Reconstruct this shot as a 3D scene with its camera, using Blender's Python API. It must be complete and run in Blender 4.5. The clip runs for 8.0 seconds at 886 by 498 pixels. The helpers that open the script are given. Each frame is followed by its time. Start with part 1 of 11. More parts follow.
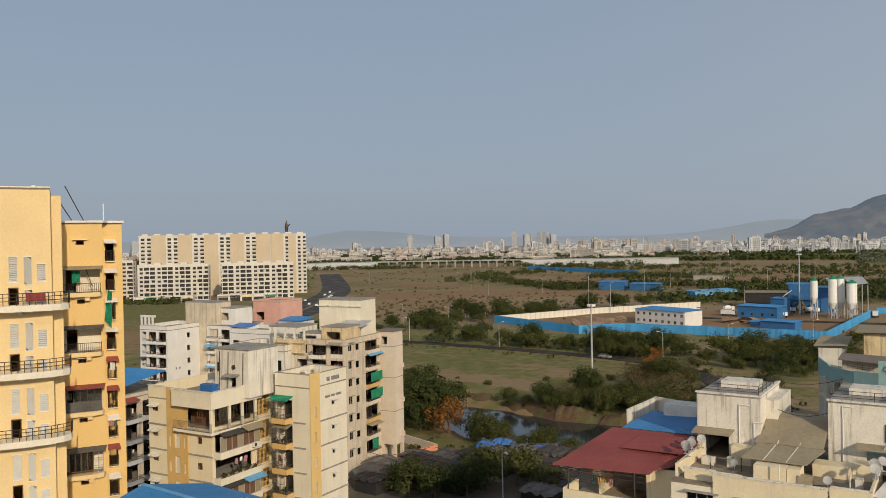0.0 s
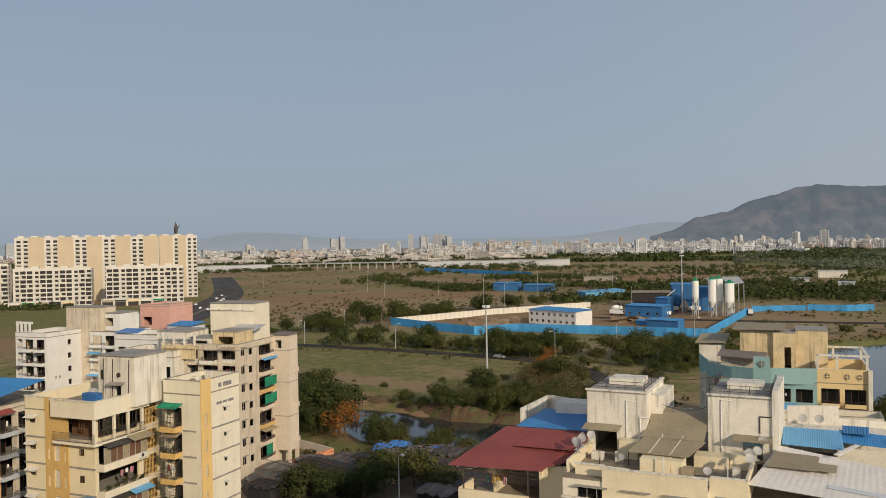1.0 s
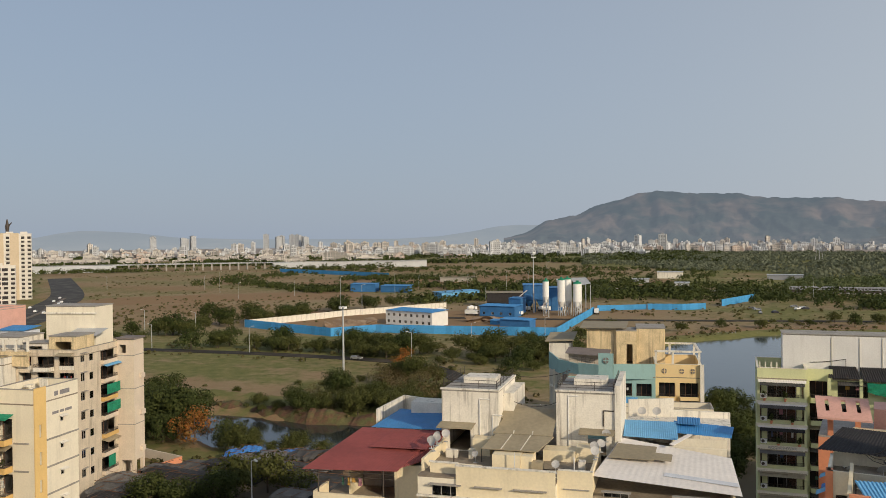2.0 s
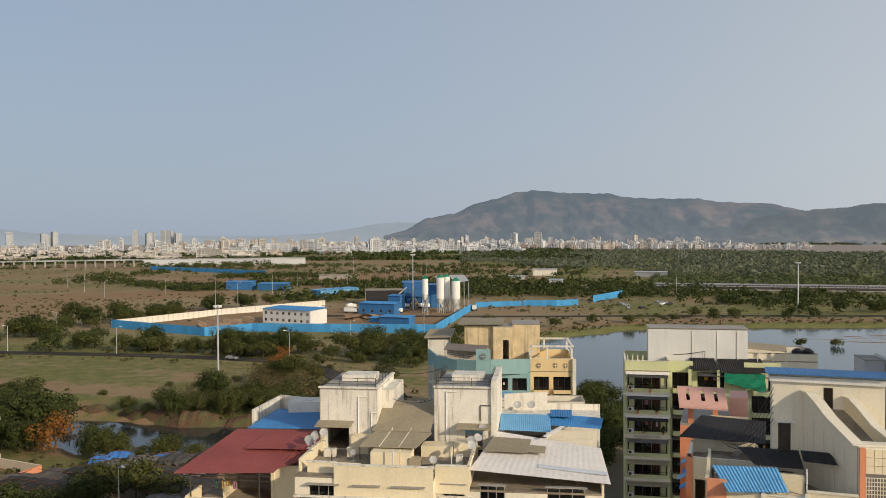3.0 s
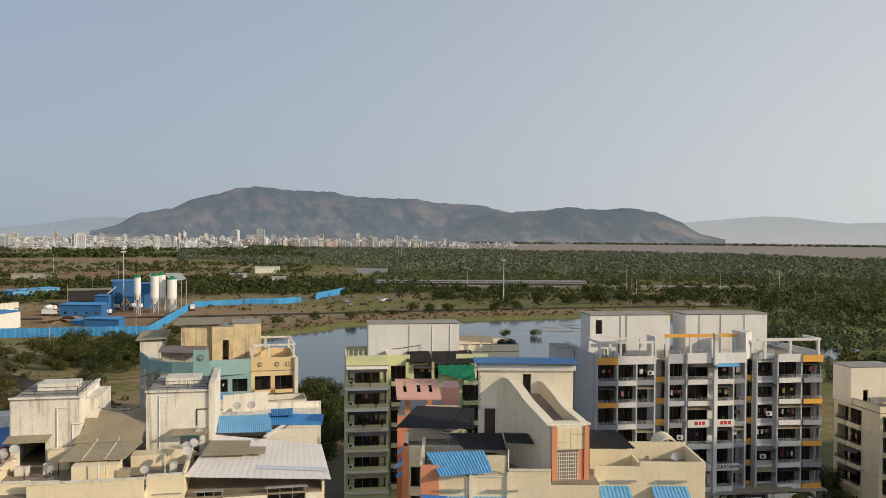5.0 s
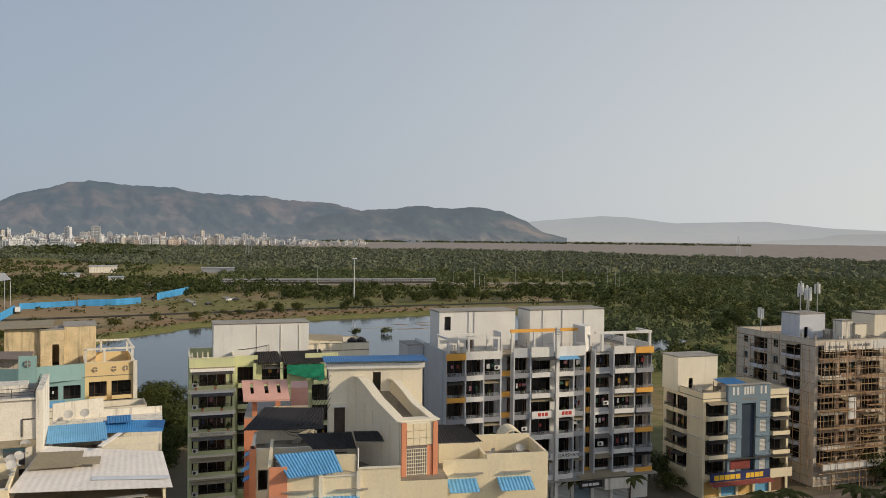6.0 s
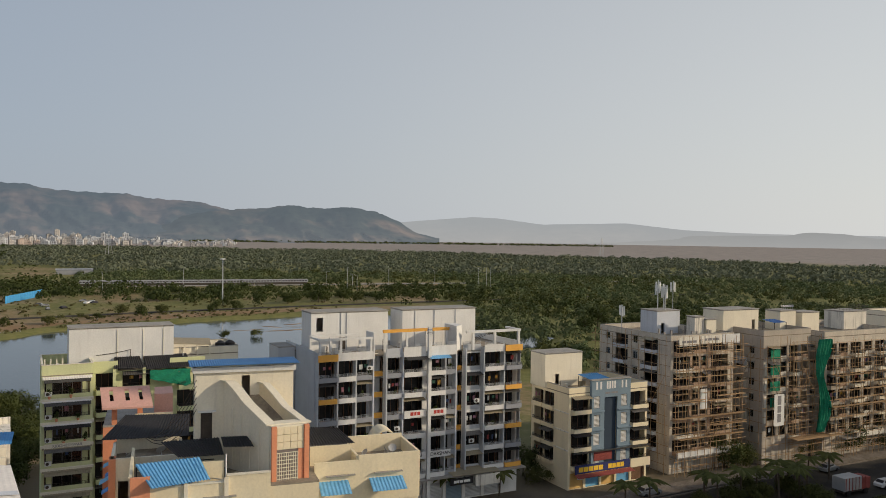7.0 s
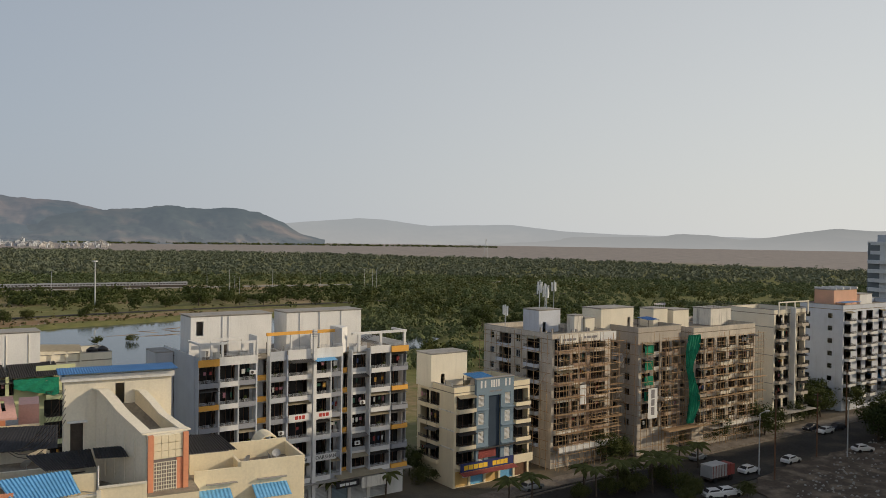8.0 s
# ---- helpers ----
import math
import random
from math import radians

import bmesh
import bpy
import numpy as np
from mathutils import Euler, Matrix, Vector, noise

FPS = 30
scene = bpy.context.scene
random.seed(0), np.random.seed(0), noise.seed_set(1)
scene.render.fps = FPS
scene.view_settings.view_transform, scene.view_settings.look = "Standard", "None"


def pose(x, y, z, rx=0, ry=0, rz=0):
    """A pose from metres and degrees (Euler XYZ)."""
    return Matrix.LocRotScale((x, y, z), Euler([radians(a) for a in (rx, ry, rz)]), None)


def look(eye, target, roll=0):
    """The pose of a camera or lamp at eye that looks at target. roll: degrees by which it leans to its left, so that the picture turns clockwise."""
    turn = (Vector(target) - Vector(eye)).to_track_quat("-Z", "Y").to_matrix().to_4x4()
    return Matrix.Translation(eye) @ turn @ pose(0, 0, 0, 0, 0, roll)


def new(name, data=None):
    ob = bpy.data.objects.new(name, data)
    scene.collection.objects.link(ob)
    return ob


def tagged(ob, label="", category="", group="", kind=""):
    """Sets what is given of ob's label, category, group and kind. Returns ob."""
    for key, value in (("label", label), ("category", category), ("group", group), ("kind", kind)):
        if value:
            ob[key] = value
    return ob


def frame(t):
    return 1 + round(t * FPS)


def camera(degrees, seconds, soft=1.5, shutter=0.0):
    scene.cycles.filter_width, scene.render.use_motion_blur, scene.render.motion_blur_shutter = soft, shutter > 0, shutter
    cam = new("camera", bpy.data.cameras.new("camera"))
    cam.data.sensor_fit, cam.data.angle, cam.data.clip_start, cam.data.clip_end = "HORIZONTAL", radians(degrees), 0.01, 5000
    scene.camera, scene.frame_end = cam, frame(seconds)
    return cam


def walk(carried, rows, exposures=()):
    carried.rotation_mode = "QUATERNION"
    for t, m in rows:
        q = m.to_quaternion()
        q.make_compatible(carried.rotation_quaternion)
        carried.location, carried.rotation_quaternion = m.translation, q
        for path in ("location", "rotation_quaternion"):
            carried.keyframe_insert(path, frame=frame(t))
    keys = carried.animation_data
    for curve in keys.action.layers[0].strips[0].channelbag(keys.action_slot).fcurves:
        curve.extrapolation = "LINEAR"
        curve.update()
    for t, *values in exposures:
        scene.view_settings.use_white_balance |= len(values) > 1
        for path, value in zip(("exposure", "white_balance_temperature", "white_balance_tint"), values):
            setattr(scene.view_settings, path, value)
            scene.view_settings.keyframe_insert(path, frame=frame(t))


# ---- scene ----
cam = camera(57.01, 8.0, soft=0.55)
EYE = 40.0
# seconds, x, y, z from the turning point, yaw, pitch, roll
ROWS = [
    (0, -0.000, 0.406, -0.005, 0.00, -0.65, 1.00),
    (0.5, 0.021, 0.405, -0.004, -3.00, -0.62, 1.02),
    (1, 0.051, 0.402, -0.004, -7.27, -0.63, 1.01),
    (1.5, 0.088, 0.396, -0.004, -12.51, -0.64, 0.79),
    (3, 0.176, 0.366, -0.007, -25.67, -0.94, 0.28),
    (3.5, 0.203, 0.351, -0.007, -30.10, -1.02, 0.15),
    (4, 0.230, 0.334, -0.007, -34.58, -0.95, -0.05),
    (5.5, 0.312, 0.259, -0.008, -50.27, -1.17, -0.50),
    (6, 0.334, 0.231, -0.008, -55.36, -1.14, -0.58),
    (6.5, 0.351, 0.203, -0.008, -60.02, -1.07, -0.69),
    (7, 0.365, 0.176, -0.007, -64.25, -1.01, -0.78),
    (7.5, 0.378, 0.148, -0.006, -68.67, -0.90, -0.80),
    (8, 0.386, 0.124, -0.006, -72.24, -0.82, -0.79),
]
walk(cam, [(t, pose(x, y, EYE + z, 90 + pitch, roll, yaw)) for t, x, y, z, yaw, pitch, roll in ROWS],
     exposures=[(0, -0.14), (1.5, -0.05), (3.5, 0.12), (5.5, 0.04), (8, -0.12)])

# ---- world, sun ----
SUN_AZ, SUN_EL = 158.0, 21.0          # compass-like azimuth from +y towards +x, elevation
world = bpy.data.worlds.new("hazy_sky")
scene.world = world
world.use_nodes = True
wn = world.node_tree.nodes
sky = wn.new("ShaderNodeTexSky")
sky.sky_type = "NISHITA"
sky.sun_disc = False
sky.sun_elevation = radians(SUN_EL)
sky.sun_rotation = radians(SUN_AZ)
sky.air_density, sky.dust_density, sky.ozone_density = 1.0, 0.6, 1.5
wn["Background"].inputs["Strength"].default_value = 0.10
wl = world.node_tree.links.new
# thick dusty air: a pale veil over the clear sky, thicker low down and brighter round the sun
co = wn.new("ShaderNodeTexCoord")
dot = wn.new("ShaderNodeVectorMath")
dot.operation = "DOT_PRODUCT"
dot.inputs[1].default_value = (math.sin(radians(SUN_AZ)) * math.cos(radians(SUN_EL)), math.cos(radians(SUN_AZ)) * math.cos(radians(SUN_EL)), math.sin(radians(SUN_EL)))
wl(co.outputs["Generated"], dot.inputs[0])
glow = wn.new("ShaderNodeMapRange")
glow.interpolation_type = "SMOOTHSTEP"
glow.inputs["From Min"].default_value, glow.inputs["From Max"].default_value = -0.95, 0.95
wl(dot.outputs["Value"], glow.inputs["Value"])
veil = wn.new("ShaderNodeMix")
veil.data_type = "RGBA"
veil.inputs["A"].default_value, veil.inputs["B"].default_value = (3.05, 3.65, 4.6, 1), (8.1, 8.0, 7.6, 1)
wl(glow.outputs["Result"], veil.inputs["Factor"])
sep = wn.new("ShaderNodeSeparateXYZ")
wl(co.outputs["Generated"], sep.inputs[0])
thick = wn.new("ShaderNodeMapRange")
thick.inputs["From Min"].default_value, thick.inputs["From Max"].default_value = 0.0, 1.0
thick.inputs["To Min"].default_value, thick.inputs["To Max"].default_value = 0.95, 0.15
wl(sep.outputs["Z"], thick.inputs["Value"])
air = wn.new("ShaderNodeMix")
air.data_type = "RGBA"
wl(thick.outputs["Result"], air.inputs["Factor"])
wl(sky.outputs[0], air.inputs["A"])
wl(veil.outputs["Result"], air.inputs["B"])
wl(air.outputs["Result"], wn["Background"].inputs["Color"])
sun = new("sun", bpy.data.lights.new("sun", "SUN"))
sun.data.energy, sun.data.angle, sun.data.color = 3.1, radians(0.6), (1.0, 0.83, 0.60)
sa, se = radians(SUN_AZ), radians(SUN_EL)
sun.matrix_world = look((0, 0, 200), (-math.sin(sa) * math.cos(se) * 100, -math.cos(sa) * math.cos(se) * 100, 200 - math.sin(se) * 100))
scene.view_settings.exposure = 0.0

# ---- materials ----
def material(name, colour, rough=0.8, vary=0.12, scale=1.0, fine=12.0, bump=0.15, streak=0.0, stain=(0.10, 0.09, 0.08), metal=0.0, per=0.0, island=0.0, second=None, patch=0.5, spec=0.3):
    """A surface: base colour, broad and fine variation, rain streaks, relief; per/island vary whole pieces."""
    m = bpy.data.materials.new(name)
    m.use_nodes = True
    nt = m.node_tree
    n, link = nt.nodes, nt.links.new
    b = n["Principled BSDF"]
    b.inputs["Roughness"].default_value, b.inputs["Metallic"].default_value = rough, metal
    b.inputs["Specular IOR Level"].default_value = spec
    co = n.new("ShaderNodeTexCoord")
    big, small = n.new("ShaderNodeTexNoise"), n.new("ShaderNodeTexNoise")
    for t, s in ((big, scale), (small, fine)):
        t.inputs["Scale"].default_value = s
        t.inputs["Detail"].default_value = 5.0
        link(co.outputs["Object"], t.inputs["Vector"])
    src = None
    if second:
        mix = n.new("ShaderNodeMix")
        mix.data_type = "RGBA"
        ramp = n.new("ShaderNodeMapRange")
        ramp.inputs["From Min"].default_value, ramp.inputs["From Max"].default_value = patch - 0.08, patch + 0.08
        link(big.outputs["Fac"], ramp.inputs["Value"])
        link(ramp.outputs["Result"], mix.inputs["Factor"])
        mix.inputs["A"].default_value, mix.inputs["B"].default_value = (*colour, 1), (*second, 1)
        src = mix.outputs["Result"]
    add = n.new("ShaderNodeMath")
    add.operation = "ADD"
    link(big.outputs["Fac"], add.inputs[0])
    link(small.outputs["Fac"], add.inputs[1])
    fac = n.new("ShaderNodeMapRange")
    fac.inputs["From Min"].default_value, fac.inputs["From Max"].default_value = 0.6, 1.4
    fac.inputs["To Min"].default_value, fac.inputs["To Max"].default_value = 1 - vary * 1.6, 1 + vary
    link(add.outputs[0], fac.inputs["Value"])
    value = fac.outputs["Result"]
    for amount, which in ((per, "obj"), (island, "isl")):
        if amount:
            g = n.new("ShaderNodeObjectInfo") if which == "obj" else n.new("ShaderNodeNewGeometry")
            out = g.outputs["Random"] if which == "obj" else g.outputs["Random Per Island"]
            r = n.new("ShaderNodeMapRange")
            r.inputs["To Min"].default_value, r.inputs["To Max"].default_value = 1 - amount, 1 + amount * 0.7
            link(out, r.inputs["Value"])
            mul = n.new("ShaderNodeMath")
            mul.operation = "MULTIPLY"
            link(value, mul.inputs[0])
            link(r.outputs["Result"], mul.inputs[1])
            value = mul.outputs[0]
    hsv = n.new("ShaderNodeHueSaturation")
    hsv.inputs["Color"].default_value = (*colour, 1)
    if src:
        link(src, hsv.inputs["Color"])
    link(value, hsv.inputs["Value"])
    last = hsv.outputs["Color"]
    if streak:
        mp = n.new("ShaderNodeMapping")
        fine_s = 1.9 if streak > 0.55 else 1.0
        mp.inputs["Scale"].default_value = (fine_s, fine_s, 0.10)
        link(co.outputs["Object"], mp.inputs["Vector"])
        st = n.new("ShaderNodeTexNoise")
        st.inputs["Scale"].default_value, st.inputs["Detail"].default_value, st.inputs["Roughness"].default_value = 1.0, 6.0, 0.7
        link(mp.outputs["Vector"], st.inputs["Vector"])
        sr = n.new("ShaderNodeMapRange")
        sr.inputs["From Min"].default_value, sr.inputs["From Max"].default_value = 0.52, 0.70
        sr.inputs["To Max"].default_value = streak
        link(st.outputs["Fac"], sr.inputs["Value"])
        mx = n.new("ShaderNodeMix")
        mx.data_type = "RGBA"
        mx.inputs["B"].default_value = (*stain, 1)
        link(sr.outputs["Result"], mx.inputs["Factor"])
        link(last, mx.inputs["A"])
        last = mx.outputs["Result"]
    link(last, b.inputs["Base Color"])
    if bump:
        bp = n.new("ShaderNodeBump")
        bp.inputs["Strength"].default_value, bp.inputs["Distance"].default_value = bump, 0.05
        link(small.outputs["Fac"], bp.inputs["Height"])
        link(bp.outputs["Normal"], b.inputs["Normal"])
    return m


def glass_material(name, tint, gloss=0.35, rough=0.06):
    m = bpy.data.materials.new(name)
    m.use_nodes = True
    nt = m.node_tree
    n, link = nt.nodes, nt.links.new
    tr, gl, mx = n.new("ShaderNodeBsdfTransparent"), n.new("ShaderNodeBsdfGlossy"), n.new("ShaderNodeMixShader")
    fr = n.new("ShaderNodeFresnel")
    fr.inputs["IOR"].default_value = 1.5
    tr.inputs["Color"].default_value = (*tint, 1)
    gl.inputs["Roughness"].default_value = rough
    ad = n.new("ShaderNodeMath")
    ad.operation = "MULTIPLY_ADD"
    ad.inputs[1].default_value, ad.inputs[2].default_value = 0.9, gloss * 0.15
    link(fr.outputs[0], ad.inputs[0])
    link(ad.outputs[0], mx.inputs[0])
    link(tr.outputs[0], mx.inputs[1])
    link(gl.outputs[0], mx.inputs[2])
    link(mx.outputs[0], n["Material Output"].inputs["Surface"])
    return m


def water_material(name, colour, ripple, scale):
    m = bpy.data.materials.new(name)
    m.use_nodes = True
    n, link = m.node_tree.nodes, m.node_tree.links.new
    b = n["Principled BSDF"]
    b.inputs["Base Color"].default_value = (*colour, 1)
    b.inputs["Roughness"].default_value = 0.08
    co, ns, bp = n.new("ShaderNodeTexCoord"), n.new("ShaderNodeTexNoise"), n.new("ShaderNodeBump")
    ns.inputs["Scale"].default_value, ns.inputs["Detail"].default_value = scale, 4.0
    link(co.outputs["Object"], ns.inputs["Vector"])
    bp.inputs["Strength"].default_value, bp.inputs["Distance"].default_value = ripple, 0.2
    link(ns.outputs["Fac"], bp.inputs["Height"])
    link(bp.outputs["Normal"], b.inputs["Normal"])
    return m


def leaf_material(name, colour, second, island=0.2, rough=0.75, patch=0.05):
    """Foliage: shade drifts between two greens from plant to plant and by patches of growth, a little light passing through."""
    m = bpy.data.materials.new(name)
    m.use_nodes = True
    n, link = m.node_tree.nodes, m.node_tree.links.new
    b = n["Principled BSDF"]
    g, oi, co = n.new("ShaderNodeNewGeometry"), n.new("ShaderNodeObjectInfo"), n.new("ShaderNodeTexCoord")
    ns = n.new("ShaderNodeTexNoise")
    ns.inputs["Scale"].default_value, ns.inputs["Detail"].default_value, ns.inputs["Roughness"].default_value = patch, 5.0, 0.65
    link(co.outputs["Object"], ns.inputs["Vector"])
    wide = n.new("ShaderNodeMapRange")
    wide.inputs["From Min"].default_value, wide.inputs["From Max"].default_value = 0.32, 0.68
    link(ns.outputs["Fac"], wide.inputs["Value"])
    own = n.new("ShaderNodeMath")
    own.operation = "MULTIPLY_ADD"
    own.inputs[1].default_value = 0.35
    link(oi.outputs["Random"], own.inputs[0])
    part_of = n.new("ShaderNodeMath")
    part_of.operation = "MULTIPLY"
    part_of.inputs[1].default_value = 0.5
    link(wide.outputs["Result"], part_of.inputs[0])
    link(part_of.outputs[0], own.inputs[2])
    ad = n.new("ShaderNodeMath")
    ad.operation = "MULTIPLY_ADD"
    ad.inputs[1].default_value = 0.25
    link(g.outputs["Random Per Island"], ad.inputs[0])
    link(own.outputs[0], ad.inputs[2])
    mx = n.new("ShaderNodeMix")
    mx.data_type = "RGBA"
    mx.inputs["A"].default_value, mx.inputs["B"].default_value = (*colour, 1), (*second, 1)
    link(ad.outputs[0], mx.inputs["Factor"])
    hs = n.new("ShaderNodeHueSaturation")
    r = n.new("ShaderNodeMapRange")
    r.inputs["To Min"].default_value, r.inputs["To Max"].default_value = 1 - island, 1 + island
    link(g.outputs["Random Per Island"], r.inputs["Value"])
    link(r.outputs["Result"], hs.inputs["Value"])
    link(mx.outputs["Result"], hs.inputs["Color"])
    link(hs.outputs["Color"], b.inputs["Base Color"])
    b.inputs["Roughness"].default_value = rough
    b.inputs["Specular IOR Level"].default_value = 0.1
    tl, sh = n.new("ShaderNodeBsdfTranslucent"), n.new("ShaderNodeMixShader")
    link(hs.outputs["Color"], tl.inputs["Color"])
    sh.inputs[0].default_value = 0.18
    link(b.outputs[0], sh.inputs[1])
    link(tl.outputs[0], sh.inputs[2])
    link(sh.outputs[0], n["Material Output"].inputs["Surface"])
    return m


CREAM = material("cream_plaster", (0.81, 0.71, 0.51), 0.88, 0.07, 0.35, 5.0, 0.2, streak=0.16, stain=(0.36, 0.30, 0.22))
PALE = material("pale_cream_plaster", (0.79, 0.73, 0.60), 0.88, 0.07, 0.35, 5.0, 0.2, streak=0.18, stain=(0.34, 0.30, 0.25))
STAINED = material("weather_stained_white_plaster", (0.77, 0.73, 0.65), 0.9, 0.12, 0.6, 7.0, 0.25, streak=0.80, stain=(0.16, 0.135, 0.11))
YELLOW = material("yellow_painted_plaster", (0.76, 0.53, 0.22), 0.8, 0.06, 0.3, 6.0, 0.15, streak=0.08, stain=(0.6, 0.42, 0.2))
LIGHTYELLOW = material("light_yellow_plaster", (0.79, 0.60, 0.32), 0.8, 0.06, 0.3, 6.0, 0.15, streak=0.08, stain=(0.6, 0.45, 0.25))
OCHRE = material("ochre_yellow_plaster", (0.66, 0.44, 0.17), 0.85, 0.1, 0.5, 6.0, 0.2, streak=0.25, stain=(0.4, 0.27, 0.12))
PEACH = material("peach_plaster", (0.70, 0.60, 0.49), 0.85, 0.10, 0.4, 6.0, 0.2, streak=0.18, stain=(0.5, 0.4, 0.32))
WHITE = material("white_plaster", (0.74, 0.73, 0.71), 0.88, 0.08, 0.35, 5.0, 0.2, streak=0.26, stain=(0.4, 0.38, 0.36))
BLUEWHITE = material("blue_white_plaster", (0.60, 0.63, 0.69), 0.85, 0.08, 0.4, 6.0, 0.2, streak=0.35, stain=(0.38, 0.38, 0.4))
GREYPAINT = material("grey_plaster", (0.30, 0.31, 0.34), 0.85, 0.10, 0.4, 6.0, 0.2, streak=0.2, stain=(0.16, 0.16, 0.17))
MIDGREY = material("mid_grey_plaster", (0.50, 0.52, 0.55), 0.85, 0.10, 0.4, 6.0, 0.2, streak=0.2, stain=(0.3, 0.3, 0.3))
ORANGE = material("orange_painted_plaster", (0.80, 0.42, 0.09), 0.8, 0.08, 0.5, 6.0, 0.15, streak=0.12, stain=(0.4, 0.2, 0.08))
TERRACOTTA = material("terracotta_orange_plaster", (0.72, 0.30, 0.17), 0.85, 0.08, 0.5, 6.0, 0.15, streak=0.12, stain=(0.4, 0.2, 0.12))
GREEN = material("pale_green_plaster", (0.63, 0.65, 0.37), 0.85, 0.08, 0.4, 6.0, 0.2, streak=0.2, stain=(0.33, 0.34, 0.22))
TEAL = material("teal_green_plaster", (0.29, 0.46, 0.46), 0.85, 0.1, 0.4, 6.0, 0.2, streak=0.3, stain=(0.2, 0.27, 0.24))
PINK = material("pink_tiles", (0.70, 0.40, 0.33), 0.8, 0.1, 0.6, 5.0, 0.3)
BLUEGREY = material("blue_grey_plaster", (0.20, 0.27, 0.33), 0.85, 0.1, 0.4, 6.0, 0.2, streak=0.2, stain=(0.2, 0.24, 0.28))
TOWERGLASS = material("grey_green_glazing", (0.17, 0.19, 0.2), 0.3, 0.1, 0.4, 6.0, 0.1, spec=0.5)
SALMON = material("salmon_plaster", (0.72, 0.42, 0.29), 0.85, 0.10, 0.4, 6.0, 0.2, streak=0.18, stain=(0.5, 0.3, 0.22))
DARKGLASSWALL = material("dark_blue_cladding", (0.05, 0.07, 0.10), 0.35, 0.1, 0.4, 6.0, 0.1)
CONCRETE = material("weathered_concrete", (0.36, 0.34, 0.31), 0.92, 0.2, 0.4, 5.0, 0.4, streak=0.4, stain=(0.13, 0.12, 0.11))
TERRACE = material("terrace_screed", (0.34, 0.29, 0.22), 0.95, 0.22, 0.35, 4.0, 0.4, second=(0.22, 0.18, 0.14), patch=0.52)
DARKBROWN = material("grey_brown_plaster", (0.22, 0.19, 0.18), 0.9, 0.15, 0.4, 5.0, 0.3, streak=0.3, stain=(0.11, 0.1, 0.1))
MOULDY = material("mould_blackened_plaster", (0.72, 0.58, 0.36), 0.95, 0.25, 0.5, 6.0, 0.4, streak=0.62, stain=(0.06, 0.055, 0.05))
WEATHERED = material("weathered_grey_white_plaster", (0.62, 0.555, 0.47), 0.9, 0.18, 0.5, 6.0, 0.3, streak=0.5, stain=(0.2, 0.18, 0.16))
RAWBRICK = material("unpainted_brick_and_render", (0.47, 0.32, 0.23), 0.92, 0.22, 0.8, 7.0, 0.3, second=(0.5, 0.42, 0.34), patch=0.55)
TAUPE = material("taupe_plaster", (0.48, 0.425, 0.36), 0.9, 0.12, 0.4, 5.0, 0.3, streak=0.3, stain=(0.24, 0.21, 0.2))
REDROOF = material("red_profiled_sheet", (0.30, 0.075, 0.065), 0.6, 0.2, 0.35, 3.0, 0.1, streak=0.12, stain=(0.2, 0.05, 0.05))
GRIMY = material("grimy_peach_plaster", (0.66, 0.57, 0.45), 0.9, 0.18, 0.5, 6.0, 0.3, streak=0.75, stain=(0.19, 0.155, 0.12))
SITEBLUE = material("dark_blue_site_sheet", (0.045, 0.17, 0.40), 0.55, 0.18, 0.3, 2.0, 0.1, per=0.2)
BLUESHEET = material("blue_profiled_sheet", (0.05, 0.23, 0.52), 0.5, 0.14, 0.4, 3.0, 0.1, per=0.15)
PALEBLUE = material("faded_blue_sheet", (0.16, 0.42, 0.70), 0.5, 0.14, 0.4, 3.0, 0.1)
WHITESHEET = material("white_profiled_sheet", (0.78, 0.74, 0.70), 0.5, 0.1, 0.3, 3.0, 0.1, streak=0.15, stain=(0.5, 0.46, 0.42))
BROWNSHEET = material("brown_grey_sheet", (0.34, 0.29, 0.20), 0.7, 0.14, 0.4, 3.0, 0.15, per=0.1)
BLACKSHEET = material("black_tar_sheet", (0.035, 0.033, 0.035), 0.7, 0.3, 0.6, 4.0, 0.4)
GREENNET = material("green_safety_net", (0.02, 0.26, 0.15), 0.9, 0.35, 0.8, 5.0, 0.6)
TARP = material("blue_tarpaulin", (0.06, 0.22, 0.60), 0.45, 0.25, 0.8, 5.0, 0.5, per=0.3)
GREYTARP = material("grey_worn_tarpaulin", (0.12, 0.115, 0.11), 0.75, 0.3, 0.8, 5.0, 0.5, per=0.65)
METAL = material("dark_iron", (0.09, 0.075, 0.065), 0.6, 0.2, 1.0, 9.0, 0.1, metal=0.4)
STEEL = material("galvanised_steel", (0.55, 0.56, 0.57), 0.5, 0.1, 1.0, 9.0, 0.1, metal=0.5)
BAMBOO = material("bamboo_pole", (0.43, 0.285, 0.16), 0.8, 0.2, 1.0, 8.0, 0.1, per=0.3, island=0.3)
FRAME = material("window_frame_paint", (0.42, 0.40, 0.38), 0.6, 0.1, 1.0, 8.0, 0.05)
WOOD = material("brown_wood", (0.16, 0.085, 0.05), 0.7, 0.2, 1.0, 8.0, 0.2)
CURTAIN = material("curtain_cloth", (0.35, 0.27, 0.20), 0.95, 0.2, 1.0, 6.0, 0.3, per=0.5)
WHITEPAINT = material("white_paint", (0.80, 0.80, 0.78), 0.5, 0.05, 1.0, 8.0, 0.05)
PLASTICWHITE = material("white_plastic", (0.78, 0.78, 0.76), 0.4, 0.06, 1.0, 8.0, 0.05)
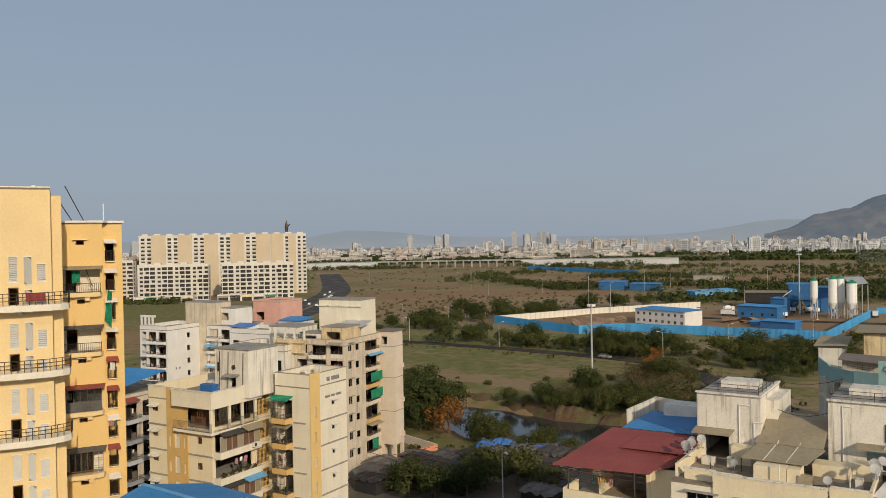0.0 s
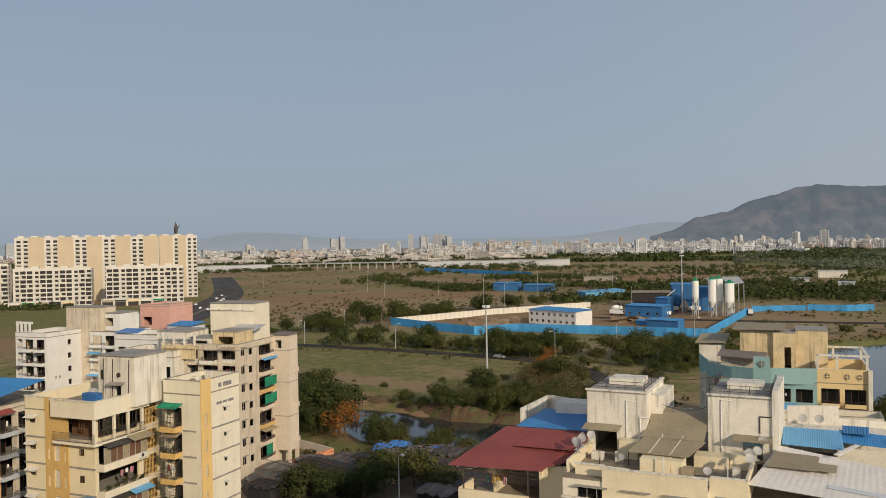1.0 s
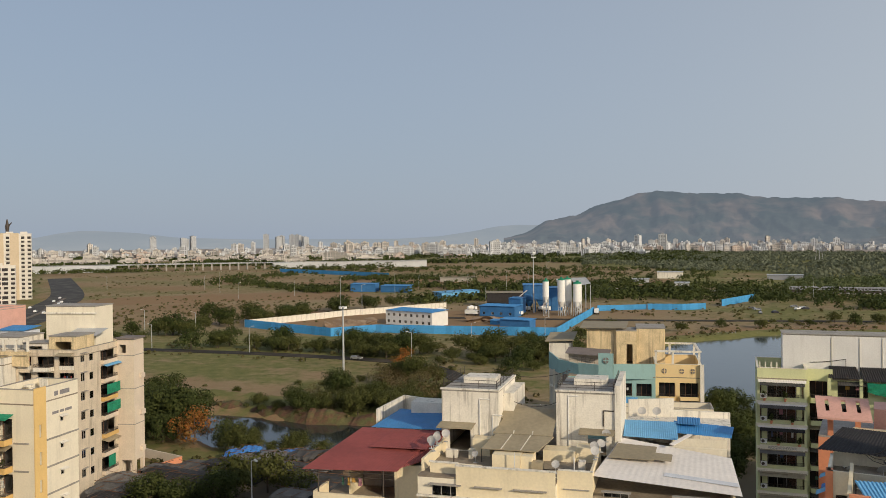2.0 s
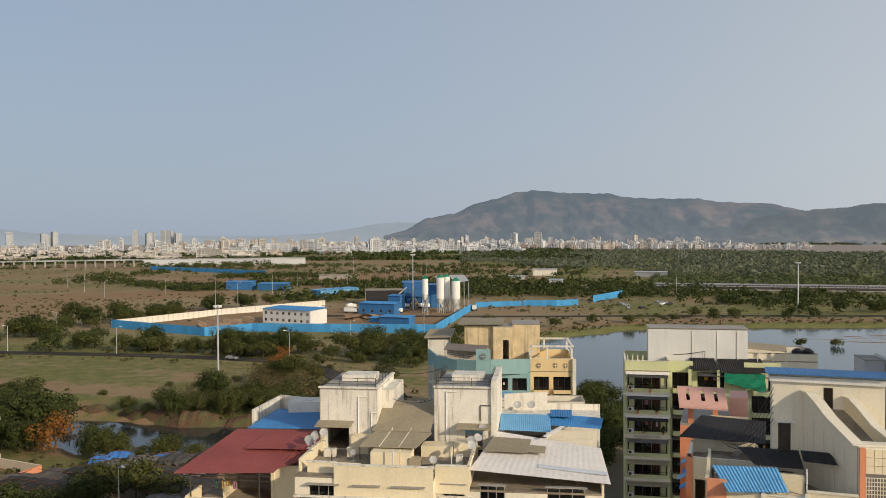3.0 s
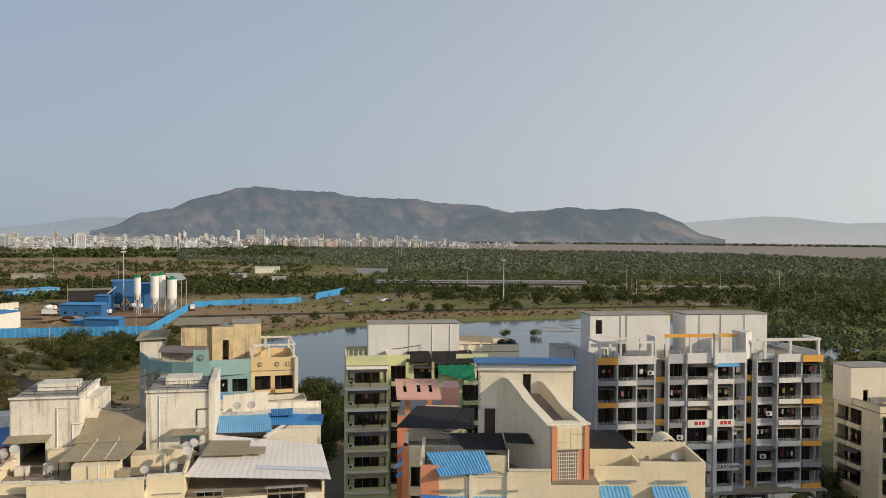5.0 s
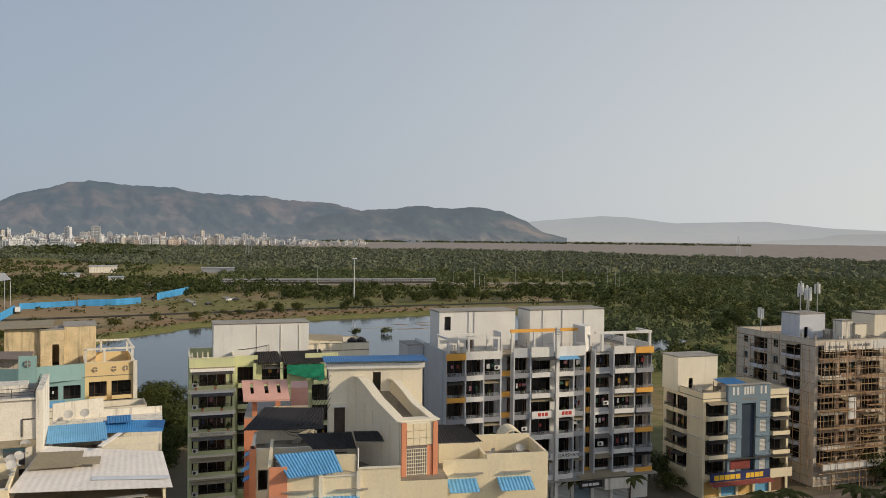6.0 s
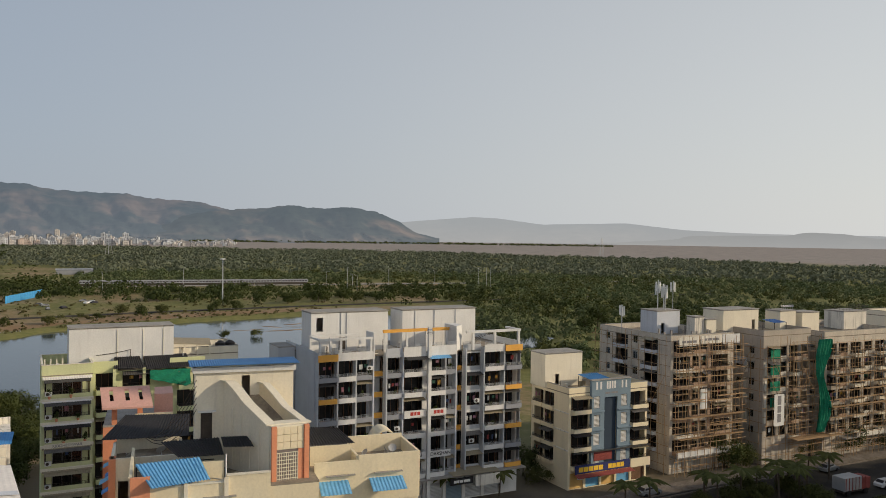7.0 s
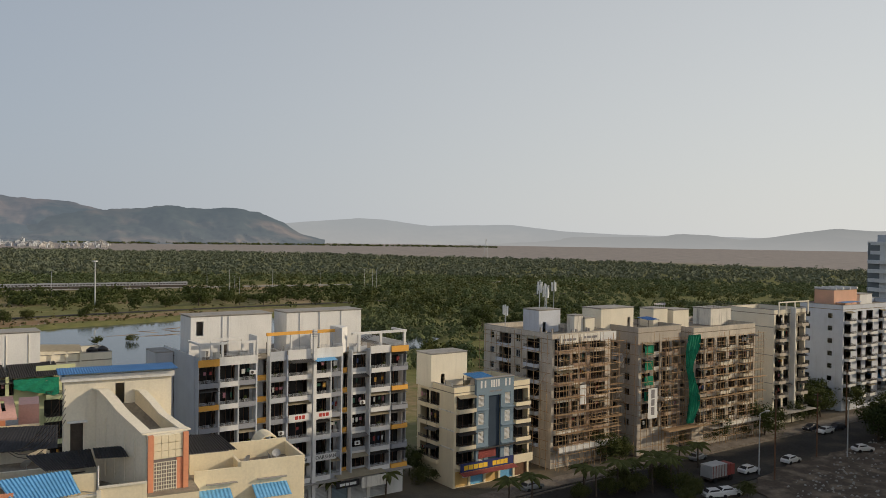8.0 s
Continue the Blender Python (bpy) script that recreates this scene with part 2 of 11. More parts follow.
BLACKPLASTIC = material("black_plastic_tank", (0.02, 0.02, 0.022), 0.45, 0.15, 1.0, 8.0, 0.1)
GLASS = glass_material("window_glass", (0.55, 0.58, 0.6))
# opaque pane; the darkness of unlit rooms is put into its colour
DARKPANE = material("dark_door_glass", (0.022, 0.022, 0.024), 0.2, 0.1, 0.5, 4.0, 0.0, per=0.5, spec=0.5)
ASPHALT = material("asphalt", (0.056, 0.052, 0.048), 0.95, 0.25, 0.12, 2.0, 0.3, second=(0.085, 0.072, 0.058), patch=0.56, spec=0.1)
HIGHWAY_TAR = material("highway_asphalt", (0.085, 0.083, 0.082), 0.95, 0.2, 0.1, 2.0, 0.2, second=(0.12, 0.115, 0.105), patch=0.55, spec=0.1)
KERB = material("kerb_concrete", (0.24, 0.205, 0.17), 0.95, 0.3, 0.4, 3.0, 0.3, second=(0.15, 0.125, 0.10), patch=0.5)
DIRT = material("bare_soil", (0.25, 0.165, 0.105), 0.97, 0.25, 0.2, 2.0, 0.6, second=(0.34, 0.25, 0.17), patch=0.52)
BARK = material("bark", (0.11, 0.085, 0.065), 0.95, 0.25, 2.0, 10.0, 0.6)
# bank earth darker than the plain's soil, its shade put into the colour
BANKSOIL = material("damp_red_earth", (0.145, 0.08, 0.05), 0.97, 0.3, 0.5, 2.5, 0.6, second=(0.10, 0.095, 0.04), patch=0.5)
# soil colour taken down to hold the shade over the lot
LOTSOIL = material("trodden_dark_soil", (0.105, 0.08, 0.06), 0.97, 0.25, 0.3, 2.0, 0.5, second=(0.2, 0.155, 0.115), patch=0.56)
LEAF_A = leaf_material("dark_green_leaves", (0.038, 0.056, 0.018), (0.088, 0.100, 0.032))
LEAF_B = leaf_material("olive_leaves", (0.056, 0.068, 0.020), (0.115, 0.118, 0.040))
LEAF_C = leaf_material("orange_flowering_leaves", (0.46, 0.13, 0.03), (0.12, 0.11, 0.035), 0.3, 0.75, 0.5)
LEAF_D = leaf_material("dry_brown_leaves", (0.17, 0.115, 0.06), (0.12, 0.115, 0.05), 0.3, 0.85, 0.3)
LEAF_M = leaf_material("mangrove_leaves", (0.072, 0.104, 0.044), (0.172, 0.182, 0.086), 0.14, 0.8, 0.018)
# paler, greyer copy of the mangrove green; distance haze is in the colour
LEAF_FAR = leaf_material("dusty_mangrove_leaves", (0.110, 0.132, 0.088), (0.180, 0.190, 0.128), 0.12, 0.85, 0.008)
WATER = water_material("pond_water", (0.055, 0.075, 0.085), 0.12, 0.8)
MUDWATER = water_material("canal_water", (0.03, 0.035, 0.035), 0.06, 0.5)

# ---- mesh helpers ----
class Shape:
    """Collects boxes, tubes and quads as plain vertices and faces."""
    def __init__(self):
        self.v, self.f = [], []

    def add(self, verts, faces):
        k = len(self.v)
        self.v += [tuple(p) for p in verts]
        self.f += [tuple(i + k for i in q) for q in faces]
        return self

    def box(self, x0, y0, z0, x1, y1, z1):
        x0, x1 = min(x0, x1), max(x0, x1)
        y0, y1 = min(y0, y1), max(y0, y1)
        z0, z1 = min(z0, z1), max(z0, z1)
        return self.add([(x, y, z) for z in (z0, z1) for y in (y0, y1) for x in (x0, x1)],
                        [(0, 2, 3, 1), (4, 5, 7, 6), (0, 1, 5, 4), (2, 6, 7, 3), (0, 4, 6, 2), (1, 3, 7, 5)])

    def prism(self, outline, z0, z1):
        n = len(outline)
        self.add([(x, y, z0) for x, y in outline] + [(x, y, z1) for x, y in outline],
                 [tuple(range(n - 1, -1, -1)), tuple(range(n, 2 * n))] + [(i, (i + 1) % n, n + (i + 1) % n, n + i) for i in range(n)])
        return self

    def slab(self, a, b, c, d, thick):
        """A four-cornered sheet a b c d with thickness downwards."""
        lo = [(p[0], p[1], p[2] - thick) for p in (a, b, c, d)]
        return self.add([a, b, c, d] + lo, [(0, 1, 2, 3), (7, 6, 5, 4), (0, 4, 5, 1), (1, 5, 6, 2), (2, 6, 7, 3), (3, 7, 4, 0)])

    def tube(self, a, b, r0, r1=None, n=6):
        r1 = r0 if r1 is None else r1
        a, b = Vector(a), Vector(b)
        d = (b - a).normalized()
        s = d.cross(Vector((0, 0, 1)) if abs(d.z) < 0.9 else Vector((1, 0, 0))).normalized()
        u = d.cross(s)
        ring = [(s * math.cos(6.2832 * i / n) + u * math.sin(6.2832 * i / n)) for i in range(n)]
        self.add([a + q * r0 for q in ring] + [b + q * r1 for q in ring],
                 [(i, (i + 1) % n, n + (i + 1) % n, n + i) for i in range(n)] + [tuple(range(n - 1, -1, -1)), tuple(range(n, 2 * n))])
        return self

    def corrugated(self, a, b, c, d, waves, depth, thick=0.02):
        """A ridged sheet: waves run across from side a-d to side b-c; ridges go from a to d."""
        a, b, c, d = map(Vector, (a, b, c, d))
        nrm = (b - a).cross(d - a).normalized()
        if nrm.z < 0:
            nrm = -nrm
        n = waves * 4
        top, low = [], []
        for i in range(n + 1):
            t = i / n
            h = nrm * depth * (1 if i % 4 in (1, 2) else 0)
            top += [a.lerp(b, t) + h, d.lerp(c, t) + h]
            low += [a.lerp(b, t) + h - nrm * thick, d.lerp(c, t) + h - nrm * thick]
        k = len(top)
        fs = []
        for i in range(n):
            p = 2 * i
            fs += [(p, p + 2, p + 3, p + 1), (k + p, k + p + 1, k + p + 3, k + p + 2), (p, k + p, k + p + 2, p + 2), (p + 1, p + 3, k + p + 3, k + p + 1)]
        fs += [(0, 1, k + 1, k), (2 * n, k + 2 * n, k + 2 * n + 1, 2 * n + 1)]
        return self.add(top + low, fs)

    def mesh(self, name, mat, smooth=False):
        me = bpy.data.meshes.new(name)
        me.from_pydata(self.v, [], self.f)
        me.materials.append(mat)
        if smooth:
            me.polygons.foreach_set("use_smooth", [True] * len(me.polygons))
        me.update()
        return me


def part(name, shape, mat, parent, label="", at=None, smooth=False):
    """Links a shape (or a ready mesh) as one mesh object under a thing or a part."""
    ob = new(name, shape.mesh(name, mat, smooth) if isinstance(shape, Shape) else shape)
    ob.parent = parent
    if at is not None:
        ob.matrix_basis = at
    if label:
        tagged(ob, label)
    return ob


def thing(name, label, category, m, group="", kind=""):
    ob = new(name)
    ob.matrix_basis = m
    ob.empty_display_size = 0.5
    return tagged(ob, label, category, group, kind)


def solid(name, shape, mat, label, category, m=None, group="", kind="", smooth=False):
    """A thing that is one mesh."""
    ob = new(name, shape.mesh(name, mat, smooth))
    if m is not None:
        ob.matrix_basis = m
    return tagged(ob, label, category, group, kind)


def facade(shape, face, x0, y0, x1, y1, z0, z1, holes, t=0.25):
    """One wall of a block, solid but for its holes (u0, u1, z0, z1); u runs along x on front and back, along y on the sides."""
    lo, hi = (x0, x1) if face in ("front", "back") else (y0, y1)
    holes = [h for h in holes if h[1] > lo and h[0] < hi]
    us = sorted({lo, hi, *(min(max(h[i], lo), hi) for h in holes for i in (0, 1))})
    for a, b in zip(us, us[1:]):
        if b - a < 1e-4:
            continue
        cuts = sorted((h[2], h[3]) for h in holes if h[0] <= a + 1e-4 and h[1] >= b - 1e-4)
        z = z0
        for c, d in cuts + [(z1, z1)]:
            if c > z + 1e-4:
                if face == "front":
                    shape.box(a, y0, z, b, y0 + t, c)
                elif face == "back":
                    shape.box(a, y1 - t, z, b, y1, c)
                elif face == "left":
                    shape.box(x0, a, z, x0 + t, b, c)
                else:
                    shape.box(x1 - t, a, z, x1, b, c)
            z = max(z, d)


CACHE = {}


def cached(key, make):
    if key not in CACHE:
        CACHE[key] = make()
    return CACHE[key]


def on_face(face, x0, y0, x1, y1, u, z):
    """Pose of a thing set on a wall: its local x runs along the wall, local -y points out."""
    if face == "front":
        return pose(u, y0, z)
    if face == "back":
        return pose(u, y1, z, 0, 0, 180)
    if face == "left":
        return pose(x0, u, z, 0, 0, -90)
    return pose(x1, u, z, 0, 0, 90)


def lattice(xs, zs, solid, y0, y1):
    """One connected panel of cells between the lines xs and zs; solid(i, j) tells which cells are filled."""
    s, nx, nz = Shape(), len(xs), len(zs)
    vs = [(x, y, z) for y in (y0, y1) for z in zs for x in xs]
    k = nx * nz
    full = {(i, j) for i in range(nx - 1) for j in range(nz - 1) if solid(i, j)}
    fs = []
    for i, j in full:
        a, b, c, d = j * nx + i, j * nx + i + 1, (j + 1) * nx + i + 1, (j + 1) * nx + i
        fs += [(a, b, c, d), (k + d, k + c, k + b, k + a)]
        for near, p, q in (((i, j - 1), a, b), ((i + 1, j), b, c), ((i, j + 1), c, d), ((i - 1, j), d, a)):
            if near not in full:
                fs.append((q, p, k + p, k + q))
    used = sorted({i for q in fs for i in q})
    at = {i: m for m, i in enumerate(used)}
    return s.add([vs[i] for i in used], [tuple(at[i] for i in q) for q in fs])


def window_mesh(w, h, mullions, mat):
    def make():
        f = 0.06
        xs = [-w / 2, -w / 2 + f]
        for i in range(1, mullions + 1):
            x = -w / 2 + w * i / (mullions + 1)
            xs += [x - 0.025, x + 0.025]
        xs += [w / 2 - f, w / 2]
        return lattice(xs, [0, f, h - f, h], lambda i, j: j != 1 or i % 2 == 0, 0.08, 0.16).mesh("window", mat)
    return cached(("win", round(w, 2), round(h, 2), mullions, mat.name), make)


def door_mesh(w, h, mullions):
    """A glazed balcony door in one leaf: brown frame, panes coloured dark as the dim room."""
    def make():
        me = window_mesh(w, h, mullions, WOOD).copy()
        me.materials.append(DARKPANE)
        bm = bmesh.new()
        bm.from_mesh(me)
        c = [bm.verts.new(p) for p in ((-w / 2 + 0.03, 0.12, 0.03), (w / 2 - 0.03, 0.12, 0.03), (w / 2 - 0.03, 0.12, h - 0.03), (-w / 2 + 0.03, 0.12, h - 0.03))]
        bm.faces.new(c).material_index = 1
        bm.to_mesh(me)
        bm.free()
        return me
    return cached(("door", round(w, 2), round(h, 2), mullions), make)


def pane_mesh(w, h):
    return cached(("pane", round(w, 2), round(h, 2)), lambda: Shape().box(-w / 2 + 0.06, 0.11, 0.06, w / 2 - 0.06, 0.125, h - 0.06).mesh("pane", GLASS))


def curtain_mesh(w, h):
    def make():
        s = Shape()
        n = max(4, int(w / 0.12))
        pts = [(-w / 2 + w * i / n, 0.32 + 0.05 * (i % 2)) for i in range(n + 1)]
        for (a, b), (c, d) in zip(pts, pts[1:]):
            s.add([(a, b, 0.05), (c, d, 0.05), (c, d, h - 0.05), (a, b, h - 0.05)], [(0, 1, 2, 3)])
        return s.mesh("curtain", CURTAIN)
    return cached(("cur", round(w, 2), round(h, 2)), make)


def set_window(parent, m, w, h, mullions=1, mat=None, curtain=0.0, rng=random):
    win = part("window", window_mesh(w, h, mullions, mat or FRAME), None, parent, at=m)
    part("pane", pane_mesh(w, h), None, win)
    if rng.random() < curtain:
        part("curtain", curtain_mesh(w * 0.45, h), None, win, at=pose(w * 0.25 * rng.choice((-1, 1)), 0, 0))
    return win


def railing_mesh(w, h, step, mat, sides=0.0, verticals=True):
    """Posts and bars along local x at y = 0, with returns of length `sides` towards +y."""
    def make():
        s = Shape()
        runs = [((-w / 2, 0), (w / 2, 0))]
        if sides:
            runs += [((-w / 2, 0), (-w / 2, sides)), ((w / 2, 0), (w / 2, sides))]
        for (ax, ay), (bx, by) in runs:
            for z in (h, h * 0.62, h * 0.3) if not verticals else (h, 0.06):
                s.tube((ax, ay, z), (bx, by, z), 0.022, n=4)
            n = max(1, int(math.hypot(bx - ax, by - ay) / step))
            for i in range(n + 1):
                x, y = ax + (bx - ax) * i / n, ay + (by - ay) * i / n
                s.tube((x, y, 0), (x, y, h), 0.016 if verticals else 0.025, n=4)
        return s.mesh("railing", mat)
    return cached(("rail", round(w, 2), round(h, 2), step, mat.name, round(sides, 2), verticals), make)


def balcony_mesh(w, d, par, mat):
    """A slab that juts out d towards -y, with a low wall of height par round its open sides."""
    def make():
        s = Shape().box(-w / 2, -d, -0.14, w / 2, 0.0, 0.0)
        if par:
            s.box(-w / 2, -d, 0, w / 2, -d + 0.1, par)
            s.box(-w / 2, -d + 0.1, 0, -w / 2 + 0.1, 0.0, par)
            s.box(w / 2 - 0.1, -d + 0.1, 0, w / 2, 0.0, par)
        return s.mesh("balcony", mat)
    return cached(("balc", round(w, 2), round(d, 2), par, mat.name), make)


def set_balcony(parent, m, w, d, par, mat, rail=0.5, step=0.14, railmat=None, verticals=True):
    b = part("balcony", balcony_mesh(w, d, par, mat), None, parent, at=m)
    if rail:
        part("railing", railing_mesh(w - 0.08, rail, step, railmat or METAL, d - 0.05, verticals), None, b, at=pose(0, -d + 0.05, par))
    return b


def awning_mesh(w, d, drop, mat):
    def make():
        return Shape().corrugated((-w / 2, 0, 0), (w / 2, 0, 0), (w / 2, -d, -drop), (-w / 2, -d, -drop), max(2, int(w / 0.3)), 0.03).mesh("awning", mat)
    return cached(("awn", round(w, 2), round(d, 2), round(drop, 2), mat.name), make)


def block(parent, x0, y0, x1, y1, z0, z1, mat, holes, roofmat=None, parapet=0.9, slabs=(), cap=None, name="wall"):
    """A hollow block: four walls with holes, floor slabs, a roof slab and a parapet. holes: face -> list of (u0, u1, z0, z1)."""
    for face in ("front", "left", "right", "back"):
        s = Shape()
        a = (x0, y0, x1, y1) if face in ("front", "back") else (x0, y0 + 0.25, x1, y1 - 0.25)
        facade(s, face, *a, z0, z1, holes.get(face, []))
        part(name, s, mat, parent)
    for z in slabs:
        part("floor_slab", Shape().box(x0 + 0.25, y0 + 0.25, z - 0.15, x1 - 0.25, y1 - 0.25, z), CONCRETE, parent)
    part("roof", Shape().box(x0 + 0.002, y0 + 0.002, z1, x1 - 0.002, y1 - 0.002, z1 + 0.15), roofmat or TERRACE, parent)
    if parapet:
        s = Shape()
        t, zt = 0.18, z1 + 0.15 + parapet
        s.box(x0, y0, z1 + 0.15, x1, y0 + t, zt).box(x0, y1 - t, z1 + 0.15, x1, y1, zt)
        s.box(x0, y0 + t, z1 + 0.15, x0 + t, y1 - t, zt).box(x1 - t, y0 + t, z1 + 0.15, x1, y1 - t, zt)
        part("parapet", s, mat, parent)
        c = Shape()
        e = 0.05
        c.box(x0 - e, y0 - e, zt, x1 + e, y0 + t + e, zt + 0.07).box(x0 - e, y1 - t - e, zt, x1 + e, y1 + e, zt + 0.07)
        c.box(x0 - e, y0 + t + e, zt, x0 + t + e, y1 - t - e, zt + 0.07).box(x1 - t - e, y0 + t + e, zt, x1 + e, y1 - t - e, zt + 0.07)
        part("coping", c, cap or CONCRETE, parent)


# ---- land ----
def seg_dist(px, py, ax, ay, bx, by):
    dx, dy = bx - ax, by - ay
    t = np.clip(((px - ax) * dx + (py - ay) * dy) / (dx * dx + dy * dy), 0, 1)
    return np.hypot(px - ax - t * dx, py - ay - t * dy)


def line_dist(px, py, pts):
    return np.min([seg_dist(px, py, *a, *b) for a, b in zip(pts, pts[1:])], axis=0)


def inside(px, py, poly):
    r = np.zeros(np.shape(px), bool)
    for (ax, ay), (bx, by) in zip(poly, poly[1:] + poly[:1]):
        hit = (ay > py) != (by > py)
        r ^= hit & (px < (bx - ax) * (py - ay) / ((by - ay) or 1e-9) + ax)
    return r


def ripple(x, y, s):
    return (np.sin(x / s + 1.3) * np.cos(y / s * 1.2) + 0.6 * np.sin(x / s * 2.3 + y / s * 1.7) + 0.35 * np.sin(x / s * 4.9 - y / s * 4.1 + 2)) / 1.95


CANAL = [(-75, 262), (-25, 214), (10, 178), (40, 164), (62, 156)]
POND = [(112, 165), (132, 215), (158, 262), (182, 278), (226, 286), (290, 262), (338, 238), (372, 205), (360, 140), (318, 98), (240, 98), (165, 125)]
RIDGE = [(160, 250), (178, 272), (226, 283), (286, 262), (334, 236)]
MAIN_ROAD = [(62, 66), (128, 15), (190, -31), (330, -136)]
FIELD_ROAD = [(-60, 352), (-7, 317), (37, 285), (70, 250), (72, 205), (66, 168)]
HIGHWAY = [(-108, 385), (-86, 440), (-82, 505), (-84, 570), (-86, 640), (-98, 740), (-140, 1000)]
TRACK = [(180, 690), (400, 474), (519, 363), (900, 8)]
BACK_ROAD = [(120, 398), (210, 345), (320, 290), (460, 200), (620, 80)]


SHORE_AZ, SHORE_D = (25, 35, 45, 60, 72, 85, 100, 115), (2400, 2150, 2000, 1800, 1600, 1420, 1250, 1200)


def axis(lo, hi, step, far, grow):
    mid = list(np.arange(lo, hi + 0.1, step))
    up, s = [hi], step
    while up[-1] < far:
        s *= grow
        up.append(up[-1] + s)
    down, s = [lo], step
    while down[-1] > -far:
        s *= grow
        down.append(down[-1] - s)
    return np.array(down[:0:-1] + mid + up[1:])


gx, gy = axis(-260, 560, 4.5, 4300, 1.13), axis(-140, 620, 4.5, 4300, 1.13)
X, Y = np.meshgrid(gx, gy)
near = np.exp(-np.hypot(X, Y) ** 2 / 900.0 ** 2)
Z = (0.25 * ripple(X, Y, 23) + 0.2 * ripple(Y, X, 9)) * near
dc = line_dist(X, Y, CANAL) + 2.5 * ripple(X, Y, 11)
Z -= 3.2 * np.clip((np.interp(X, (-60, -8, 12), (6.0, 8.0, 18.5)) - dc) / 7, 0, 1)
Z += (1.3 + 0.9 * ripple(X, Y, 4.7)) * np.clip(1 - np.abs(dc - 25) / 8, 0, 1) * (Y + 0.55 * X > 190)
wet = inside(X, Y, POND)
edge = line_dist(X, Y, POND + POND[:1]) + 2.5 * ripple(X, Y, 13)
Z -= np.where(wet, np.clip(edge / 7, 0, 1) * 3.0, 0)
for road, width in ((MAIN_ROAD, 16), (FIELD_ROAD, 6), (HIGHWAY, 20), (TRACK, 8), (BACK_ROAD, 6)):
    k = np.clip((line_dist(X, Y, road) - width) / 8, 0, 1)
    Z = Z * k - 0.15 * (1 - k)
flat = np.clip((np.hypot(X - 40, Y - 60) - 95) / 40, 0, 1)
Z = np.where(dc < 34, Z, Z * flat)

az = np.degrees(np.arctan2(X, Y))
dist = np.hypot(X, Y)
mangrove = np.clip(((0.68 * X + 0.73 * Y) - 640 + 12 * ripple(X, Y, 37)) / 25, 0, 1) * np.clip((az - 26) / 4, 0, 1) * np.clip((dist - np.interp(az, (26, 40, 41), (1180, 900, 300))) / 40, 0, 1)
tide = np.clip((dist - np.interp(az, SHORE_AZ, SHORE_D) + 60 * ripple(X, Y, 340)) / 90, 0, 1)
veg = 0.45 + 0.35 * ripple(X, Y, 61) + 0.25 * ripple(Y, X, 19)
veg = np.where(np.abs(dc - 44) < 26, 0.36 + 0.55 * ripple(X, Y, 17) + 0.2 * ripple(Y, X, 7), veg)
field = (az > -9) & (az < 33) & (dist > 345) & (dist < 1400) & (mangrove < 0.3)
veg = np.where(field, 0.22 + 0.3 * ripple(X, Y, 67) + 0.2 * ripple(X, Y, 23), veg)
lawn = inside(X, Y, [(-110, 660), (10, 660), (25, 980), (-130, 1000)])
veg = np.where(lawn, 0.28 + 0.3 * ripple(X, Y, 41), veg)
dug = np.clip(1 - line_dist(X, Y, [(-60, 590), (10, 600), (85, 590)]) / 42, 0, 1) + np.clip(1 - line_dist(X, Y, [(150, 760), (240, 740), (330, 800)]) / 60, 0, 1)
dug = dug * np.clip((line_dist(X, Y, HIGHWAY) - 20) / 10, 0, 1)
Z += 2.4 * np.clip(dug, 0, 0.6) * np.abs(ripple(X * 1.3, Y, 5.3))
veg = np.where(dug > 0.1, 0.0, veg)
veg = np.where(edge < 6, np.maximum(veg, 0.9), np.where(edge < 30, 0.15 + 0.2 * ripple(X, Y, 15), veg))
veg = np.where((np.abs(dc - 20) < 9) & (Y > 150), 0.45 + 0.5 * ripple(X, Y, 6), veg)
site = inside(X, Y, [(22, 392), (76, 346), (142, 307), (206, 392), (140, 436), (70, 470)])
veg = np.where(site, 0.0, veg)
veg = np.where((az > 64) & (dist > 225), 1.1 + 0.4 * ripple(X, Y, 31), veg)
veg = np.clip(np.maximum(veg, mangrove * (1 - tide) * 1.6), 0, 1.6)
veg = veg * (1 - tide)
soil = np.clip(0.35 + 0.5 * ripple(X + 31, Y, 47) + 0.4 * site, 0, 1)
soil = np.where(np.abs(dc - 19 - 3 * ripple(X, Y, 9)) < 7, 1.0, soil)
soil = np.where(dug > 0.1, 0.95, soil)
bank = np.clip(1 - line_dist(X, Y, [(150, 285), (178, 285), (226, 296), (290, 278), (345, 250)]) / 14, 0, 1)
soil = np.maximum(soil, bank)
town = np.clip(1 - (dist - 120) / 60, 0, 1) * (1 - np.clip((dc < 32) * 1.0, 0, 1))
# dark town ground spread under the street lot to colour in its shade
town = np.where((az > 80) & (dist < 330) & (Y < 25) & (X > 60), 1.0, town)
verts = np.stack([X, Y, Z], -1).reshape(-1, 3)
ny, nx = X.shape
idx = np.arange(ny * nx).reshape(ny, nx)
quads = np.stack([idx[:-1, :-1], idx[:-1, 1:], idx[1:, 1:], idx[1:, :-1]], -1).reshape(-1, 4)
gm = bpy.data.meshes.new("ground")
gm.from_pydata(verts.tolist(), [], quads.tolist())
att = gm.color_attributes.new("zone", "FLOAT_COLOR", "POINT")
att.data.foreach_set("color", np.stack([veg, soil, tide, town], -1).reshape(-1).astype(np.float32))
gm.polygons.foreach_set("use_smooth", [True] * len(gm.polygons))


